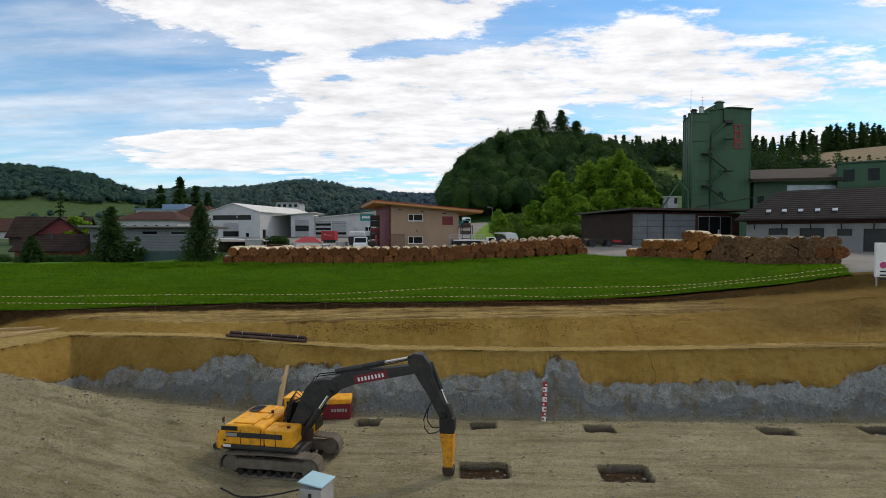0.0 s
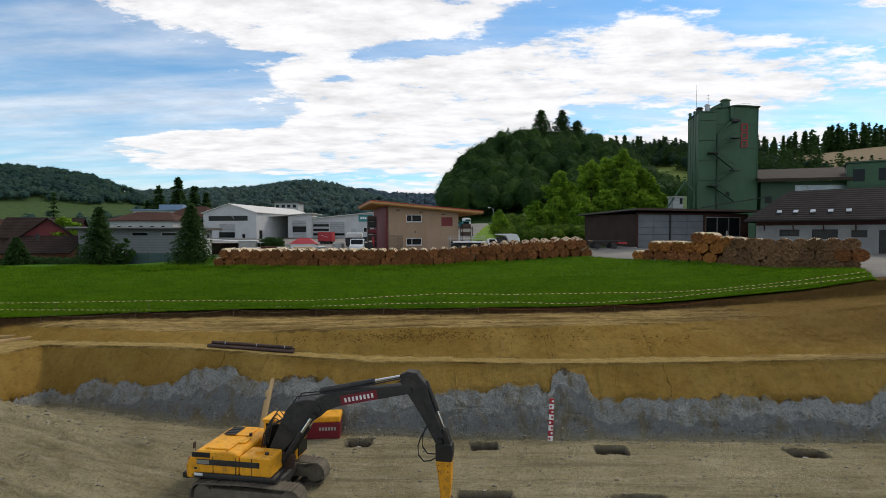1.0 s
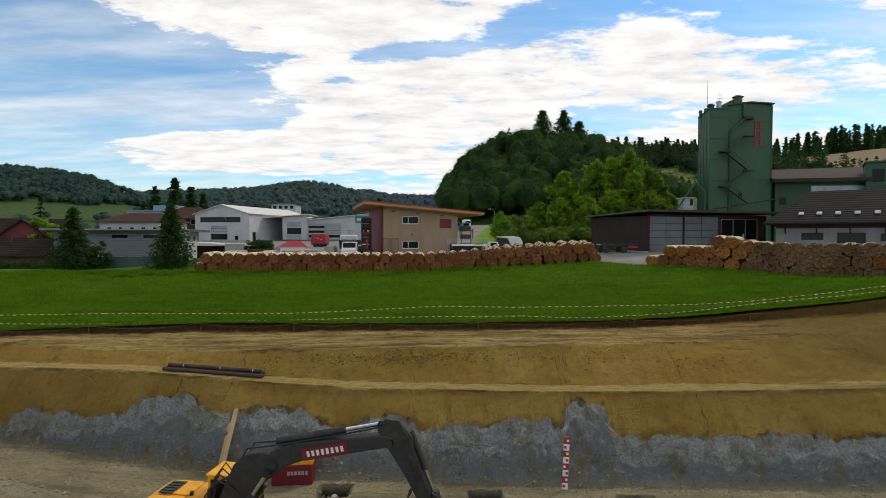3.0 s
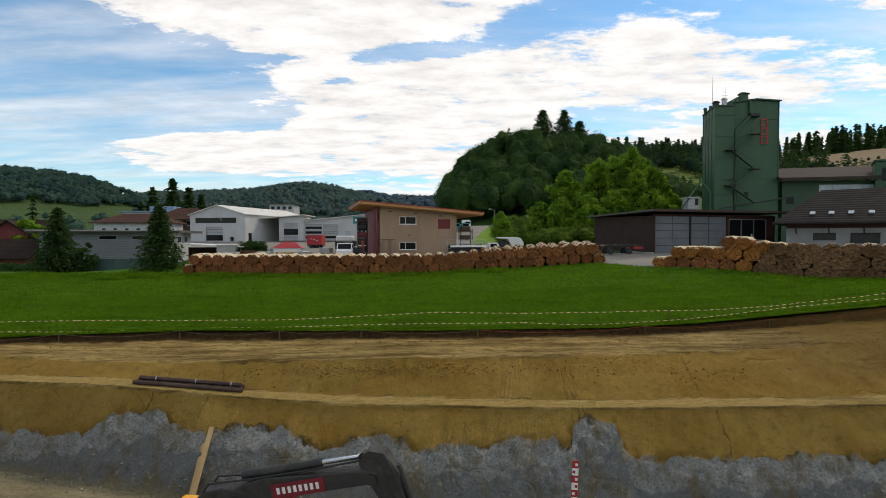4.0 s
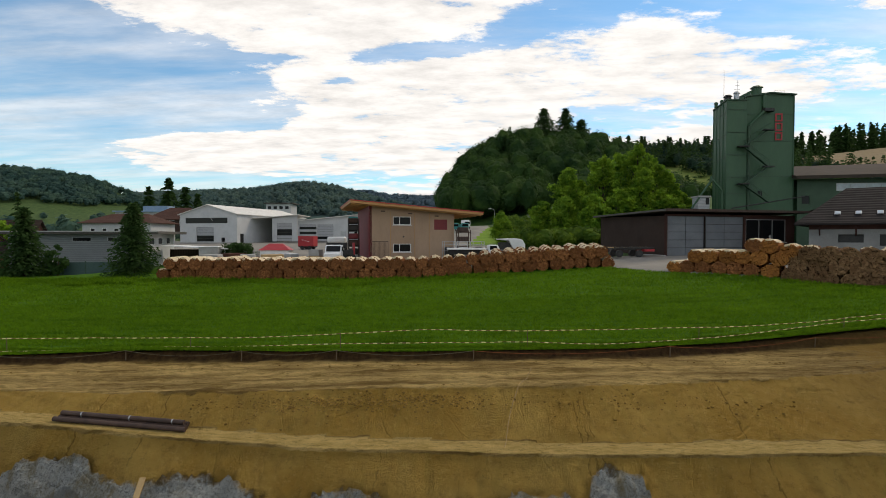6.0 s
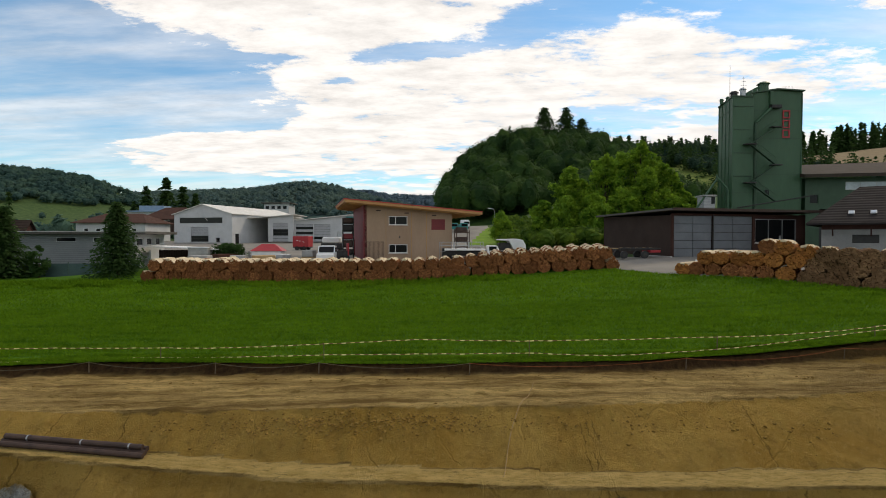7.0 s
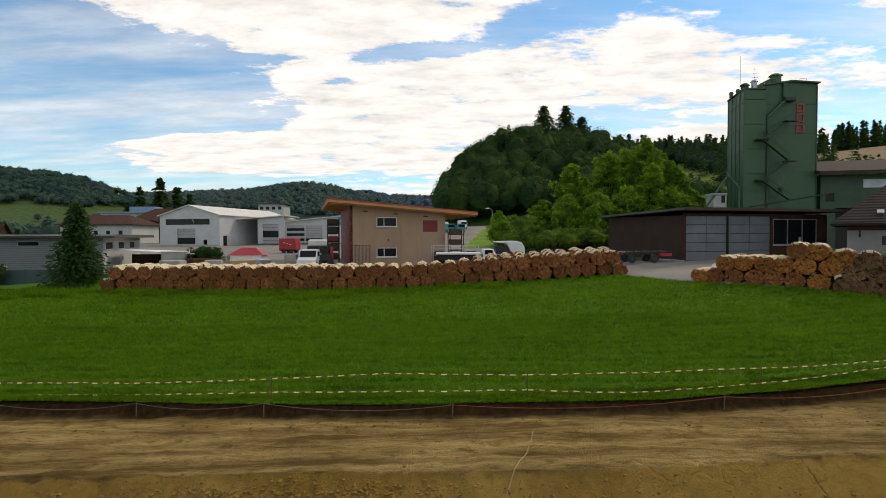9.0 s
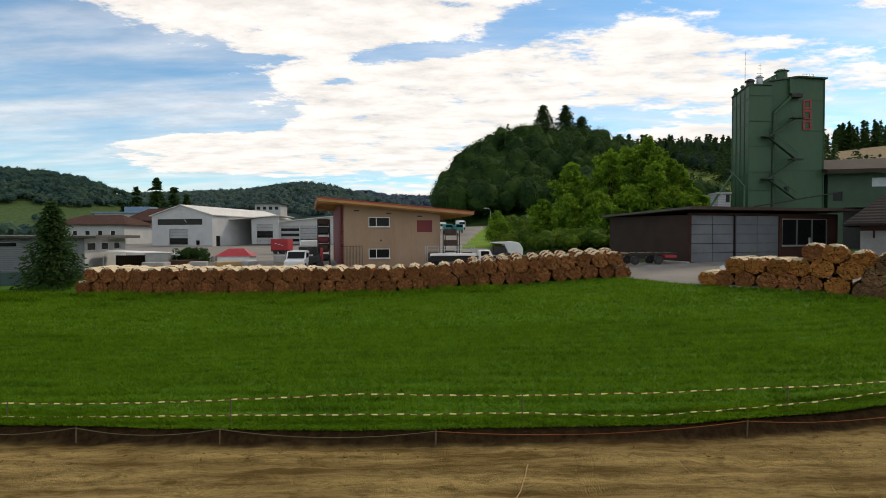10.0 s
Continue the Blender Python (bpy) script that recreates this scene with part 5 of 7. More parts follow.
gate(hall, 4.4, 9.0, 0, 3.9, None, GREY_SIDING, 6, (1, 2))
window(hall, 1.5, 12.6, 4.75, 6.0, sill=False, material=MACHINE_GREY)
part("door", box((1.2, 0.06, 2.4), (W - 0.15, 1.8, 0), 0.01, None, None), MACHINE_GREY, hall, "grey side door")
for sgn in (0, 1):
    xa, xb = (-0.4, W / 2) if sgn == 0 else (W + 0.4, W / 2)
    plane_roof([(xa, -0.4, 6.78), (xb, -0.4, 9.05), (xb, D + 0.5, 9.05), (xa, D + 0.5, 6.78)][:: 1 if sgn == 0 else -1], 0.14, PALE_ROOF, hall, "roof", "pale ribbed sheet roof")
part("lamp_arm", rod((8.8, -0.1, 5.3), (8.9, -0.9, 5.9), 0.05, 0.05, 6), WHITE_PAINT, hall, "bent white lamp arm")

garage = thing("garage", pose(-41.6, 136.2, 4.3, 0, 0, 3), "white garage building with roller gates beside the hall", "garage")
part("wall", wall(5.8, [(0, 5.5), (5.8, 6.2)], 0.3, [(1.1, 4.6, 0, 4.3)]), WHITE_WALL, garage)
gate(garage, 1.1, 4.6, 0, 4.3, None, GREY_SIDING, 6, (2, 3))
# dark green here replaces the shade below the overhanging side roof
part("wall", wall(10, [(0, 5.5), (10, 5.5)], 0.3, m=SIDE(0, 10.3, -90)), DARK_GREEN, garage, "side wall in dark paint that stands for shade")
part("wall", wall(17.0, [(0, 4.9), (17.0, 6.6)], 0.3, [(0.4, 4.4, 0, 4.0), (4.6, 8.4, 0, 4.0), (10.0, 11.4, 0.0, 2.3), (13.2, 15.0, 1.4, 2.6)], m=SIDE(5.8, 0.6, 0)), WHITE_WALL, garage)
gate(garage, 6.2, 10.2, 0, 4.0, pose(0, 0.6, 0), GREY_SIDING, 7, (1, 3, 5))
gate(garage, 10.4, 14.2, 0, 4.0, pose(0, 0.6, 0), GREY_SIDING, 7, (1,))
window(garage, 19.0, 20.8, 1.4, 2.6, pose(0, 0.6, 0), (19.9,))
part("door", box((1.36, 0.06, 2.26), (16.5, 0.75, 0), 0.01), GALV, garage)
plane_roof([(-4.5, -0.8, 5.45), (6.3, -0.8, 6.35), (6.3, 12, 6.35), (-4.5, 12, 5.45)], 0.16, PALE_ROOF, garage, "roof")
plane_roof([(6.3, 0.0, 5.0), (23.2, 0.0, 6.75), (23.2, 14, 6.75), (6.3, 14, 5.0)], 0.16, PALE_ROOF, garage, "roof")
part("wall", wall(14, [(0, 6.6), (14, 6.6)], 0.3, m=SIDE(22.8, 0.6, 90)), WHITE_WALL, garage)
sign = part("sign", box((3.6, 0.08, 1.7), (19.6, 0.5, 4.15), 0.02), TEAL, garage, "teal company board with pale bars")
for k in range(5):
    part("bar", box((0.4, 0.03, 0.55), (18.5 + 0.52 * k, 0.44, 4.75), 0.0), WHITE_PAINT, sign)

# ---- flat white building at the meadow's edge ----
flat_house = thing("flat_building", pose(-49.4, 72.2, 0.9, 0, 0, 14), "flat-roofed white workshop with a row of narrow windows", "building")
W, D = 14.3, 11.5
slits = [(1.2, 1.9), (6.4, 8.4), (10.1, 12.1)]
part("wall", wall(W, [(0, 4.85), (W, 4.85)], 0.3, [(a, b, 4.0, 4.5) for a, b in slits]), SHADE_SIDING, flat_house, "front wall of grey siding, its shade put into the colour")
for a, b in slits:
    window(flat_house, a, b, 4.0, 4.5, frame=0.05, sill=False, material=GALV)
part("wall", wall(D, [(0, 4.85), (D, 4.85)], 0.3, [(0.7, 2.9, 3.55, 4.4), (4.3, 6.4, 3.55, 4.4), (7.9, 9.8, 3.55, 4.4)], m=SIDE(W, 0.3, 90)), WHITE_WALL, flat_house, "white rendered side wall")
for a, b in ((0.7, 2.9), (4.3, 6.4), (7.9, 9.8)):
    window(flat_house, a, b, 3.55, 4.4, SIDE(W, 0.3, 90), frame=0.06, sill=False)
part("wall", wall(D, [(0, 4.85), (D, 4.85)], 0.3, m=SIDE(0, D + 0.3, -90)), WHITE_WALL, flat_house)
part("wall", wall(W - 0.6, [(0, 4.85), (W - 0.6, 4.85)], 0.3, m=SIDE(0.3, D, 0)), WHITE_WALL, flat_house)
part("roof", box((W + 2.6, D + 1.8, 0.34), (W / 2 + 0.2, D / 2, 4.86), 0.03), SHED_ROOF, flat_house, "flat dark roof with a pale fascia")
part("roof_edge", box((W + 2.7, 0.06, 0.13), (W / 2 + 0.2, -0.94, 5.08), 0.01), CONCRETE, flat_house)
part("door", box((1.2, 0.08, 1.9), (4.9, -0.04, 0.1), 0.01), WHITE_PAINT, flat_house)
canopy = thing("canopy", pose(-35.2, 77.6, 2.1, 0, 0, 14), "white flat canopy on posts beside the flat building", "canopy")
plane_roof([(0, 0, 2.3), (8.2, -1.4, 1.9), (8.2, 4.2, 1.9), (0, 4.6, 2.3)], 0.12, WHITE_PAINT, canopy, "roof", "white flat canopy roof")
# dark sheet added to darken the space below the canopy roof
part("back_wall", box((7.2, 0.1, 1.7), (4.0, 3.4, 0), 0.0), BROWN_BOARD, canopy, "dark backing added for the shade under the canopy")
for x, y in ((0.3, 0.3), (7.8, -0.9), (7.8, 3.8), (0.3, 4.2)):
    part("post", box((0.12, 0.12, 1.79), (x, y, 0), 0.01), GALV, canopy)
crate = thing("concrete_box", pose(-28.9, 78.0, 2.4, 0, 0, 5), "pale grey concrete box beside the hedge", "box")
part("body", box((2.3, 1.6, 1.75), (0, 0, 0), 0.03), CONCRETE, crate)
part("lid", box((2.42, 1.72, 0.1), (0, 0, 1.755), 0.02), WHITE_PAINT, crate)
rng = np.random.RandomState(8)
v, f = leaf_cloud(np.stack([rng.uniform(-27.4, -24.4, 90), rng.uniform(78, 80, 90), rng.uniform(2.9, 4.5, 90)], -1), np.full(90, 0.42), 70, 0.09, rng)
tagged(arrays("hedge", v, f, HEDGE), "clipped dark green hedge beside the concrete box", "hedge")
green_fence = thing("green_fence", pose(-36.0, 68.0, 0.95, 0, 0, 3), "blue-green screen fence in front of the flat building", "fence")
for k in range(5):
    part("panel", box((2.3, 0.06, 1.75), (-5.0 + 2.36 * k, 0, 0.08), 0.01), surface("green_screen", (0.040, 0.082, 0.078), (0.06, 0.11, 0.10), 0.8, 10.0, 0.7) if k == 0 else bpy.data.materials["green_screen"], green_fence)
    part("post", box((0.07, 0.09, 1.95), (-6.18 + 2.36 * k, 0, 0), 0.01), DARK_GREEN, green_fence)

# ---- old farmhouse and village houses ----
BRICK = surface("old_brick", (0.21, 0.075, 0.045), (0.28, 0.11, 0.07), 1.0, 8.0, 0.9)


def gabled(name, m, w, d, eave, ridge, wall_mat, roof_mat, gable_mat, label, category="house", over=0.5, rows=(), hip=0.0):
    """A house with its ridge along local x; the gable ends face -x and +x."""
    h = thing(name, m, label, category)
    cuts = [(a, b, c, e) for a, b, c, e in rows]
    part("wall", wall(w, [(0, eave), (w, eave)], 0.3, cuts), wall_mat, h)
    for o in cuts:
        window(h, *o, frame=0.07, sill=False)
    part("wall", wall(w, [(0, eave), (w, eave)], 0.3, m=SIDE(0, d - 0.3, 0)), wall_mat, h)
    top = [(0, eave), (d / 2 - 0.3, ridge - 0.1 if not hip else eave), (d - 0.6, eave)]
    part("wall", wall(d - 0.6, top, 0.3, m=SIDE(w, 0.3, 90)), gable_mat, h)
    part("wall", wall(d - 0.6, top, 0.3, m=SIDE(0, d - 0.3, -90)), gable_mat, h)
    drop = over * (ridge - eave) / (d / 2)
    a, b = -over, w + over
    plane_roof([(a, -over, eave - drop), (b, -over, eave - drop), (b - hip, d / 2, ridge), (a + hip, d / 2, ridge)], 0.18, roof_mat, h, "roof", "tiled roof slope")
    plane_roof([(b, d + over, eave - drop), (a, d + over, eave - drop), (a + hip, d / 2, ridge), (b - hip, d / 2, ridge)], 0.18, roof_mat, h, "roof")
    if hip:
        plane_roof([(b, -over, eave - drop), (b, d + over, eave - drop), (b - hip, d / 2, ridge)], 0.18, roof_mat, h, "roof")
        plane_roof([(a, d + over, eave - drop), (a, -over, eave - drop), (a + hip, d / 2, ridge)], 0.18, roof_mat, h, "roof")
    return h


gabled("farmhouse", pose(-68.9, 87.7, 0.9, 0, 0, -58), 18.0, 9.0, 2.7, 6.5, BROWN_BOARD, OLD_TILE, DARK_RED, "old farmhouse with a dark tiled roof and a red gable", over=0.6)
annex = gabled("farm_annex", pose(-58.3, 70.2, 0.95, 0, 0, 4), 8.6, 6.0, 2.1, 4.0, BRICK, OLD_TILE, BRICK, "low brick annex with an old tiled roof", over=0.5, rows=[(2.0, 2.9, 0.7, 1.6)])
part("chimney", box((0.3, 0.3, 1.2), (3.4, 2.0, 3.0), 0.02), MACHINE_GREY, annex)
gabled("village_house", pose(-96.8, 150, 4.2, 0, 0, 2), 17.8, 13, 5.2, 7.5, WHITE_WALL, RED_TILE, WHITE_WALL, "long white village house with a brown hipped roof", rows=[(2 + 3.1 * k, 3.2 + 3.1 * k, 2.0, 3.4) for k in range(5)], hip=5.0, over=0.9)
gabled("village_house", pose(-93.3, 174, 6.2, 0, 0, -4), 13.3, 12, 5.2, 8.4, BROWN_BOARD, RED_TILE, BROWN_BOARD, "brown wooden house with a wide hipped roof", rows=[(2 + 4 * k, 4.4 + 4 * k, 2.6, 4.2) for k in range(3)], hip=4.5, over=1.2)
gabled("village_house", pose(-83, 98, 1.4, 0, 0, 20), 12, 9, 3.4, 7.0, BROWN_BOARD, OLD_TILE, RED_BROWN, "brown wooden house with a dark roof behind the farmhouse", rows=[(2, 3.2, 1.2, 2.4), (6, 7.2, 1.2, 2.4)])
gabled("village_house", pose(-120, 128, 2.0, 0, 0, 8), 14, 10, 4.0, 7.0, WHITE_WALL, RED_TILE, WHITE_WALL, "white house with a red-brown roof among gardens", rows=[(2, 3.2, 1.6, 2.8), (6, 7.2, 1.6, 2.8), (10, 11.2, 1.6, 2.8)])
flats = thing("flats", pose(-124, 205, 7.2, 0, 0, 3), "pale blue-roofed apartment block behind the houses", "apartment block")
part("wall", wall(19.3, [(0, 7.2), (19.3, 7.2)], 0.4, [(1.5 + 4.3 * k, 4.2 + 4.3 * k, z, z + 1.4) for k in range(4) for z in (1.4, 4.6)]), WHITE_WALL, flats)
for k in range(4):
    for z in (1.4, 4.6):
        window(flats, 1.5 + 4.3 * k, 4.2 + 4.3 * k, z, z + 1.4, frame=0.08, sill=False)
part("wall", wall(11.6, [(0, 7.2), (11.6, 7.2)], 0.4, m=SIDE(19.3, 0.4, 90)), WHITE_WALL, flats)
part("wall", wall(11.6, [(0, 7.2), (11.6, 7.2)], 0.4, m=SIDE(0, 12, -90)), WHITE_WALL, flats)
part("roof", box((20.6, 13.5, 0.5), (9.6, 6, 7.21), 0.05), surface("blue_roof", (0.16, 0.25, 0.36), (0.22, 0.32, 0.44), 1.0, 8.0, 0.5), flats, "flat blue sheet roof")
part("roof_box", box((9, 6, 2.0), (13, 6, 7.72), 0.05), bpy.data.materials["blue_roof"], flats)
tower = thing("far_house", pose(-77, 250, 8.0), "pale flat-roofed house beyond the hall", "house")
part("wall", box((11, 9, 12.0), (0, 0, 0), 0.05), WHITE_WALL, tower)
part("roof", box((13, 11, 0.4), (0, 0, 12.004), 0.05), SHED_ROOF, tower)
for k in range(4):
    part("window", box((1.5, 0.06, 1.3), (-4 + 2.6 * k, -4.51, 9.6), 0.0), GLASS, tower)

# ---- steel-and-timber shed ----
shed = thing("shed", pose(23.2, 68.9, 3.3, 0, 0, 18), "long vehicle shed with grey panel gates and dark timber sides", "shed")
L, D = 17.5, 11.5
part("wall", wall(L, [(0, 4.55), (L, 4.55)], 0.25, [(0.2, 4.95, 0.15, 4.35), (5.1, 10.2, 0.15, 4.35), (10.5, 16.2, 1.55, 4.1)]), RED_BROWN, shed, "red-brown timber front wall")
part("wall", wall(D, [(0, 4.55), (D, 4.35)], 0.25, m=SIDE(0, D + 0.25, -90)), BROWN_BOARD, shed, "dark brown board side wall")
part("wall", wall(D, [(0, 4.55), (D, 4.35)], 0.25, m=SIDE(L, 0.25, 90)), BROWN_BOARD, shed)
part("wall", wall(L - 0.5, [(0, 4.35), (L - 0.5, 4.35)], 0.25, m=SIDE(0.25, D, 0)), BROWN_BOARD, shed)
for x0, x1 in ((0.2, 4.95), (5.1, 10.2)):
    g = part("gate", box((x1 - x0, 0.05, 4.2), ((x0 + x1) / 2, 0.2, 0.15), 0.0), BLACK_STEEL, shed, "gate of grey steel panels")
    n = 2
    for i in range(n):
        w = (x1 - x0) / n
        for k in range(5):
            part("panel", box((w - 0.05, 0.06, 0.79), (x0 + w * (i + 0.5), 0.13, 0.18 + 0.835 * k), 0.01), SHED_PANEL, g)
part("post", box((0.14, 0.2, 4.5), (5.02, 0.05, 0.0), 0.01), BLACK_STEEL, shed)
window(shed, 10.5, 16.2, 1.55, 4.1, split=(12.4, 14.3), frame=0.09, material=GALV)
x0, x1 = -0.9, L + 1.4
plane_roof([(x0, -1.1, 5.02), (x1, -1.1, 5.02), (x1, D + 0.6, 4.75), (x0, D + 0.6, 4.75)], 0.2, SHED_ROOF, shed, "roof", "dark flat roof with a thin edge")
part("eaves_board", box((x1 - x0 + 0.04, 0.05, 0.26), ((x0 + x1) / 2, -1.13, 4.79), 0.0), BROWN_BOARD, shed)
part("plinth", box((0.3, D, 0.5), (-0.06, D / 2, -0.25), 0.02), CONCRETE, shed)
stored = thing("stored_goods", pose(34.8, 73.6, 4.9), "pale stored goods behind the shed window", "goods")
part("sack", box((1.2, 0.8, 1.0), (0, 0, 0), 0.12), WHITE_PAINT, stored)
part("sack", box((1.0, 0.8, 0.8), (1.4, 0.1, 0), 0.12), CONCRETE, stored)
part("shelf", box((4.0, 1.4, 1.5), (0.4, 0.3, -1.51), 0.02), BROWN_BOARD, stored)

# ---- silo tower ----
silo = thing("silo_tower", Matrix(), "tall green-painted silo tower with ribbed steel panels", "silo")
CORNER_W, CORNER_S, MIDDLE, CORNER_E = (43.4, 100.6), (42.15, 94.0), (45.3, 94.35), (52.65, 94.95)
LOW, HIGH = 25.95, 26.85


def shell(points, z0, z1):
    """An upright body over a plan; z1 is one height, or one for each corner."""
    tops = z1 if isinstance(z1, (list, tuple)) else [z1] * len(points)
    bm = bmesh.new()
    lo = [bm.verts.new((x, y, z0)) for x, y in points]
    hi = [bm.verts.new((x, y, z)) for (x, y), z in zip(points, tops)]
    bm.faces.new(hi)
    bm.faces.new(lo[::-1])
    for k in range(len(points)):
        bm.faces.new((lo[k], lo[(k + 1) % len(points)], hi[(k + 1) % len(points)], hi[k]))
    bmesh.ops.recalc_face_normals(bm, faces=bm.faces)
    return bm


part("shaft", shell([CORNER_S, MIDDLE, (49.0, 106.4), (47.4, 106.0), CORNER_W], 3.4, LOW), SILO_GREEN, silo, "lower green shaft with narrow panels")
part("shaft", shell([(45.34, 94.75), (49.0, 94.80), CORNER_E, (54.4, 103.0), (52.5, 106.5), (49.04, 106.3)], 3.4, [26.6, 27.1, HIGH, HIGH, 26.6, 26.5]), SILO_GREEN, silo, "green sheet-steel shaft")
part("roof_edge", shell([(42.0, 93.85), (45.28, 94.2), (49.0, 106.5), (47.3, 106.1), (43.25, 100.7)], LOW + 0.004, LOW + 0.17), DARK_GREEN, silo)
part("roof_edge", prism([(45.2, 26.6), (49.0, 27.1), (52.85, 26.85), (52.85, 27.03), (49.0, 27.3), (45.2, 26.8)], 0.5, pose(0, 94.75, 0)), DARK_GREEN, silo)
part("roof_edge", box((0.3, 8.4, 0.18), (0, 4.2, HIGH), 0.0, None, pose(52.7, 94.9, 0, 0, 0, -12)), DARK_GREEN, silo)


def rib(a, b, z, r=0.06, h=0.11):
    a, b = Vector((*a, 0)), Vector((*b, 0))
    d = b - a
    m = Matrix.Translation((a + b) / 2) @ pose(0, 0, 0, 0, 0, math.degrees(math.atan2(d.y, d.x)))
    part("rib", box((d.length, r * 2, h), (0, 0, z), 0.0, None, m), DARK_GREEN, silo)


for z in (5.6, 8.6, 11.9, 14.0, 17.4, 20.8, 24.2):
    rib(CORNER_W, CORNER_S, z)
    rib((42.2, 93.99), (45.25, 94.34), z + (0.35 if z > 12 else 0.0))
for z in (8.4, 14.6, 19.9, 24.0):
    rib((45.5, 94.74), (52.6, 94.94), z, 0.04, 0.09)
for k in range(5):
    f = k / 4
    x, y = CORNER_W[0] + (CORNER_S[0] - CORNER_W[0]) * f, CORNER_W[1] + (CORNER_S[1] - CORNER_W[1]) * f
    part("rib", box((0.15, 0.15, LOW - 3.45), (x, y, 3.42), 0.0), SILO_GREEN, silo)
part("rib", box((0.12, 0.12, 23.3), (52.66, 94.92, 3.42), 0.0), SILO_GREEN, silo)
ALONG = Vector((CORNER_E[0] - 45.34, CORNER_E[1] - 94.75, 0)).normalized()
FACE = Matrix.Translation(Vector((MIDDLE[0], MIDDLE[1] + 0.38, 0))) @ pose(0, 0, 0, 0, 0, math.degrees(math.atan2(ALONG.y, ALONG.x)))
for k in range(3):
    # red outlined squares stand for the company's mark
    z = 22.92 - 1.42 * k
    m = FACE @ pose(5.0, -0.1, z)
    mark = part("mark", box((1.1, 0.06, 0.2), (0, 0, 0), 0.0, None, m), SIGNAL_RED, silo, "red outlined square mark")
    part("bar", box((1.1, 0.06, 0.2), (0, 0, 1.0), 0.0, None, m), SIGNAL_RED, mark)
    part("bar", box((0.2, 0.06, 0.8), (-0.45, 0, 0.2), 0.0, None, m), SIGNAL_RED, mark)
    part("bar", box((0.2, 0.06, 0.8), (0.45, 0, 0.2), 0.0, None, m), SIGNAL_RED, mark)
LANDINGS = [(3.0, 10.6), (-0.8, 13.3), (3.0, 15.9), (-0.8, 18.9), (3.0, 21.4)]
for (x0, z0), (x1, z1) in zip(LANDINGS, LANDINGS[1:]):
    flight = part("stair", prism([(x0, z0), (x1, z1), (x1, z1 + 0.14), (x0, z0 + 0.14)], 0.5, FACE @ pose(0, -0.95, 0)), DARK_GREEN, silo, "zigzag steel stair flight")
    part("landing", box((1.5, 0.9, 0.16), (x1, -0.95, z1), 0.0, None, FACE), MACHINE_GREY, flight)
    for y in (-0.72, -1.18):
        part("rail", rod(tuple(FACE @ Vector((x0, y, z0 + 1.0))), tuple(FACE @ Vector((x1, y, z1 + 1.0))), 0.025, None, 5), DARK_GREEN, flight)
    for f in (0.0, 0.33, 0.66, 1.0):
        part("rail_post", rod(tuple(FACE @ Vector((x0 + (x1 - x0) * f, -1.18, z0 + (z1 - z0) * f))), tuple(FACE @ Vector((x0 + (x1 - x0) * f, -1.18, z0 + (z1 - z0) * f + 1.0))), 0.02, None, 5), DARK_GREEN, flight)
part("pipe", rod(tuple(FACE @ Vector((0.35, -0.35, 4.0))), tuple(FACE @ Vector((0.35, -0.35, 22.3))), 0.2, None, 10), DARK_GREEN, silo, "vertical filling pipe")
part("pipe", rod(tuple(FACE @ Vector((0.35, -0.45, 22.2))), tuple(FACE @ Vector((2.7, -0.45, 24.5))), 0.2, None, 8), SILO_GREEN, silo, "slanting filling pipe")
part("hood", box((1.5, 0.8, 0.5), (3.2, -0.4, 24.3), 0.05, None, FACE), MACHINE_GREY, silo, "dark hood over the pipe's end")
part("ladder_box", box((0.5, 0.35, 2.0), (2.7, -0.2, 24.9), 0.03, None, FACE), SILO_GREEN, silo)
for x, y, z, w in ((-2.35, -0.45, 11.6, 0.85), (2.3, -0.03, 11.6, 0.6)):
    part("window", box((w, 0.14, 0.85), (x, y, z), 0.0, None, FACE), GLASS, silo, "small dark window")
for x, y, z, r, h, mat in ((42.75, 98.6, LOW, 0.26, 0.55, SILO_GREEN), (42.85, 97.0, LOW, 0.24, 0.5, SILO_GREEN), (42.75, 95.0, LOW + 0.17, 0.5, 0.55, MACHINE_GREY), (44.2, 95.3, LOW + 0.17, 0.40, 1.15, GALV), (47.95, 96.6, 26.7, 0.72, 1.75, SILO_GREEN)):
    v = part("vent", rod((x, y, z), (x, y, z + h), r, r * 0.95, 14), mat, silo, "round roof vent")
    part("cap", rod((x, y, z + h), (x, y, z + h + 0.28), r * 1.3, r * 0.8, 14), mat, v)
part("conveyor_head", prism([(45.4, 26.6), (48.3, 26.9), (48.3, 28.15), (47.2, 28.15), (45.4, 27.2)], 1.3, pose(0, 97.2, 0), 0.05), SILO_GREEN, silo, "sloping conveyor head on the roof")
part("mast", rod((42.75, 96.2, LOW), (42.75, 96.2, 31.2), 0.035, 0.015, 6), MACHINE_GREY, silo, "thin antenna mast")
lattice = part("mast", rod((44.9, 96.4, LOW), (44.9, 96.4, 29.6), 0.03, 0.015, 6), GALV, silo, "thin mast with cross arms")
for z, w in ((28.2, 0.9), (28.8, 0.6), (29.3, 0.4)):
    part("cross_arm", box((w, 0.04, 0.04), (44.9, 96.4, z), 0.0), GALV, lattice)
for k in range(4):
    part("rail_post", rod((50.0 + 0.5 * k, 95.4, 27.0), (50.0 + 0.5 * k, 95.4, 27.75), 0.025, None, 5), GALV, silo)
part("rail", rod((50.0, 95.4, 27.72), (51.5, 95.4, 27.72), 0.025, None, 5), GALV, silo)
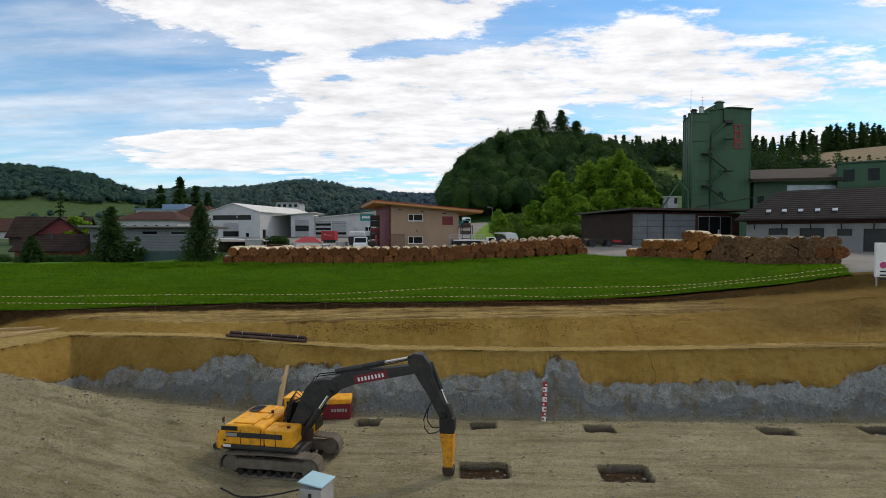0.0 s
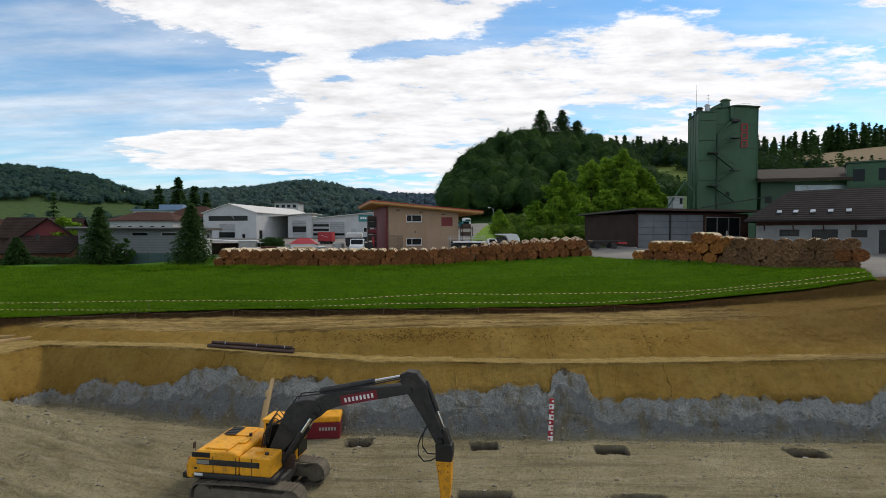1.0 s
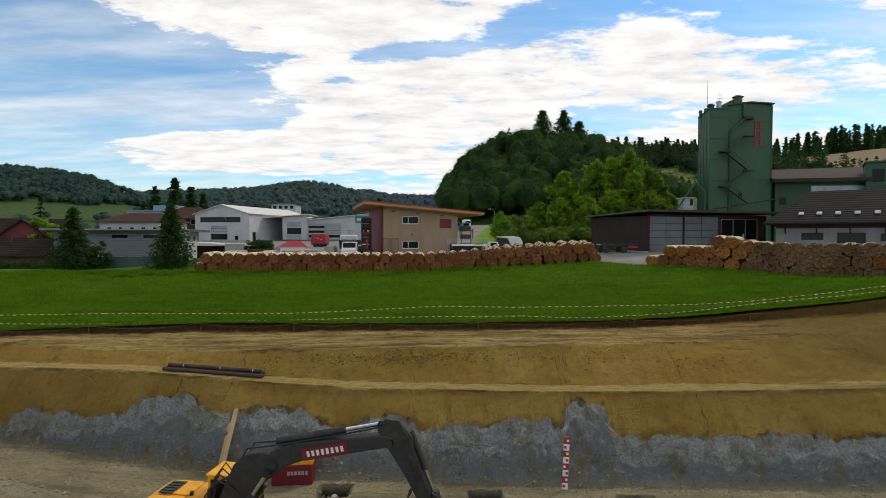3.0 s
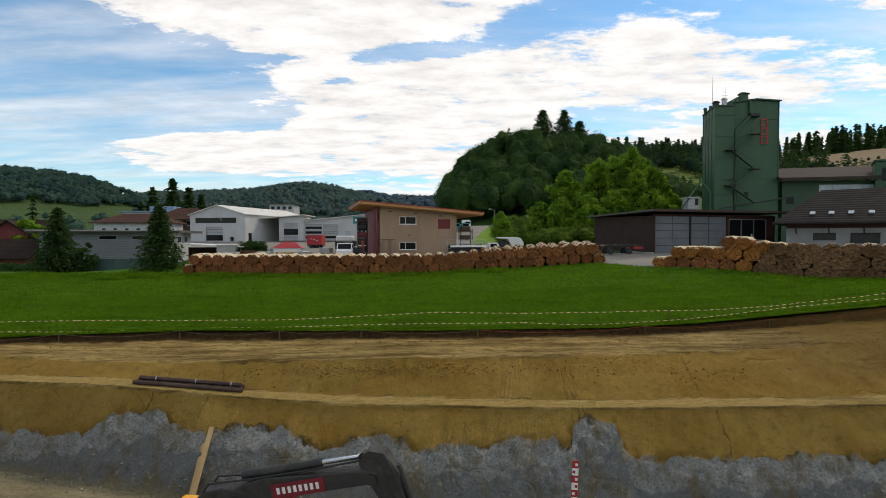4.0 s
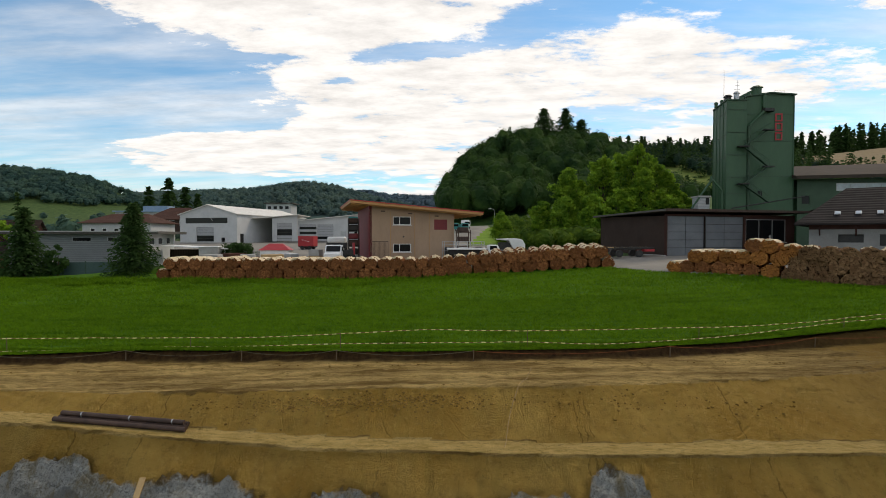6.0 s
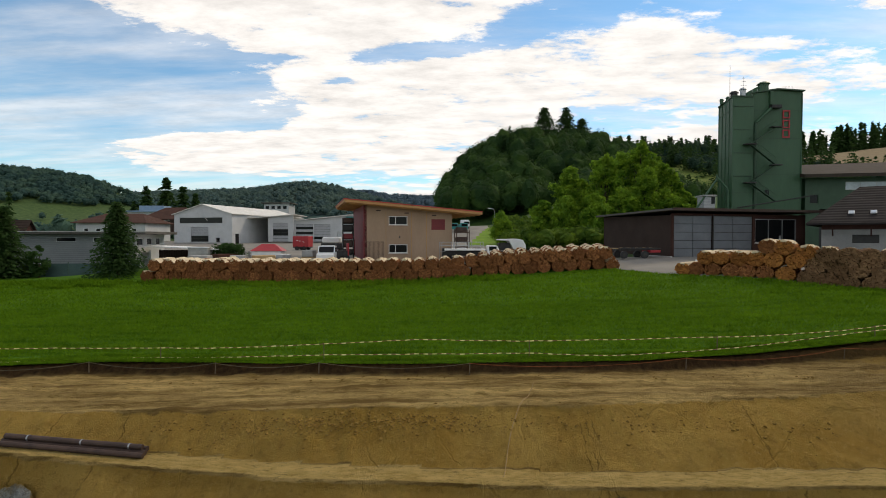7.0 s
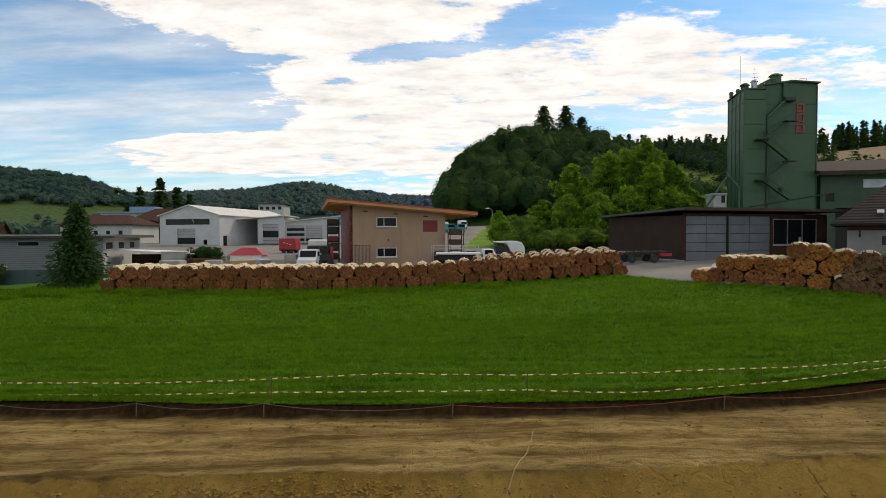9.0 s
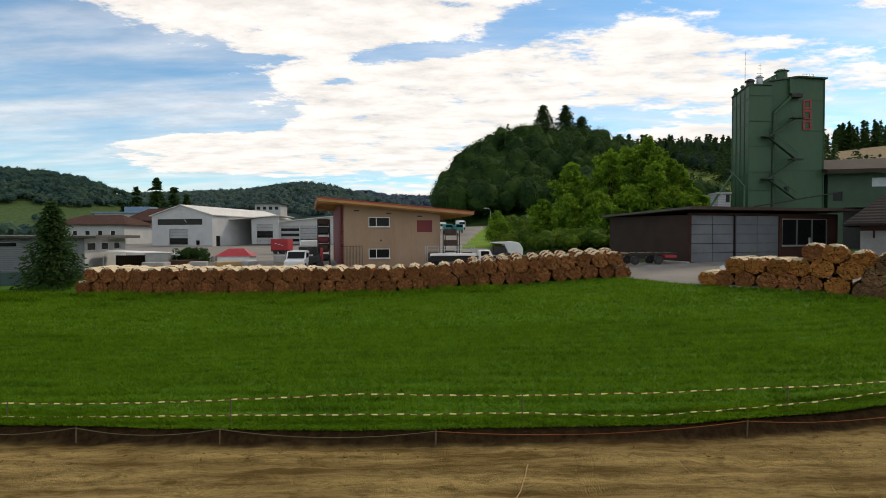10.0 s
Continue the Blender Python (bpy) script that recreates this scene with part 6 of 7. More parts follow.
for x in (45.6, 46.3):
    part("rail_post", rod((x, 95.2, 26.6), (x, 95.2, 27.3), 0.025, None, 5), GALV, silo)
part("beam", rod((42.6, 93.3, 9.7), (53.6, 93.6, 11.5), 0.09, None, 6), MACHINE_GREY, silo, "dark cable tray sloping across the foot")
chute = thing("grain_chute", pose(41.1, 93.1, 3.4), "green bent steel chute at the foot of the silo", "chute")
part("leg", rod((0, 0, 0), (0, 0, 9.0), 0.13, None, 10), SILO_GREEN, chute)
part("arm", rod((0, 0, 8.9), (-1.45, 0.2, 10.7), 0.13, None, 10), SILO_GREEN, chute)
part("head", rod((-1.45, 0.2, 10.4), (-1.55, 0.2, 11.1), 0.2, 0.14, 10), SILO_GREEN, chute)
part("conveyor", rod((-1.45, 0.3, 10.5), (-4.2, 0.6, 6.3), 0.15, None, 8), SILO_GREEN, chute)
kiosk = thing("weigh_house", pose(38.7, 94.6, 3.4), "small pale grey flat-roofed house beside the silo's foot", "house")
part("wall", box((1.7, 2.0, 8.0), (0, 0, 0), 0.03), GREY_SIDING, kiosk)
part("roof", box((2.0, 2.4, 0.2), (0, 0, 8.004), 0.02), CONCRETE, kiosk)
part("window", box((0.5, 0.06, 1.0), (0.5, -1.01, 6.9), 0.0), GLASS, kiosk)

# ---- green works building between silo and barn ----
works = thing("works_building", pose(53.5, 95.2, 3.4, 0, 0, -4), "green works building with a brown roof and window band", "building")
# the front takes a darker green than the other walls, as painted shade
part("wall", wall(30, [(0, 10.8), (30, 10.8)], 0.3, [(0.6, 1.9, 7.0, 8.4), (5.6, 14.2, 9.0, 10.2), (2.0, 8.0, 0.0, 6.2)]), DARK_GREEN, works, "green sheet wall, darkened for its shade")
window(works, 5.6, 14.2, 9.0, 10.2, split=(7.7, 9.9, 12.0), sill=False, material=GALV, glass=SKYLIGHT)
window(works, 0.6, 1.9, 7.0, 8.4, sill=False, material=DARK_GREEN)
part("wall", wall(14, [(0, 10.8), (14, 10.8)], 0.3, m=SIDE(0, 14.3, -90)), SILO_GREEN, works)
part("wall", wall(30, [(0, 10.8), (30, 10.8)], 0.3, m=SIDE(0, 14.3, 0)), SILO_GREEN, works)
# black sheet added behind the opening so that its inside looks unlit
part("inner_wall", box((7, 0.2, 6.8), (5, 3.0, 0), 0.0), BLACK_STEEL, works)
plane_roof([(-1.0, -1.6, 11.2), (31, -1.6, 11.6), (31, 16, 15.3), (-1.0, 16, 14.6)], 0.5, surface("brown_fascia", (0.046, 0.036, 0.029), (0.066, 0.052, 0.042), 0.8, 8.0, 0.85), works, "roof", "brown flat roof edge")
head = thing("conveyor_house", pose(66.6, 93.2, 3.4, 0, 0, -34), "green sheet-steel conveyor house on the works roof", "building")
part("wall", box((8, 6, 13.6), (4, 3, 0), 0.05), SILO_GREEN, head, "green sheet walls")
part("roof", box((8.4, 6.4, 0.3), (4, 3, 13.61), 0.03), DARK_GREEN, head)
for x in (1.6, 4.9):
    part("window", box((1.5, 0.12, 2.0), (x, -0.02, 10.6), 0.02), GLASS, head, "dark window")
for z in (3.0, 6.5, 9.8):
    part("rib", box((8.05, 0.12, 0.12), (4, -0.03, z), 0.0), SILO_GREEN, head)

# ---- long barn with roof windows ----
barn = thing("barn", pose(36.6, 68.2, 2.7, 0, 0, -38), "long white-walled barn with a dark tiled roof and roof windows", "barn")
L, D = 26.0, 12.0
open_w = [(2.4, 4.4, 2.2, 3.0), (5.6, 8.0, 1.9, 3.0), (9.2, 10.6, 2.1, 2.9), (11.6, 14.2, 0.0, 2.9), (16, 18.5, 1.9, 3.0)]
part("wall", wall(L - 1.2, [(0, 3.5), (L - 1.2, 3.5)], 0.35, open_w, m=pose(0.6, 0.8, 0)), SHADED_WALL, barn, "white rendered front wall, darkened for the shade under the eaves")
part("upper_wall", box((L - 1.2, 0.3, 0.95), (L / 2, 1.0, 3.5), 0.0), RED_BROWN, barn, "dark red timber band under the eaves")
# black panels fill the openings in place of the shade inside the barn
for a, b, c, d in open_w:
    part("dark_opening", box((b - a, 0.1, d - c), (0.6 + (a + b) / 2, 1.2, c), 0.0), BLACK_STEEL, barn, "black panel standing for the dark inside of an opening")
part("wall", wall(D - 2.4, [(0, 4.3), (D - 2.4, 4.3)], 0.3, m=SIDE(0.6, D - 1.2, -90)), RED_BROWN, barn, "dark timber end wall")
part("wall", wall(D - 2.4, [(0, 3.9), (D / 2 - 1.2, 7.6), (D - 2.4, 3.9)], 0.3, m=SIDE(L - 0.6, 1.2, 90)), RED_BROWN, barn)
part("wall", wall(L - 1.2, [(0, 3.9), (L - 1.2, 3.9)], 0.3, m=pose(0.6, D - 1.1, 0)), WHITE_WALL, barn)
rise = lambda y: 4.2 + y * 0.62
plane_roof([(-0.6, -0.1, rise(-0.1)), (L + 0.6, -0.1, rise(-0.1)), (L + 0.6, D / 2, rise(D / 2)), (3.4, D / 2, rise(D / 2))], 0.2, BARN_TILE, barn, "roof", "dark brown tiled roof slope")
plane_roof([(-0.6, D + 0.1, rise(-0.1)), (-0.6, -0.1, rise(-0.1)), (3.4, D / 2, rise(D / 2))], 0.2, BARN_TILE, barn, "roof", "hipped end of the roof")
plane_roof([(L + 0.6, D + 0.1, rise(-0.1)), (-0.6, D + 0.1, rise(-0.1)), (3.4, D / 2, rise(D / 2)), (L + 0.6, D / 2, rise(D / 2))], 0.2, BARN_TILE, barn, "roof")
tilt = math.degrees(math.atan(0.62))
for k in range(5):
    m = pose(2.9 + 1.66 * k, 1.45, rise(1.45) + 0.02, tilt, 0, 0)
    w = part("roof_window", box((0.50, 0.62, 0.10), (0, 0, 0), 0.02, None, m), GALV, barn, "small roof window")
    part("pane", box((0.38, 0.48, 0.02), (0, 0, 0.102), 0.0, None, m), SKYLIGHT, w, "pane painted pale for the sky's reflection")
for k in range(9):
    part("brace", rod((1.5 + 2.9 * k, 0.86, 2.9), (1.5 + 2.9 * k, 0.05, 3.75), 0.07, None, 6), RED_BROWN, barn)


# ---- vehicles and gear in the yard ----
def wheel(parent, x, y, r=0.38, w=0.24):
    t = part("wheel", rod((x, y - w / 2, r), (x, y + w / 2, r), r, None, 16), RUBBER, parent, "black rubber tyre")
    part("rim", rod((x, y - w / 2 - 0.012, r), (x, y + w / 2 + 0.012, r), r * 0.5, None, 12), MACHINE_GREY, t)
    return t


def van(name, m, l, w, h, material, label, category, nose=0.9):
    top = thing(name, m, label, category)
    part("body", prism([(-l / 2, 0.35), (l / 2, 0.35), (l / 2, h * 0.52), (l / 2 - nose, h * 0.60), (l / 2 - nose - 0.55, h), (-l / 2 + 0.15, h), (-l / 2, h * 0.9)], w, None, 0.06), material, top)
    part("windscreen", prism([(l / 2 - nose + 0.03, h * 0.62), (l / 2 - nose - 0.48, h * 0.96), (l / 2 - nose - 0.53, h * 0.96), (l / 2 - nose - 0.02, h * 0.62)], w * 0.86), GLASS, top)
    for s in (-1, 1):
        part("side_window", box((l * 0.28, 0.02, h * 0.26), (l / 2 - nose - l * 0.24, s * (w / 2 + 0.004), h * 0.64), 0.0), GLASS, top)
        part("headlight", box((0.05, 0.3, 0.16), (l / 2 + 0.005, s * (w / 2 - 0.28), h * 0.38), 0.01), WHITE_PAINT, top)
        for x in (-l * 0.3, l * 0.32):
            wheel(top, x, s * (w / 2 - 0.08), 0.34)
    return top


def on_yard(x, y, lift=0.03):
    return float(land(x, y)) + lift


van("pickup", pose(-12.0, 71.3, on_yard(-12.0, 71.3), 0, 0, -84), 4.2, 1.75, 1.75, WHITE_PAINT, "small white pickup parked behind the log stack", "pickup")
caravan = thing("covered_trailer", pose(8.5, 82, on_yard(8.5, 82), 0, 0, 6), "white hooded trailer with an open dark side near the road fence", "trailer")
part("hood", prism([(-1.75, 2.25), (-1.75, 2.12), (-0.4, 2.0), (0.1, 1.0), (1.7, 0.75), (1.75, 1.5), (1.35, 2.15), (0.6, 2.3)], 1.7, None, 0.05), WHITE_PAINT, caravan, "white hood raised at one end")
part("body", box((3.3, 1.6, 0.45), (0, 0, 0.42), 0.04), MACHINE_GREY, caravan)
# no real cargo: a dark box makes the hood's open side look shaded
part("load", box((1.5, 1.3, 0.9), (-0.85, 0, 0.872), 0.08), MACHINE_GREY, caravan, "dark box standing for the shaded inside of the hood")
for x in (-0.3, 0.6):
    for y in (-0.85, 0.85):
        wheel(caravan, x, y, 0.3)
tent = thing("pavilion_tent", pose(-21.4, 80, on_yard(-21.4, 80), 0, 0, 6), "red tent roof over low white side walls in the yard", "tent")
part("side_wall", box((3.5, 2.5, 0.95), (0, 0, 0), 0.04), WHITE_PAINT, tent, "white side walls")
bm = bmesh.new()
low = [bm.verts.new(p) for p in ((-1.95, -1.4, 0.85), (1.95, -1.4, 0.85), (1.95, 1.4, 0.85), (-1.95, 1.4, 0.85))]
high = [bm.verts.new(p) for p in ((-0.8, -0.25, 1.68), (0.8, -0.25, 1.68), (0.8, 0.25, 1.68), (-0.8, 0.25, 1.68))]
for a in range(4):
    bm.faces.new((low[a], low[(a + 1) % 4], high[(a + 1) % 4], high[a]))
bm.faces.new(high)
bm.faces.new(low[::-1])
bmesh.ops.recalc_face_normals(bm, faces=bm.faces)
part("roof", bm, SIGNAL_RED, tent, "red fabric roof")
for k in range(7):
    rail = thing("barrier", pose(-26.5 + 0.62 * k, 82.5 - 0.3 * k, on_yard(-26.5 + 0.62 * k, 82), 0, 0, -20), "small pale barrier frame standing in the yard", "barrier", "barriers in the yard")
    part("frame", box((0.55, 0.04, 0.06), (0, 0, 0.62), 0.0, box((0.55, 0.04, 0.06), (0, 0, 0.3), 0.0)), FRAME_WHITE, rail)
    part("leg", box((0.05, 0.3, 0.7), (-0.25, 0, 0), 0.0), GALV, rail)
    part("leg", box((0.05, 0.3, 0.7), (0.25, 0, 0), 0.0), GALV, rail)
for k, (x, y, w, d, h, mat, words) in enumerate(((-27.0, 74, 2.2, 1.4, 0.5, CONCRETE, "grey tarpaulin-covered pile in the yard"), (-22.5, 73.5, 1.6, 1.2, 0.55, CONCRETE, "grey concrete block in the yard"), (-20.2, 75, 2.4, 1.2, 0.45, PLANK, "pale stack of planks in the yard"),
                                                 (-17.6, 74, 1.2, 1.2, 0.6, GALV, "galvanised pallet box in the yard"), (-25.6, 77, 3.0, 1.3, 0.5, RED_TILE, "stack of brown boards in the yard"), (-16.4, 80, 1.4, 1.4, 0.8, CONCRETE, "pale block beside the trailers"))):
    c = thing("yard_goods", pose(x, y, on_yard(x, y), 0, 0, 17 * k), words, "goods", "goods in the yard")
    part("load", box((w, d, h), (0, 0, 0.121), 0.06), mat, c)
    part("pallet", box((w + 0.1, d + 0.1, 0.12), (0, 0, 0), 0.01), PLANK, c)
skip = thing("box_trailer", pose(-23.0, 100, on_yard(-23, 100), 0, 0, -6), "red box trailer with pale marks in the yard", "trailer")
part("box", box((2.6, 2.0, 1.7), (0, 0, 0.55), 0.05), SIGNAL_RED, skip)
part("frame", box((2.7, 1.6, 0.14), (0, 0, 0.4), 0.02), BLACK_STEEL, skip)
for x in (-0.6, 0.6):
    for y in (-0.9, 0.9):
        wheel(skip, x, y, 0.32)
for k in range(3):
    part("bar", box((0.30, 0.02, 0.07), (-0.5 + 0.5 * k, -1.012, 1.55 - 0.12 * k), 0.0), WHITE_PAINT, skip)
tank = thing("tarp_trailer", pose(-15.9, 90, on_yard(-15.9, 90), 0, 0, 4), "white covered trailer on black wheels", "trailer")
part("cover", box((2.6, 1.6, 0.9), (0, 0, 1.45), 0.18), WHITE_PAINT, tank)
part("frame", box((2.9, 1.3, 0.7), (0, 0, 0.75), 0.02), BLACK_STEEL, tank)
for x in (-0.9, 0.9):
    for y in (-0.8, 0.8):
        wheel(tank, x, y, 0.48)
digger = thing("loader", pose(-11.0, 72.6, on_yard(-11, 72.6), 0, 0, 30), "small red loader beside the wooden house", "loader")
part("body", box((1.5, 1.0, 0.7), (0, 0, 0.5), 0.1), MACHINE_GREY, digger)
part("mast", box((0.16, 0.5, 1.7), (0.9, 0, 0.3), 0.03), SIGNAL_RED, digger)
part("seat", box((0.5, 0.5, 0.6), (-0.2, 0, 1.4), 0.06), RUBBER, digger)
for x in (-0.55, 0.55):
    for y in (-0.6, 0.6):
        wheel(digger, x, y, 0.36)
truck = thing("flatbed_truck", pose(3.6, 70.6, on_yard(3.6, 70.6) - 0.05, 0, 0, 1), "white flatbed truck parked beside the wooden house", "truck")
part("bed", box((4.2, 2.1, 0.16), (-1.1, 0, 1.35), 0.02), WHITE_PAINT, truck, "pale flat loading bed")
part("chassis", box((5.6, 0.9, 0.5), (-0.3, 0, 0.82), 0.02), BLACK_STEEL, truck)
part("cab", prism([(1.2, 0.7), (2.5, 0.7), (2.5, 1.25), (2.2, 1.85), (1.2, 1.85)], 1.95, None, 0.06), WHITE_PAINT, truck, "white cab")
part("windscreen", prism([(2.5, 1.28), (2.24, 1.80), (2.19, 1.80), (2.45, 1.28)], 1.7), GLASS, truck)
for s in (-1, 1):
    part("side_window", box((0.75, 0.02, 0.42), (1.75, s * 0.982, 1.35), 0.0), GLASS, truck)
for x in (-2.0, 1.9):
    for y in (-0.9, 0.9):
        wheel(truck, x, y, 0.42)
for k, (x, y) in enumerate(((0.6, 72.4), (2.2, 72.8), (3.8, 73.2))):
    c = thing("wire_crate", pose(x, y, on_yard(x, y), 0, 0, 16), "galvanised wire crate with machine parts by the house", "crate", "wire crates by the house")
    for px in (-0.65, 0.65):
        for py in (-0.45, 0.45):
            part("post", box((0.06, 0.06, 2.15), (px, py, 0), 0.0), GALV, c)
    for z in (0.25, 1.1, 1.75, 2.1):
        part("rail", box((1.36, 0.04, 0.05), (0, -0.45, z), 0.0), GALV, c)
        part("rail", box((1.36, 0.04, 0.05), (0, 0.45, z), 0.0), GALV, c)
    part("base", box((1.3, 0.9, 0.12), (0, 0, 0.12), 0.02), RUST_PIPE, c)
    part("goods", box((1.0, 0.7, 1.3), (0.05, 0, 0.24), 0.12), (MACHINE_GREY, GALV, BLACK_STEEL)[k], c)
racks = thing("pallet_rack", pose(2.3, 76.4, on_yard(2.3, 76.4), 0, 0, 16), "rusty steel pallet rack behind the house corner", "rack")
for x in (-0.75, 0.75):
    for y in (-0.4, 0.4):
        part("post", box((0.09, 0.09, 3.4), (x, y, 0), 0.0), RUST_PIPE, racks)
for z in (0.9, 2.0, 3.1):
    part("shelf", box((1.6, 0.9, 0.1), (0, 0, z), 0.01), RUST_PIPE, racks)
    part("load", box((1.2, 0.7, 0.55), (-0.1, 0, z + 0.101), 0.05), BROWN_BOARD if z < 2.5 else RUST_PIPE, racks)
fence = thing("pipe_fence", pose(9.0, 76.0, on_yard(9, 76), 0, 0, 6), "low galvanised pipe fence along the road", "fence")
for k in range(8):
    part("post", rod((-4 + 1.3 * k, 0, -0.1), (-4 + 1.3 * k, 0, 1.1), 0.035, None, 6), GALV, fence)
for z in (0.55, 1.05):
    part("rail", rod((-4, 0, z), (5.1, 0, z), 0.03, None, 6), GALV, fence)
for k, (x, y, c, s) in enumerate(((1.0, 147, TEAL, 1.0), (3.4, 144, TEAL, 0.8), (-0.5, 155, WHITE_PAINT, 1.2), (4.2, 156, WHITE_PAINT, 1.2))):
    t = thing("lorry", pose(x, y, on_yard(x, y, 0.06), 0, 0, -80) @ Matrix.Scale(0.72, 4), ("teal tipper lorry parked up the road" if c is TEAL else "white box lorry parked up the road"), "lorry", "lorries up the road")
    part("cab", box((1.8, 2.3, 2.1), (2.6, 0, 0.8), 0.12), c, t)
    part("box", box((4.0, 2.4, 1.9 * s), (-0.6, 0, 1.0), 0.05), c, t)
    part("windscreen", box((0.03, 2.0, 0.8), (3.51, 0, 1.8), 0.0), GLASS, t)
    for wx in (-1.6, 2.4):
        for wy in (-1.0, 1.0):
            wheel(t, wx, wy, 0.5)
lamp_post = thing("street_lamp", pose(9.7, 125, on_yard(9.7, 125, -0.1)), "grey street lamp with a bent arm beside the road", "street lamp")
part("pole", rod((0, 0, 0), (0, 0, 5.9), 0.08, 0.05, 8), GALV, lamp_post)
part("arm", tube([(0, 0, 5.9), (-0.1, 0, 6.2), (-0.4, 0, 6.4), (-0.8, 0, 6.45)], 0.045), GALV, lamp_post)
part("head", box((0.6, 0.25, 0.14), (-1.0, 0, 6.38), 0.04), WHITE_PAINT, lamp_post, "white lamp head")
trailer = thing("drawbar_trailer", pose(19.35, 68.4, on_yard(19.35, 68.4), 0, 0, 8) @ Matrix.Scale(0.80, 4), "empty flat drawbar trailer with stakes before the shed", "trailer")
part("frame", box((5.4, 0.9, 0.2), (0, 0, 0.95), 0.02), MACHINE_GREY, trailer)
for x in np.linspace(-2.5, 2.5, 6):
    part("cross_beam", box((0.12, 2.2, 0.12), (x, 0, 1.155), 0.01), PLANK, trailer)
for s in (-1, 1):
    part("side_beam", box((5.4, 0.1, 0.14), (0, s * 1.1, 1.155), 0.01), BLACK_STEEL, trailer)
part("tail_board", box((1.3, 2.2, 0.3), (2.1, 0, 0.72), 0.02), SIGNAL_RED, trailer, "red tail board")
for x in (-1.9, 0.75):
    for y in (-0.95, 0.95):
        wheel(trailer, x, y, 0.46, 0.28)
drum = thing("plastic_can", pose(22.6, 62.0, on_yard(22.6, 62)), "small pale plastic can standing by the log stack", "can")
part("body", rod((0, 0, 0), (0, 0, 0.5), 0.25, 0.2, 12), WHITE_PAINT, drum)
part("cap", rod((0, 0, 0.5), (0, 0, 0.62), 0.09, None, 10), ICE_BLUE, drum)
board = thing("sign_board", pose(29.5, 36.6, 1.5, 0, 0, -12), "white company board on steel posts at the gate", "sign board")
for x in (-0.8, 0.8):
    part("post", box((0.09, 0.09, 2.7), (x, 0.06, 0), 0.0), GALV, board)
panel = part("panel", box((1.9, 0.22, 2.3), (0, -0.02, 0.62), 0.03), WHITE_PAINT, board, "white panel")
part("mark", rod((-0.5, -0.13, 1.42), (-0.5, -0.15, 1.42), 0.22, None, 16), surface("pink_mark", (0.5, 0.04, 0.16), (0.56, 0.06, 0.2), 2.0, 20.0, 0.5), panel, "pink round mark")
for k in range(3):
    part("bar", box((1.2, 0.012, 0.1), (-0.1, -0.138, 0.95 - 0.25 * k), 0.0), MACHINE_GREY, panel)

# ---- tape and rope along the field ----
tape_posts = [-44.0, -38.0, -32.0, -26.0, -20.0, -11.4, -4.05, 4.55, 12.6, 20.0, 25.5, 28.6]
field_fence = thing("barrier_tape", Matrix(), "pale yellow striped barrier tape on thin stakes along the meadow", "barrier tape")


def edge_spot(x, off, h):
    return Vector((x, float(field_edge(x)) + off, float(land(x, float(field_edge(x)) + off)) + h))


UPPER_Z = (0.5, 0.56, 0.66, 0.60, 0.68, 1.00, 1.26, 1.18, 1.25, 1.27, 1.25, 1.44, 2.00, 2.80, 2.9)
LOWER_Z = (0.1, 0.10, 0.02, 0.14, 0.28, 0.54, 0.65, 0.70, 0.58, 0.66, 0.88, 1.30, 1.74, 2.45, 2.5)


def tape_z(x, upper):
    return float(along_edge(x, UPPER_Z if upper else LOWER_Z, 0.8))


for x in tape_posts:
    p = edge_spot(x, 0.32, 0.0)
    part("stake", rod(p, Vector((p.x, p.y, tape_z(x, True) + 0.05)), 0.018, None, 6), POST_WOOD, field_fence, "thin wooden stake")
for upper in (True, False):
    for a, b in zip(tape_posts, tape_posts[1:]):
        n = int((b - a) / 0.19)
        flips = []
        for k in range(n + 1):
            f = k / n
            p = edge_spot(a + (b - a) * f, 0.32, 0.0)
            flips.append(Vector((p.x, p.y + 0.03 * math.sin(k), tape_z(p.x, upper) - 0.05 * f * (1 - f) + 0.03 * float(rough2(p.x * 0.3, 3 + upper)))))
        bm = bmesh.new()
        tops, feet = [], []
        for k, p in enumerate(flips):
            up = Vector((0, 0.012 * math.sin(k * 1.7), 0.019))
            tops.append(bm.verts.new(p + up))
            feet.append(bm.verts.new(p - up))
        for k in range(n):
            bm.faces.new((feet[k], feet[k + 1], tops[k + 1], tops[k])).material_index = k % 2
        part("tape", bm, (TAPE_PALE, TAPE_DARK), field_fence, "striped plastic tape")
cord_posts = [-26.5, -20.5, -14.2, -8.6, -4.1, 2.05, 10.9, 18.0, 24.5]
cord = thing("rope_line", Matrix(), "sagging rope on short wooden posts along the dark bank", "rope fence")


def bank_spot(x, h):
    y = float(field_edge(x)) - 0.36
    z = float(pit(np.array([[x]]), np.array([[y]]))[0][0, 0])
    return Vector((x, y, z + h))


for x in cord_posts:
    p = bank_spot(x, -0.1)
    part("post", rod(p, p + Vector((0.02, 0, 0.58)), 0.026, 0.022, 6), POST_WOOD, cord)
for a, b in zip(cord_posts, cord_posts[1:]):
    p, q = bank_spot(a, 0.45), bank_spot(b, 0.45)
    pts = [p.lerp(q, f) - Vector((0, 0.02, 0.20 * 4 * f * (1 - f) * (0.4 + 0.8 * abs(math.sin(a))))) for f in np.linspace(0, 1, 14)]
    part("rope", tube(pts, 0.011, 5), ROPE if a < 1 else ROPE_RED, cord, "grey rope" if a < 1 else "orange-red rope")
long_rope = thing("loose_rope", Matrix(), "thin pale rope lying down the loam slope", "rope")
pts = []
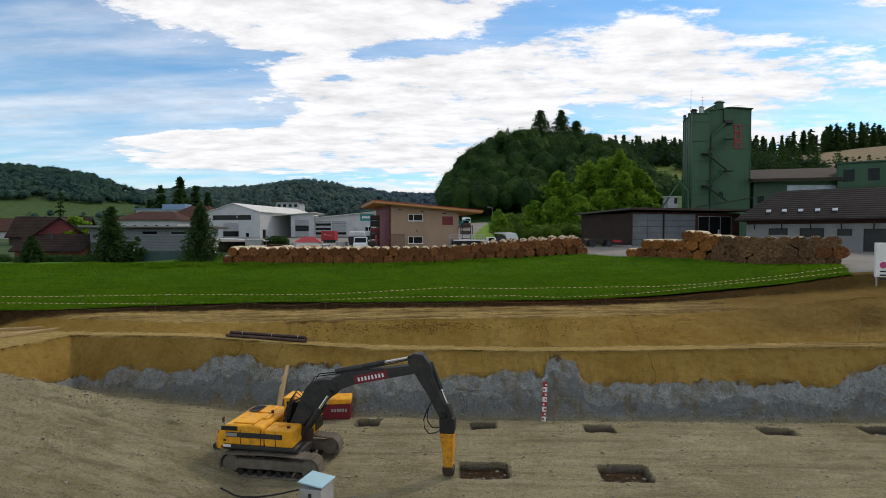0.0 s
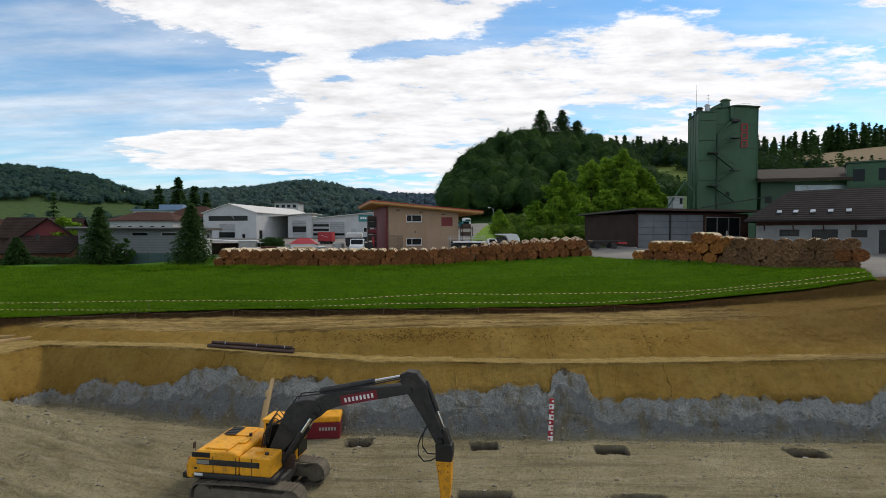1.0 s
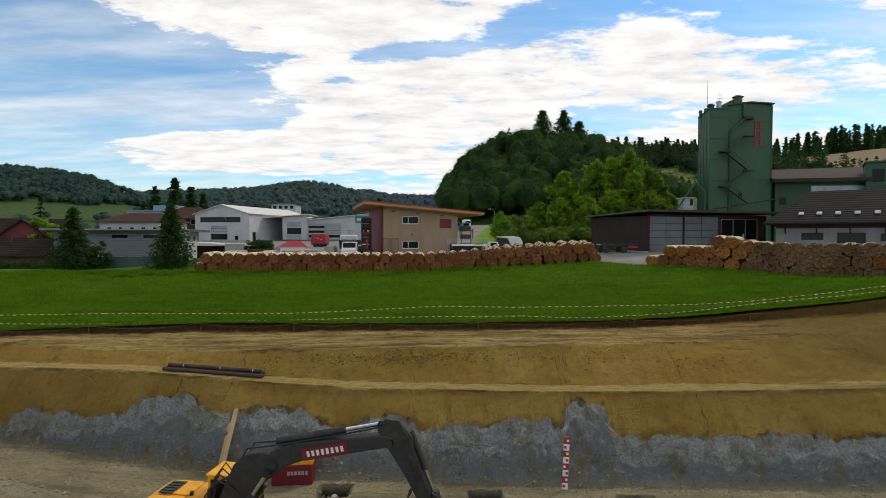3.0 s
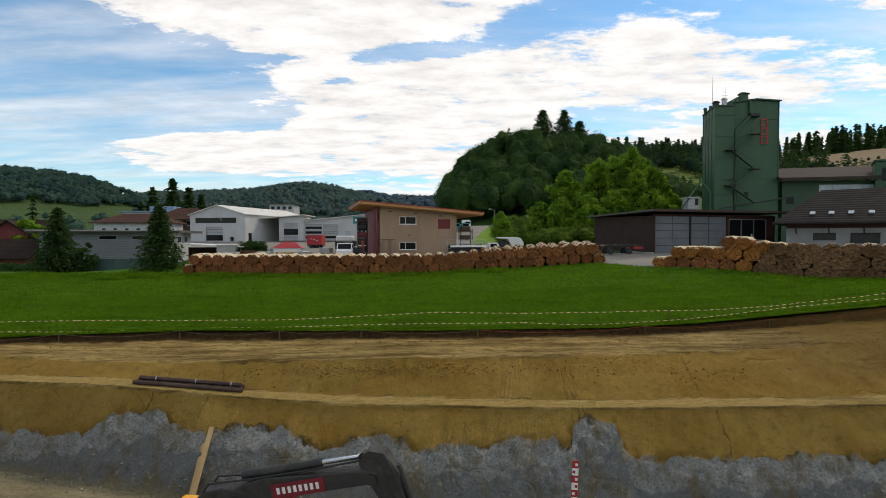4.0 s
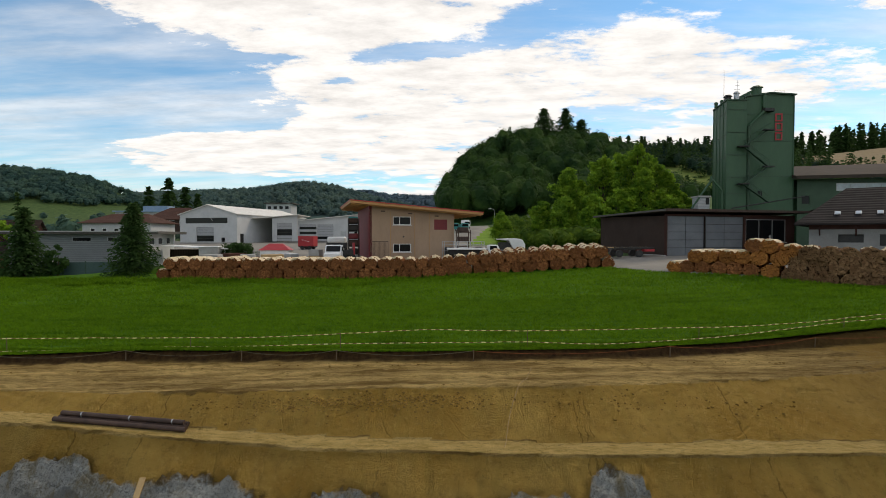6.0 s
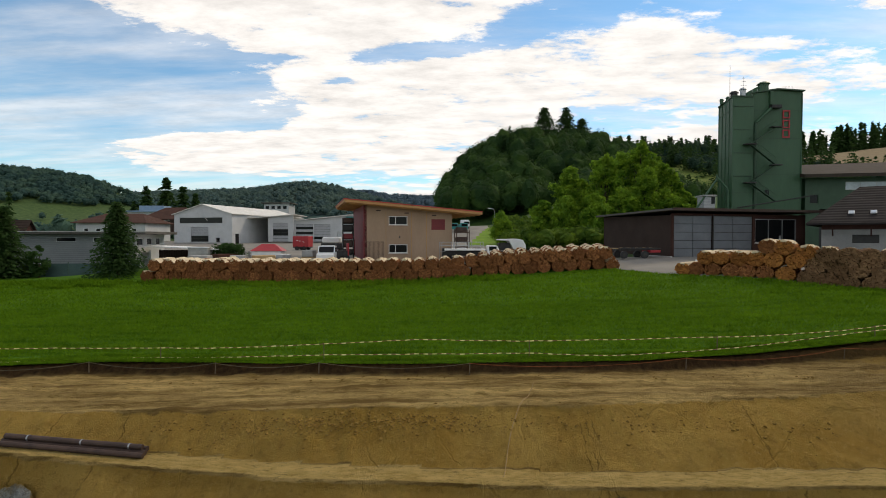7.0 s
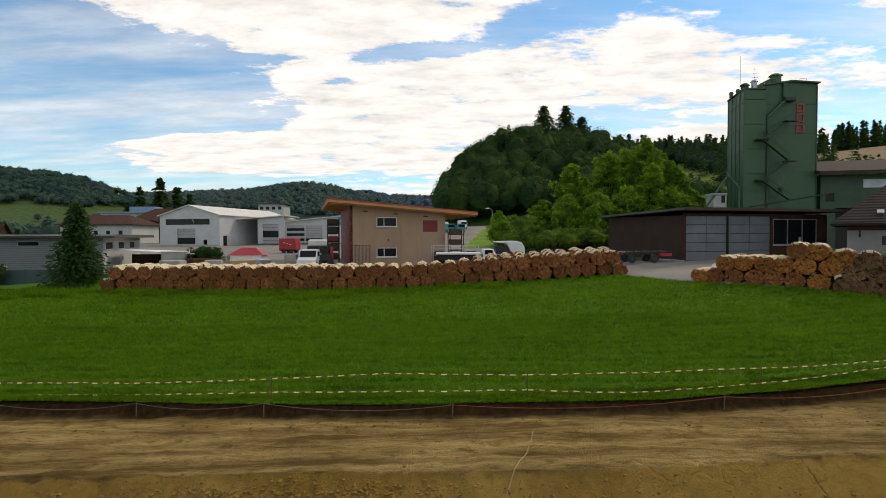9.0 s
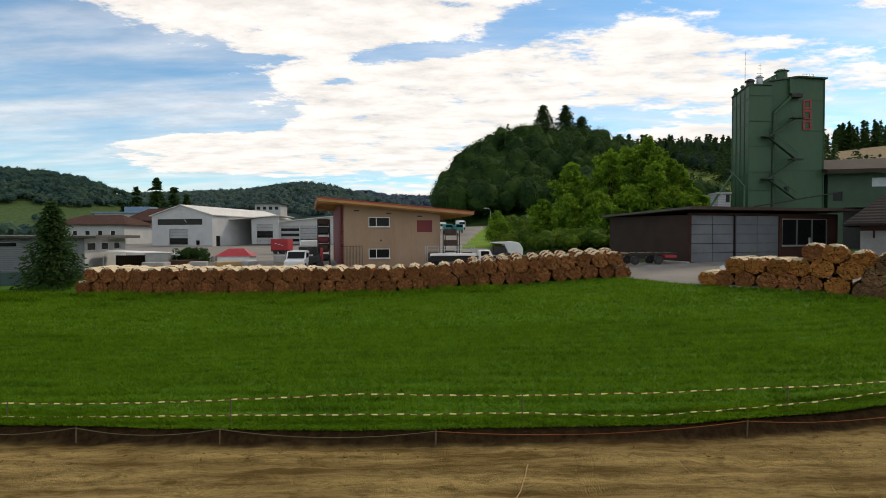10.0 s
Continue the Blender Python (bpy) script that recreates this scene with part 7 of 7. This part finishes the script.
for f in np.linspace(0.0, 1.0, 60):
    x, y = 4.45 - 1.6 * f + 0.10 * math.sin(7 * f), 35.9 - 4.4 * f
    pts.append((x, y, float(pit(np.array([[x]]), np.array([[y]]))[0][0, 0]) + 0.02))
part("rope", tube(pts, 0.012, 5), PLANK, long_rope)

# ---- things in the pit ----
def pit_z(x, y):
    return float(pit(np.array([[float(x)]]), np.array([[float(y)]]))[0][0, 0])


for k in range(4):
    y = 32.30 + 0.21 * k if k < 3 else 32.52
    lay = [max(pit_z(x, y + dy - 0.03 * (x + 10.75)) for dy in (-0.1, 0, 0.1) for x in (u - 0.5, u, u + 0.5)) for u in (-13.2, -8.3)]
    tilt = math.degrees(math.atan2(lay[0] - lay[1], 4.9))
    tag = thing("steel_pipe", pose(-10.85 + 0.05 * k, y, sum(lay) / 2 + (0.075 if k < 3 else 0.235), 0, tilt, -1.7), "long dark rusty steel pipe lying on the loam ledge", "pipe", "pipes on the ledge")
    bm = bmesh.new()
    rod((-2.45, 0, 0), (2.45 - 0.1 * k, 0, 0), 0.088, None, 12, bm)
    part("tube", bm, RUST_PIPE, tag)
    for x in (-1.7, 0.1, 1.7):
        part("clip", rod((x, 0, 0), (x + 0.05, 0, 0), 0.094, None, 12), GALV if k == 3 else RUST_PIPE, tag, "pale joint clip")
for k, (dx, h) in enumerate(((0.0, 0.0), (0.24, 0.35))):
    a, b = Vector((-9.05 + dx * 0.4, 28.75 - 0.12 * k, pit_z(-8.9, 28.75) - 0.03)), Vector((-9.12 - 0.14 * (1 - k), 30.95 - 0.3 * (1 - k) - 0.1, -2.52 - 0.45 * (1 - k)))
    q = (b - a).to_track_quat("Z", "Y").to_matrix().to_4x4()
    pl = thing("plank", Matrix.Translation(a) @ q, "raw wooden plank leaning on the rock face", "plank", "leaning planks")
    part("board", box((0.20, 0.05, (b - a).length), (0, 0, 0), 0.006), PLANK, pl)
staff = thing("levelling_staff", pose(5.05, 28.15, pit_z(5.05, 27.9), -5, 3, 0), "red and white striped measuring board on the rock face", "measuring staff")
for k in range(8):
    part("band", box((0.22, 0.05, 0.25), (0, 0, 0.03 + 0.25 * k), 0.0), SIGNAL_RED if k % 2 else WHITE_PAINT, staff, "red band" if k % 2 else "white band")
    part("tick", box((0.09, 0.02, 0.09), (0.04 if k % 3 else -0.05, -0.036, 0.11 + 0.25 * k), 0.0), WHITE_PAINT if k % 2 else SIGNAL_RED, staff)
tool = thing("tool_container", pose(-5.95, 28.75, pit_z(-5.95, 28.1) - 0.02, 0, 0, 6), "dark red site container with a yellow lid", "container")
part("body", box((1.62, 1.0, 0.80), (0.08, 0, 0), 0.04), SIGN_RED, tool)
part("lid", box((1.66, 1.04, 0.30), (0.08, 0, 0.802), 0.05), YELLOW, tool, "yellow lid")
for k in range(6):
    part("bar", box((0.10, 0.015, 0.15), (-0.05 + 0.14 * k, -0.51, 0.42), 0.0), CONCRETE, tool)
cab = thing("site_box", pose(-4.35, 19.0, pit_z(-4.35, 19.0) - 0.03, 0, 0, -12), "pale site box with a light blue lid", "site box")
part("body", box((0.80, 1.0, 1.15), (0, 0, 0), 0.03), CONCRETE, cab)
part("lid", box((0.90, 1.12, 0.06), (0, 0, 0), 0.02, None, pose(0, 0, 1.25, -6, 8, 0)), ICE_BLUE, cab, "light blue tilted lid")
part("latch", box((0.12, 0.04, 0.12), (0, -0.52, 0.9), 0.01), MACHINE_GREY, cab)
hose = thing("ground_hose", Matrix(), "black hose lying on the gravel floor", "hose")
part("hose", tube([(x, 20.6 - 0.5 * math.sin((x + 8.5) * 1.1), pit_z(x, 20.6 - 0.5 * math.sin((x + 8.5) * 1.1)) + 0.03) for x in np.linspace(-8.4, -5.4, 22)], 0.03), RUBBER, hose)
for k, (cx, cy, sx, sy, deep) in enumerate(FOOTINGS):
    if sx > 1.8:
        for q in (-0.38, 0.38):
            c = thing("drain_pipe", pose(cx + q, cy - 0.25 * sy, pit_z(cx + q, cy - 0.25 * sy) + 0.05), "dark open pipe end in a shallow dug hole", "pipe end", "pipe ends in the floor")
            part("rim", rod((0, 0, -0.08), (0, 0, 0.07), 0.15, 0.14, 14), RUST_PIPE, c)
            # solid black disc over the end, painted shade instead of a hole
            part("mouth", rod((0, 0, 0.06), (0, 0, 0.076), 0.115, 0.11, 14), BLACK_STEEL, c, "black disc standing for the pipe's dark inside")
    else:
        c = thing("footing_block", pose(cx, cy, pit_z(cx, cy) - 0.04, 0, 0, 4 * k), "pale concrete stub in a dug footing hole", "footing", "footings in the floor")
        part("stub", rod((0, 0.0, 0), (0.0, 0.0, 0.26), 0.14, 0.12, 10), CONCRETE, c)
        part("slab", box((sx * 0.45, sy * 0.32, 0.14), (0, -sy * 0.15, -0.01), 0.03), CONCRETE, c)
for k, (x, y, l, turn) in enumerate(((-27.6, 33.0, 4.2, 62), (-27.0, 34.4, 3.6, 48), (-28.6, 35.6, 4.6, 20))):
    b = thing("timber_beam", pose(x, y, pit_z(x, y) + 0.02, 0, 0, turn), "pale timber beam lying on the loam shelf", "beam", "beams on the shelf")
    part("beam", box((l, 0.2, 0.16), (0, 0, 0), 0.01), PLANK, b)
r = np.random.RandomState(17)


def stones(name, spots, lo, hi, material, label):
    """Loose lumps as one piece: uneven twelve-cornered stones lying on the dug ground."""
    bm = bmesh.new()
    bmesh.ops.create_icosphere(bm, subdivisions=1, radius=1.0)
    bv, bf = np.array([v.co[:] for v in bm.verts]), np.array([[v.index for v in f.verts] for f in bm.faces])
    bm.free()
    spots = np.array(spots)
    n, m = len(spots), len(bv)
    z = pit(spots[:, 0], spots[:, 1])[0]
    size = lo + (hi - lo) * r.rand(n) ** 2.2
    a = r.uniform(0, 6.2832, n)
    v = bv[None] * r.uniform(0.6, 1.3, (n, m, 1)) * size[:, None, None] * np.array([1.25, 1.0, 0.7])
    c, s = np.cos(a)[:, None], np.sin(a)[:, None]
    v = np.stack([v[..., 0] * c - v[..., 1] * s + spots[:, :1], v[..., 0] * s + v[..., 1] * c + spots[:, 1:2], v[..., 2] + z[:, None]], -1)
    f = bf[None] + (np.arange(n) * m)[:, None, None]
    return tagged(arrays(name, v.reshape(-1, 3), f.reshape(-1, 3), material), label, "stones", kind="stuff")


CLOD = surface("loam_clod", (0.17, 0.094, 0.022), (0.32, 0.195, 0.052), 3.0, 12.0, 0.95)
STONE = surface("grey_stone", (0.17, 0.155, 0.115), (0.34, 0.31, 0.24), 3.0, 12.0, 0.9)
stones("clods", [(r.normal(-2.0, 2.6), r.normal(33.35, 0.14)) for _ in range(700)] + [(r.uniform(-9, 14), r.normal(33.3, 0.25)) for _ in range(350)] + [(r.uniform(-24, 22), r.normal(36.55, 0.14)) for _ in range(120)], 0.012, 0.065, CLOD, "loose loam clods on the slope")
stones("rubble", [(x, float(toe(x)) + r.normal(0.0, 0.25)) for x in r.uniform(-22, 22, 500)] + [(r.uniform(-22, 24), r.uniform(14, 28)) for _ in range(1500)] + [(r.uniform(-20, -10), r.normal(24.6, 0.35)) for _ in range(120)] + [(cx + r.uniform(-0.5, 0.5) * sx, cy + r.uniform(-0.5, 0.55) * sy) for cx, cy, sx, sy, deep in FOOTINGS for _ in range(26)], 0.015, 0.085, STONE, "grey marl rubble along the foot of the face")

# ---- the excavator with its hammer ----
digger = thing("excavator", pose(-6.72, 22.95, FLOOR + 0.02, 0, 0, -8) @ Matrix.Scale(0.965, 4), "yellow tracked excavator with a grey boom and a hydraulic hammer", "excavator")


def track(y):
    base = part("track", bmesh.new(), TRACK_STEEL, digger, "muddy steel track")
    bm = bmesh.new()
    loop = []
    half, rad = 1.72, 0.45
    for x in np.linspace(-half, half, 19):
        loop.append((x, 0.0, 0))
    for k in range(1, 8):
        a = -90 + 180 * k / 8
        loop.append((half + rad * math.cos(radians(a)), rad + rad * math.sin(radians(a)), 90 + a))
    for x in np.linspace(half, -half, 19):
        loop.append((x, 2 * rad + 0.03 * math.cos(x * 1.4), 180))
    for k in range(1, 8):
        a = 90 + 180 * k / 8
        loop.append((-half + rad * math.cos(radians(a)), rad + rad * math.sin(radians(a)), 90 + a))
    for x, z, a in loop:
        box((0.185, 0.62, 0.05), (0, 0, -0.025), 0.008, bm, pose(x - 0.05, y, z + 0.05, 0, -a, 0))
        box((0.03, 0.60, 0.05), (0, 0, -0.07), 0.0, bm, pose(x - 0.05, y, z + 0.05, 0, -a, 0))
    bm.to_mesh(base.data)
    bm.free()
    part("track_frame", box((3.3, 0.36, 0.42), (-0.05, y, 0.28), 0.05), TRACK_STEEL, base)
    for x, rr in ((-half - 0.05, 0.36), (half - 0.05, 0.36)):
        part("sprocket", rod((x, y - 0.2, 0.5), (x, y + 0.2, 0.5), rr, None, 16), TRACK_STEEL, base)
    for x in np.linspace(-1.3, 1.2, 7):
        part("roller", rod((x, y - 0.26, 0.2), (x, y + 0.26, 0.2), 0.12, None, 10), BLACK_STEEL, base)


track(-1.15)
track(1.15)
part("undercarriage", box((2.0, 1.7, 0.45), (0, 0, 0.5), 0.08), MACHINE_GREY, digger)
part("slew_ring", rod((0, 0, 0.93), (0, 0, 1.08), 0.65, None, 20), BLACK_STEEL, digger)
part("deck", box((3.35, 2.6, 0.2), (-0.62, 0, 1.06), 0.05), MACHINE_GREY, digger, "dark deck frame")
body = part("hood", prism([(-2.2, 1.26), (-0.35, 1.26), (-0.35, 2.02), (-0.55, 2.1), (-2.0, 2.1), (-2.25, 1.95)], 2.55, None, 0.05), YELLOW, digger, "yellow engine hood")
part("side_hood", box((1.25, 0.95, 0.72), (0.32, -0.82, 1.262), 0.05), YELLOW, digger, "yellow tank and tool locker")
part("hood_lid", box((0.95, 1.2, 0.06), (-1.3, -0.5, 2.1), 0.02), YELLOW, body)
part("hood_lid", box((0.8, 0.9, 0.05), (-1.2, 0.72, 2.1), 0.02), YELLOW, body)
part("exhaust", rod((-0.75, 0.35, 2.1), (-0.75, 0.35, 2.22), 0.06, None, 10), BLACK_STEEL, body)
part("filler_cap", rod((0.25, -0.75, 1.98), (0.25, -0.75, 2.06), 0.17, None, 14), YELLOW, digger)
part("filler_cap", rod((0.62, -0.95, 1.98), (0.62, -0.95, 2.05), 0.08, None, 10), BLACK_STEEL, digger)
part("stripe", box((2.5, 0.02, 0.2), (-0.75, -1.305, 1.6), 0.0), MACHINE_GREY, digger, "dark grey side stripe")
part("stripe", box((0.5, 0.02, 0.14), (-1.75, -1.318, 1.63), 0.0), GALV, digger)
part("grille", box((0.72, 0.02, 0.18), (-1.85, -1.29, 1.86), 0.0), BLACK_STEEL, digger, "black louvre grille")
for k in range(5):
    part("louvre", box((0.66, 0.03, 0.015), (-1.85, -1.30, 1.875 + 0.035 * k), 0.0), MACHINE_GREY, digger)
part("counterweight", prism([(-2.45, 1.05), (-2.1, 1.05), (-2.1, 1.9), (-2.3, 1.85), (-2.48, 1.5)], 2.6, None, 0.05), YELLOW, digger, "yellow counterweight")
part("bumper", box((0.3, 2.5, 0.22), (-2.5, 0, 1.0), 0.03), BLACK_STEEL, digger)
cabin = part("cab", prism([(-0.2, 1.26), (1.2, 1.26), (1.22, 1.9), (1.0, 2.72), (-0.2, 2.78)], 0.95, pose(0, 0.82, 0), 0.03), YELLOW, digger, "yellow operator's cab")
part("lower_pane", prism([(1.20, 1.36), (1.222, 1.36), (1.238, 1.88), (1.215, 1.88)], 0.8, pose(0.02, 0.82, 0)), GLASS, cabin)
part("windscreen", prism([(1.23, 1.92), (1.03, 2.64), (0.99, 2.64), (1.19, 1.92)], 0.8, pose(0.02, 0.82, 0)), GLASS, cabin)
for y in (0.335, 1.305):
    part("side_window", prism([(-0.08, 1.42), (1.1, 1.42), (1.12, 1.9), (0.9, 2.62), (-0.08, 2.66)], 0.02, pose(0, y, 0)), GLASS, cabin)
part("cab_roof", box((1.3, 1.0, 0.07), (0.4, 0.82, 2.75), 0.02), YELLOW, cabin)


def arm(name, points, width, material, label, parent=digger):
    return part(name, prism(points, width, pose(0, 0, 0), 0.03), material, parent, label)


boom = arm("boom", [(0.25, 1.72), (0.62, 1.50), (1.90, 2.92), (2.45, 3.28), (2.62, 3.45), (2.50, 3.84), (1.85, 3.88), (1.30, 3.74), (1.02, 3.42)], 0.46, MACHINE_GREY, "grey lower boom")
arm("boom", [(2.30, 3.34), (3.2, 3.70), (5.85, 4.28), (6.0, 4.55), (5.72, 4.62), (3.0, 4.22), (2.2, 3.92)], 0.42, MACHINE_GREY, "grey upper boom")
plate = part("name_plate", box((1.45, 0.012, 0.36), (0, 0, -0.18), 0.0, None, pose(3.95, -0.225, 4.06, 0, -12.5, 0)), SIGN_RED, digger, "dark red plate with pale bars")
for k in range(8):
    part("bar", box((0.08, 0.012, 0.16), (-0.53 + 0.152 * k, 0, -0.08), 0.0, None, pose(3.95, -0.237, 4.06, 0, -12.5, 0)), WHITE_PAINT, plate)
stick = arm("stick", [(5.50, 4.76), (5.80, 5.06), (6.18, 5.05), (6.55, 4.62), (6.58, 4.30), (7.20, 2.75), (7.14, 2.45), (6.86, 2.48), (6.38, 3.4), (5.84, 4.22)], 0.36, MACHINE_GREY, "grey stick")
part("cheek", prism([(5.6, 4.95), (5.78, 5.12), (6.18, 5.08), (6.5, 4.55), (6.35, 4.5), (6.0, 4.92)], 0.44, pose(0, 0, 0), 0.01), MACHINE_GREY, stick, "worn pale edge of the stick head")


def ram(name, a, b, r, share):
    a, b = Vector(a), Vector(b)
    c = a.lerp(b, share)
    base = part(name, rod(a, c, r, None, 12), MACHINE_GREY, digger, "hydraulic cylinder")
    part("piston", rod(c, b, r * 0.55, None, 10), CHROME, base, "chrome piston rod")
    part("eye", rod(b + Vector((0, -0.12, 0)), b + Vector((0, 0.12, 0)), r * 1.1, None, 10), BLACK_STEEL, base)


ram("boom_ram", (0.95, -0.36, 1.5), (2.2, -0.36, 3.35), 0.10, 0.62)
ram("boom_ram", (0.95, 0.36, 1.5), (2.2, 0.36, 3.35), 0.10, 0.62)
ram("stick_ram", (2.35, 0, 4.18), (5.62, 0, 4.90), 0.11, 0.66)
ram("tool_ram", (6.48, 0, 4.74), (7.18, 0, 2.98), 0.085, 0.62)
part("link", prism([(7.12, 3.08), (7.26, 3.0), (7.42, 2.5), (7.18, 2.45)], 0.42, None, 0.02), BLACK_STEEL, digger)
part("link", rod((7.02, -0.3, 2.62), (7.02, 0.3, 2.62), 0.11, None, 12), BLACK_STEEL, digger, "black pivot pin")
hammer = part("hammer", prism([(6.86, 2.5), (7.46, 2.5), (7.52, 2.2), (7.48, 1.85), (6.88, 1.85)], 0.5, None, 0.03), BLACK_STEEL, digger, "black hammer bracket")
shank = part("hammer_body", prism([(6.88, 1.85), (7.46, 1.85), (7.46, 1.2), (7.40, 0.45), (7.06, 0.45), (6.98, 1.2)], 0.48, None, 0.03), HAMMER_YELLOW, hammer, "worn yellow hammer body")
for z in (1.72, 1.5):
    for x in (7.0, 7.34):
        part("bolt", rod((x, -0.25, z), (x, -0.27, z), 0.025, None, 8), BLACK_STEEL, shank)
part("hammer_foot", prism([(7.02, 0.47), (7.42, 0.47), (7.48, 0.34), (7.46, 0.1), (7.02, 0.1), (6.98, 0.34)], 0.44, None, 0.04), RUST_PIPE, hammer)
part("chisel", rod((7.23, 0, 0.25), (7.23, 0, -0.06), 0.08, 0.03, 10), BLACK_STEEL, hammer)
for y in (-0.16, 0.16):
    part("hose", tube([(6.05, y, 4.9), (6.35, y, 4.2), (6.62, y * 1.6, 3.5), (6.55, y * 2, 3.1), (6.36, y * 2.2, 2.8), (6.25, y * 2.4, 2.45), (6.28, y * 2.4, 2.1), (6.46, y * 2.2, 1.88), (6.72, y * 1.8, 1.9), (6.95, y, 2.0)], 0.026), RUBBER, digger, "black hydraulic hose")
    part("hose", tube([(0.7, y, 2.4), (1.0, y, 3.2), (1.5, y * 1.4, 3.98), (2.6, y, 4.15), (4.2, y, 4.5), (5.6, y, 4.85)], 0.026), RUBBER, digger)
    part("hose", tube([(0.2, y - 0.2, 2.0), (0.35, y - 0.2, 2.75), (0.8, y, 3.0), (1.1, y, 2.9)], 0.026), RUBBER, digger)
for k in range(4):
    y = -0.30 + 0.16 * k
    part("hose", tube([(0.05, y, 1.9), (0.18, y - 0.05, 2.5 + 0.1 * k), (0.55, y, 2.95 + 0.12 * k), (0.95, y, 2.85), (1.25, y, 2.6)], 0.024), RUBBER, digger)
for x in (-1.35, -0.45, 0.2):
    part("seam", box((0.018, 0.02, 0.66), (x, -1.306 if x < 0 else -1.306, 1.28), 0.0), MACHINE_GREY, digger, "dark gap between hood doors")
part("latch", box((0.1, 0.03, 0.06), (-2.05, -1.31, 1.42), 0.0), BLACK_STEEL, digger)
part("step", box((0.5, 0.3, 0.06), (0.9, -1.1, 1.02), 0.01), BLACK_STEEL, digger)
intake = part("top_grille", box((0.5, 0.8, 0.03), (-1.6, 0.62, 2.152), 0.01), BLACK_STEEL, body, "dark air intake grille")
for k in range(4):
    part("louvre", box((0.46, 0.03, 0.02), (-1.6, 0.36 + 0.17 * k, 2.182), 0.0), MACHINE_GREY, intake)
part("hood_lid", box((0.42, 0.5, 0.07), (-0.75, -0.2, 2.1), 0.02), YELLOW, body)
part("hood_seam", box((0.02, 2.5, 0.015), (-0.85, 0, 2.098), 0.0), MACHINE_GREY, body, "dark seam across the hood")
part("rear_lamp", box((0.05, 0.16, 0.1), (-2.49, -1.0, 1.62), 0.01), SIGNAL_RED, digger, "red rear lamp")
part("number_bar", box((0.34, 0.02, 0.1), (-1.95, -1.31, 1.17), 0.0), WHITE_PAINT, digger, "pale plate with no writing")
part("mirror", box((0.04, 0.16, 0.24), (-2.15, -1.22, 2.15), 0.02), BLACK_STEEL, digger, "small rear mirror")
part("mirror_arm", rod((-2.12, -1.2, 2.05), (-2.14, -1.22, 2.2), 0.012, None, 5), BLACK_STEEL, digger)
part("cab_side", prism([(0.2, 1.2), (1.1, 1.2), (1.15, 1.75), (0.5, 1.85)], 0.06, pose(0.3, -0.3, 0)), RUST_PIPE, digger, "brown inner panel below the boom")
part("pivot", rod((0.45, -0.32, 1.66), (0.45, 0.32, 1.66), 0.16, None, 14), BLACK_STEEL, digger, "boom pivot")
part("pivot", rod((2.3, -0.29, 3.55), (2.3, 0.29, 3.55), 0.15, None, 14), MACHINE_GREY, digger, "boom joint")
part("pivot", rod((5.86, -0.28, 4.42), (5.86, 0.28, 4.42), 0.13, None, 14), MACHINE_GREY, digger, "stick joint")
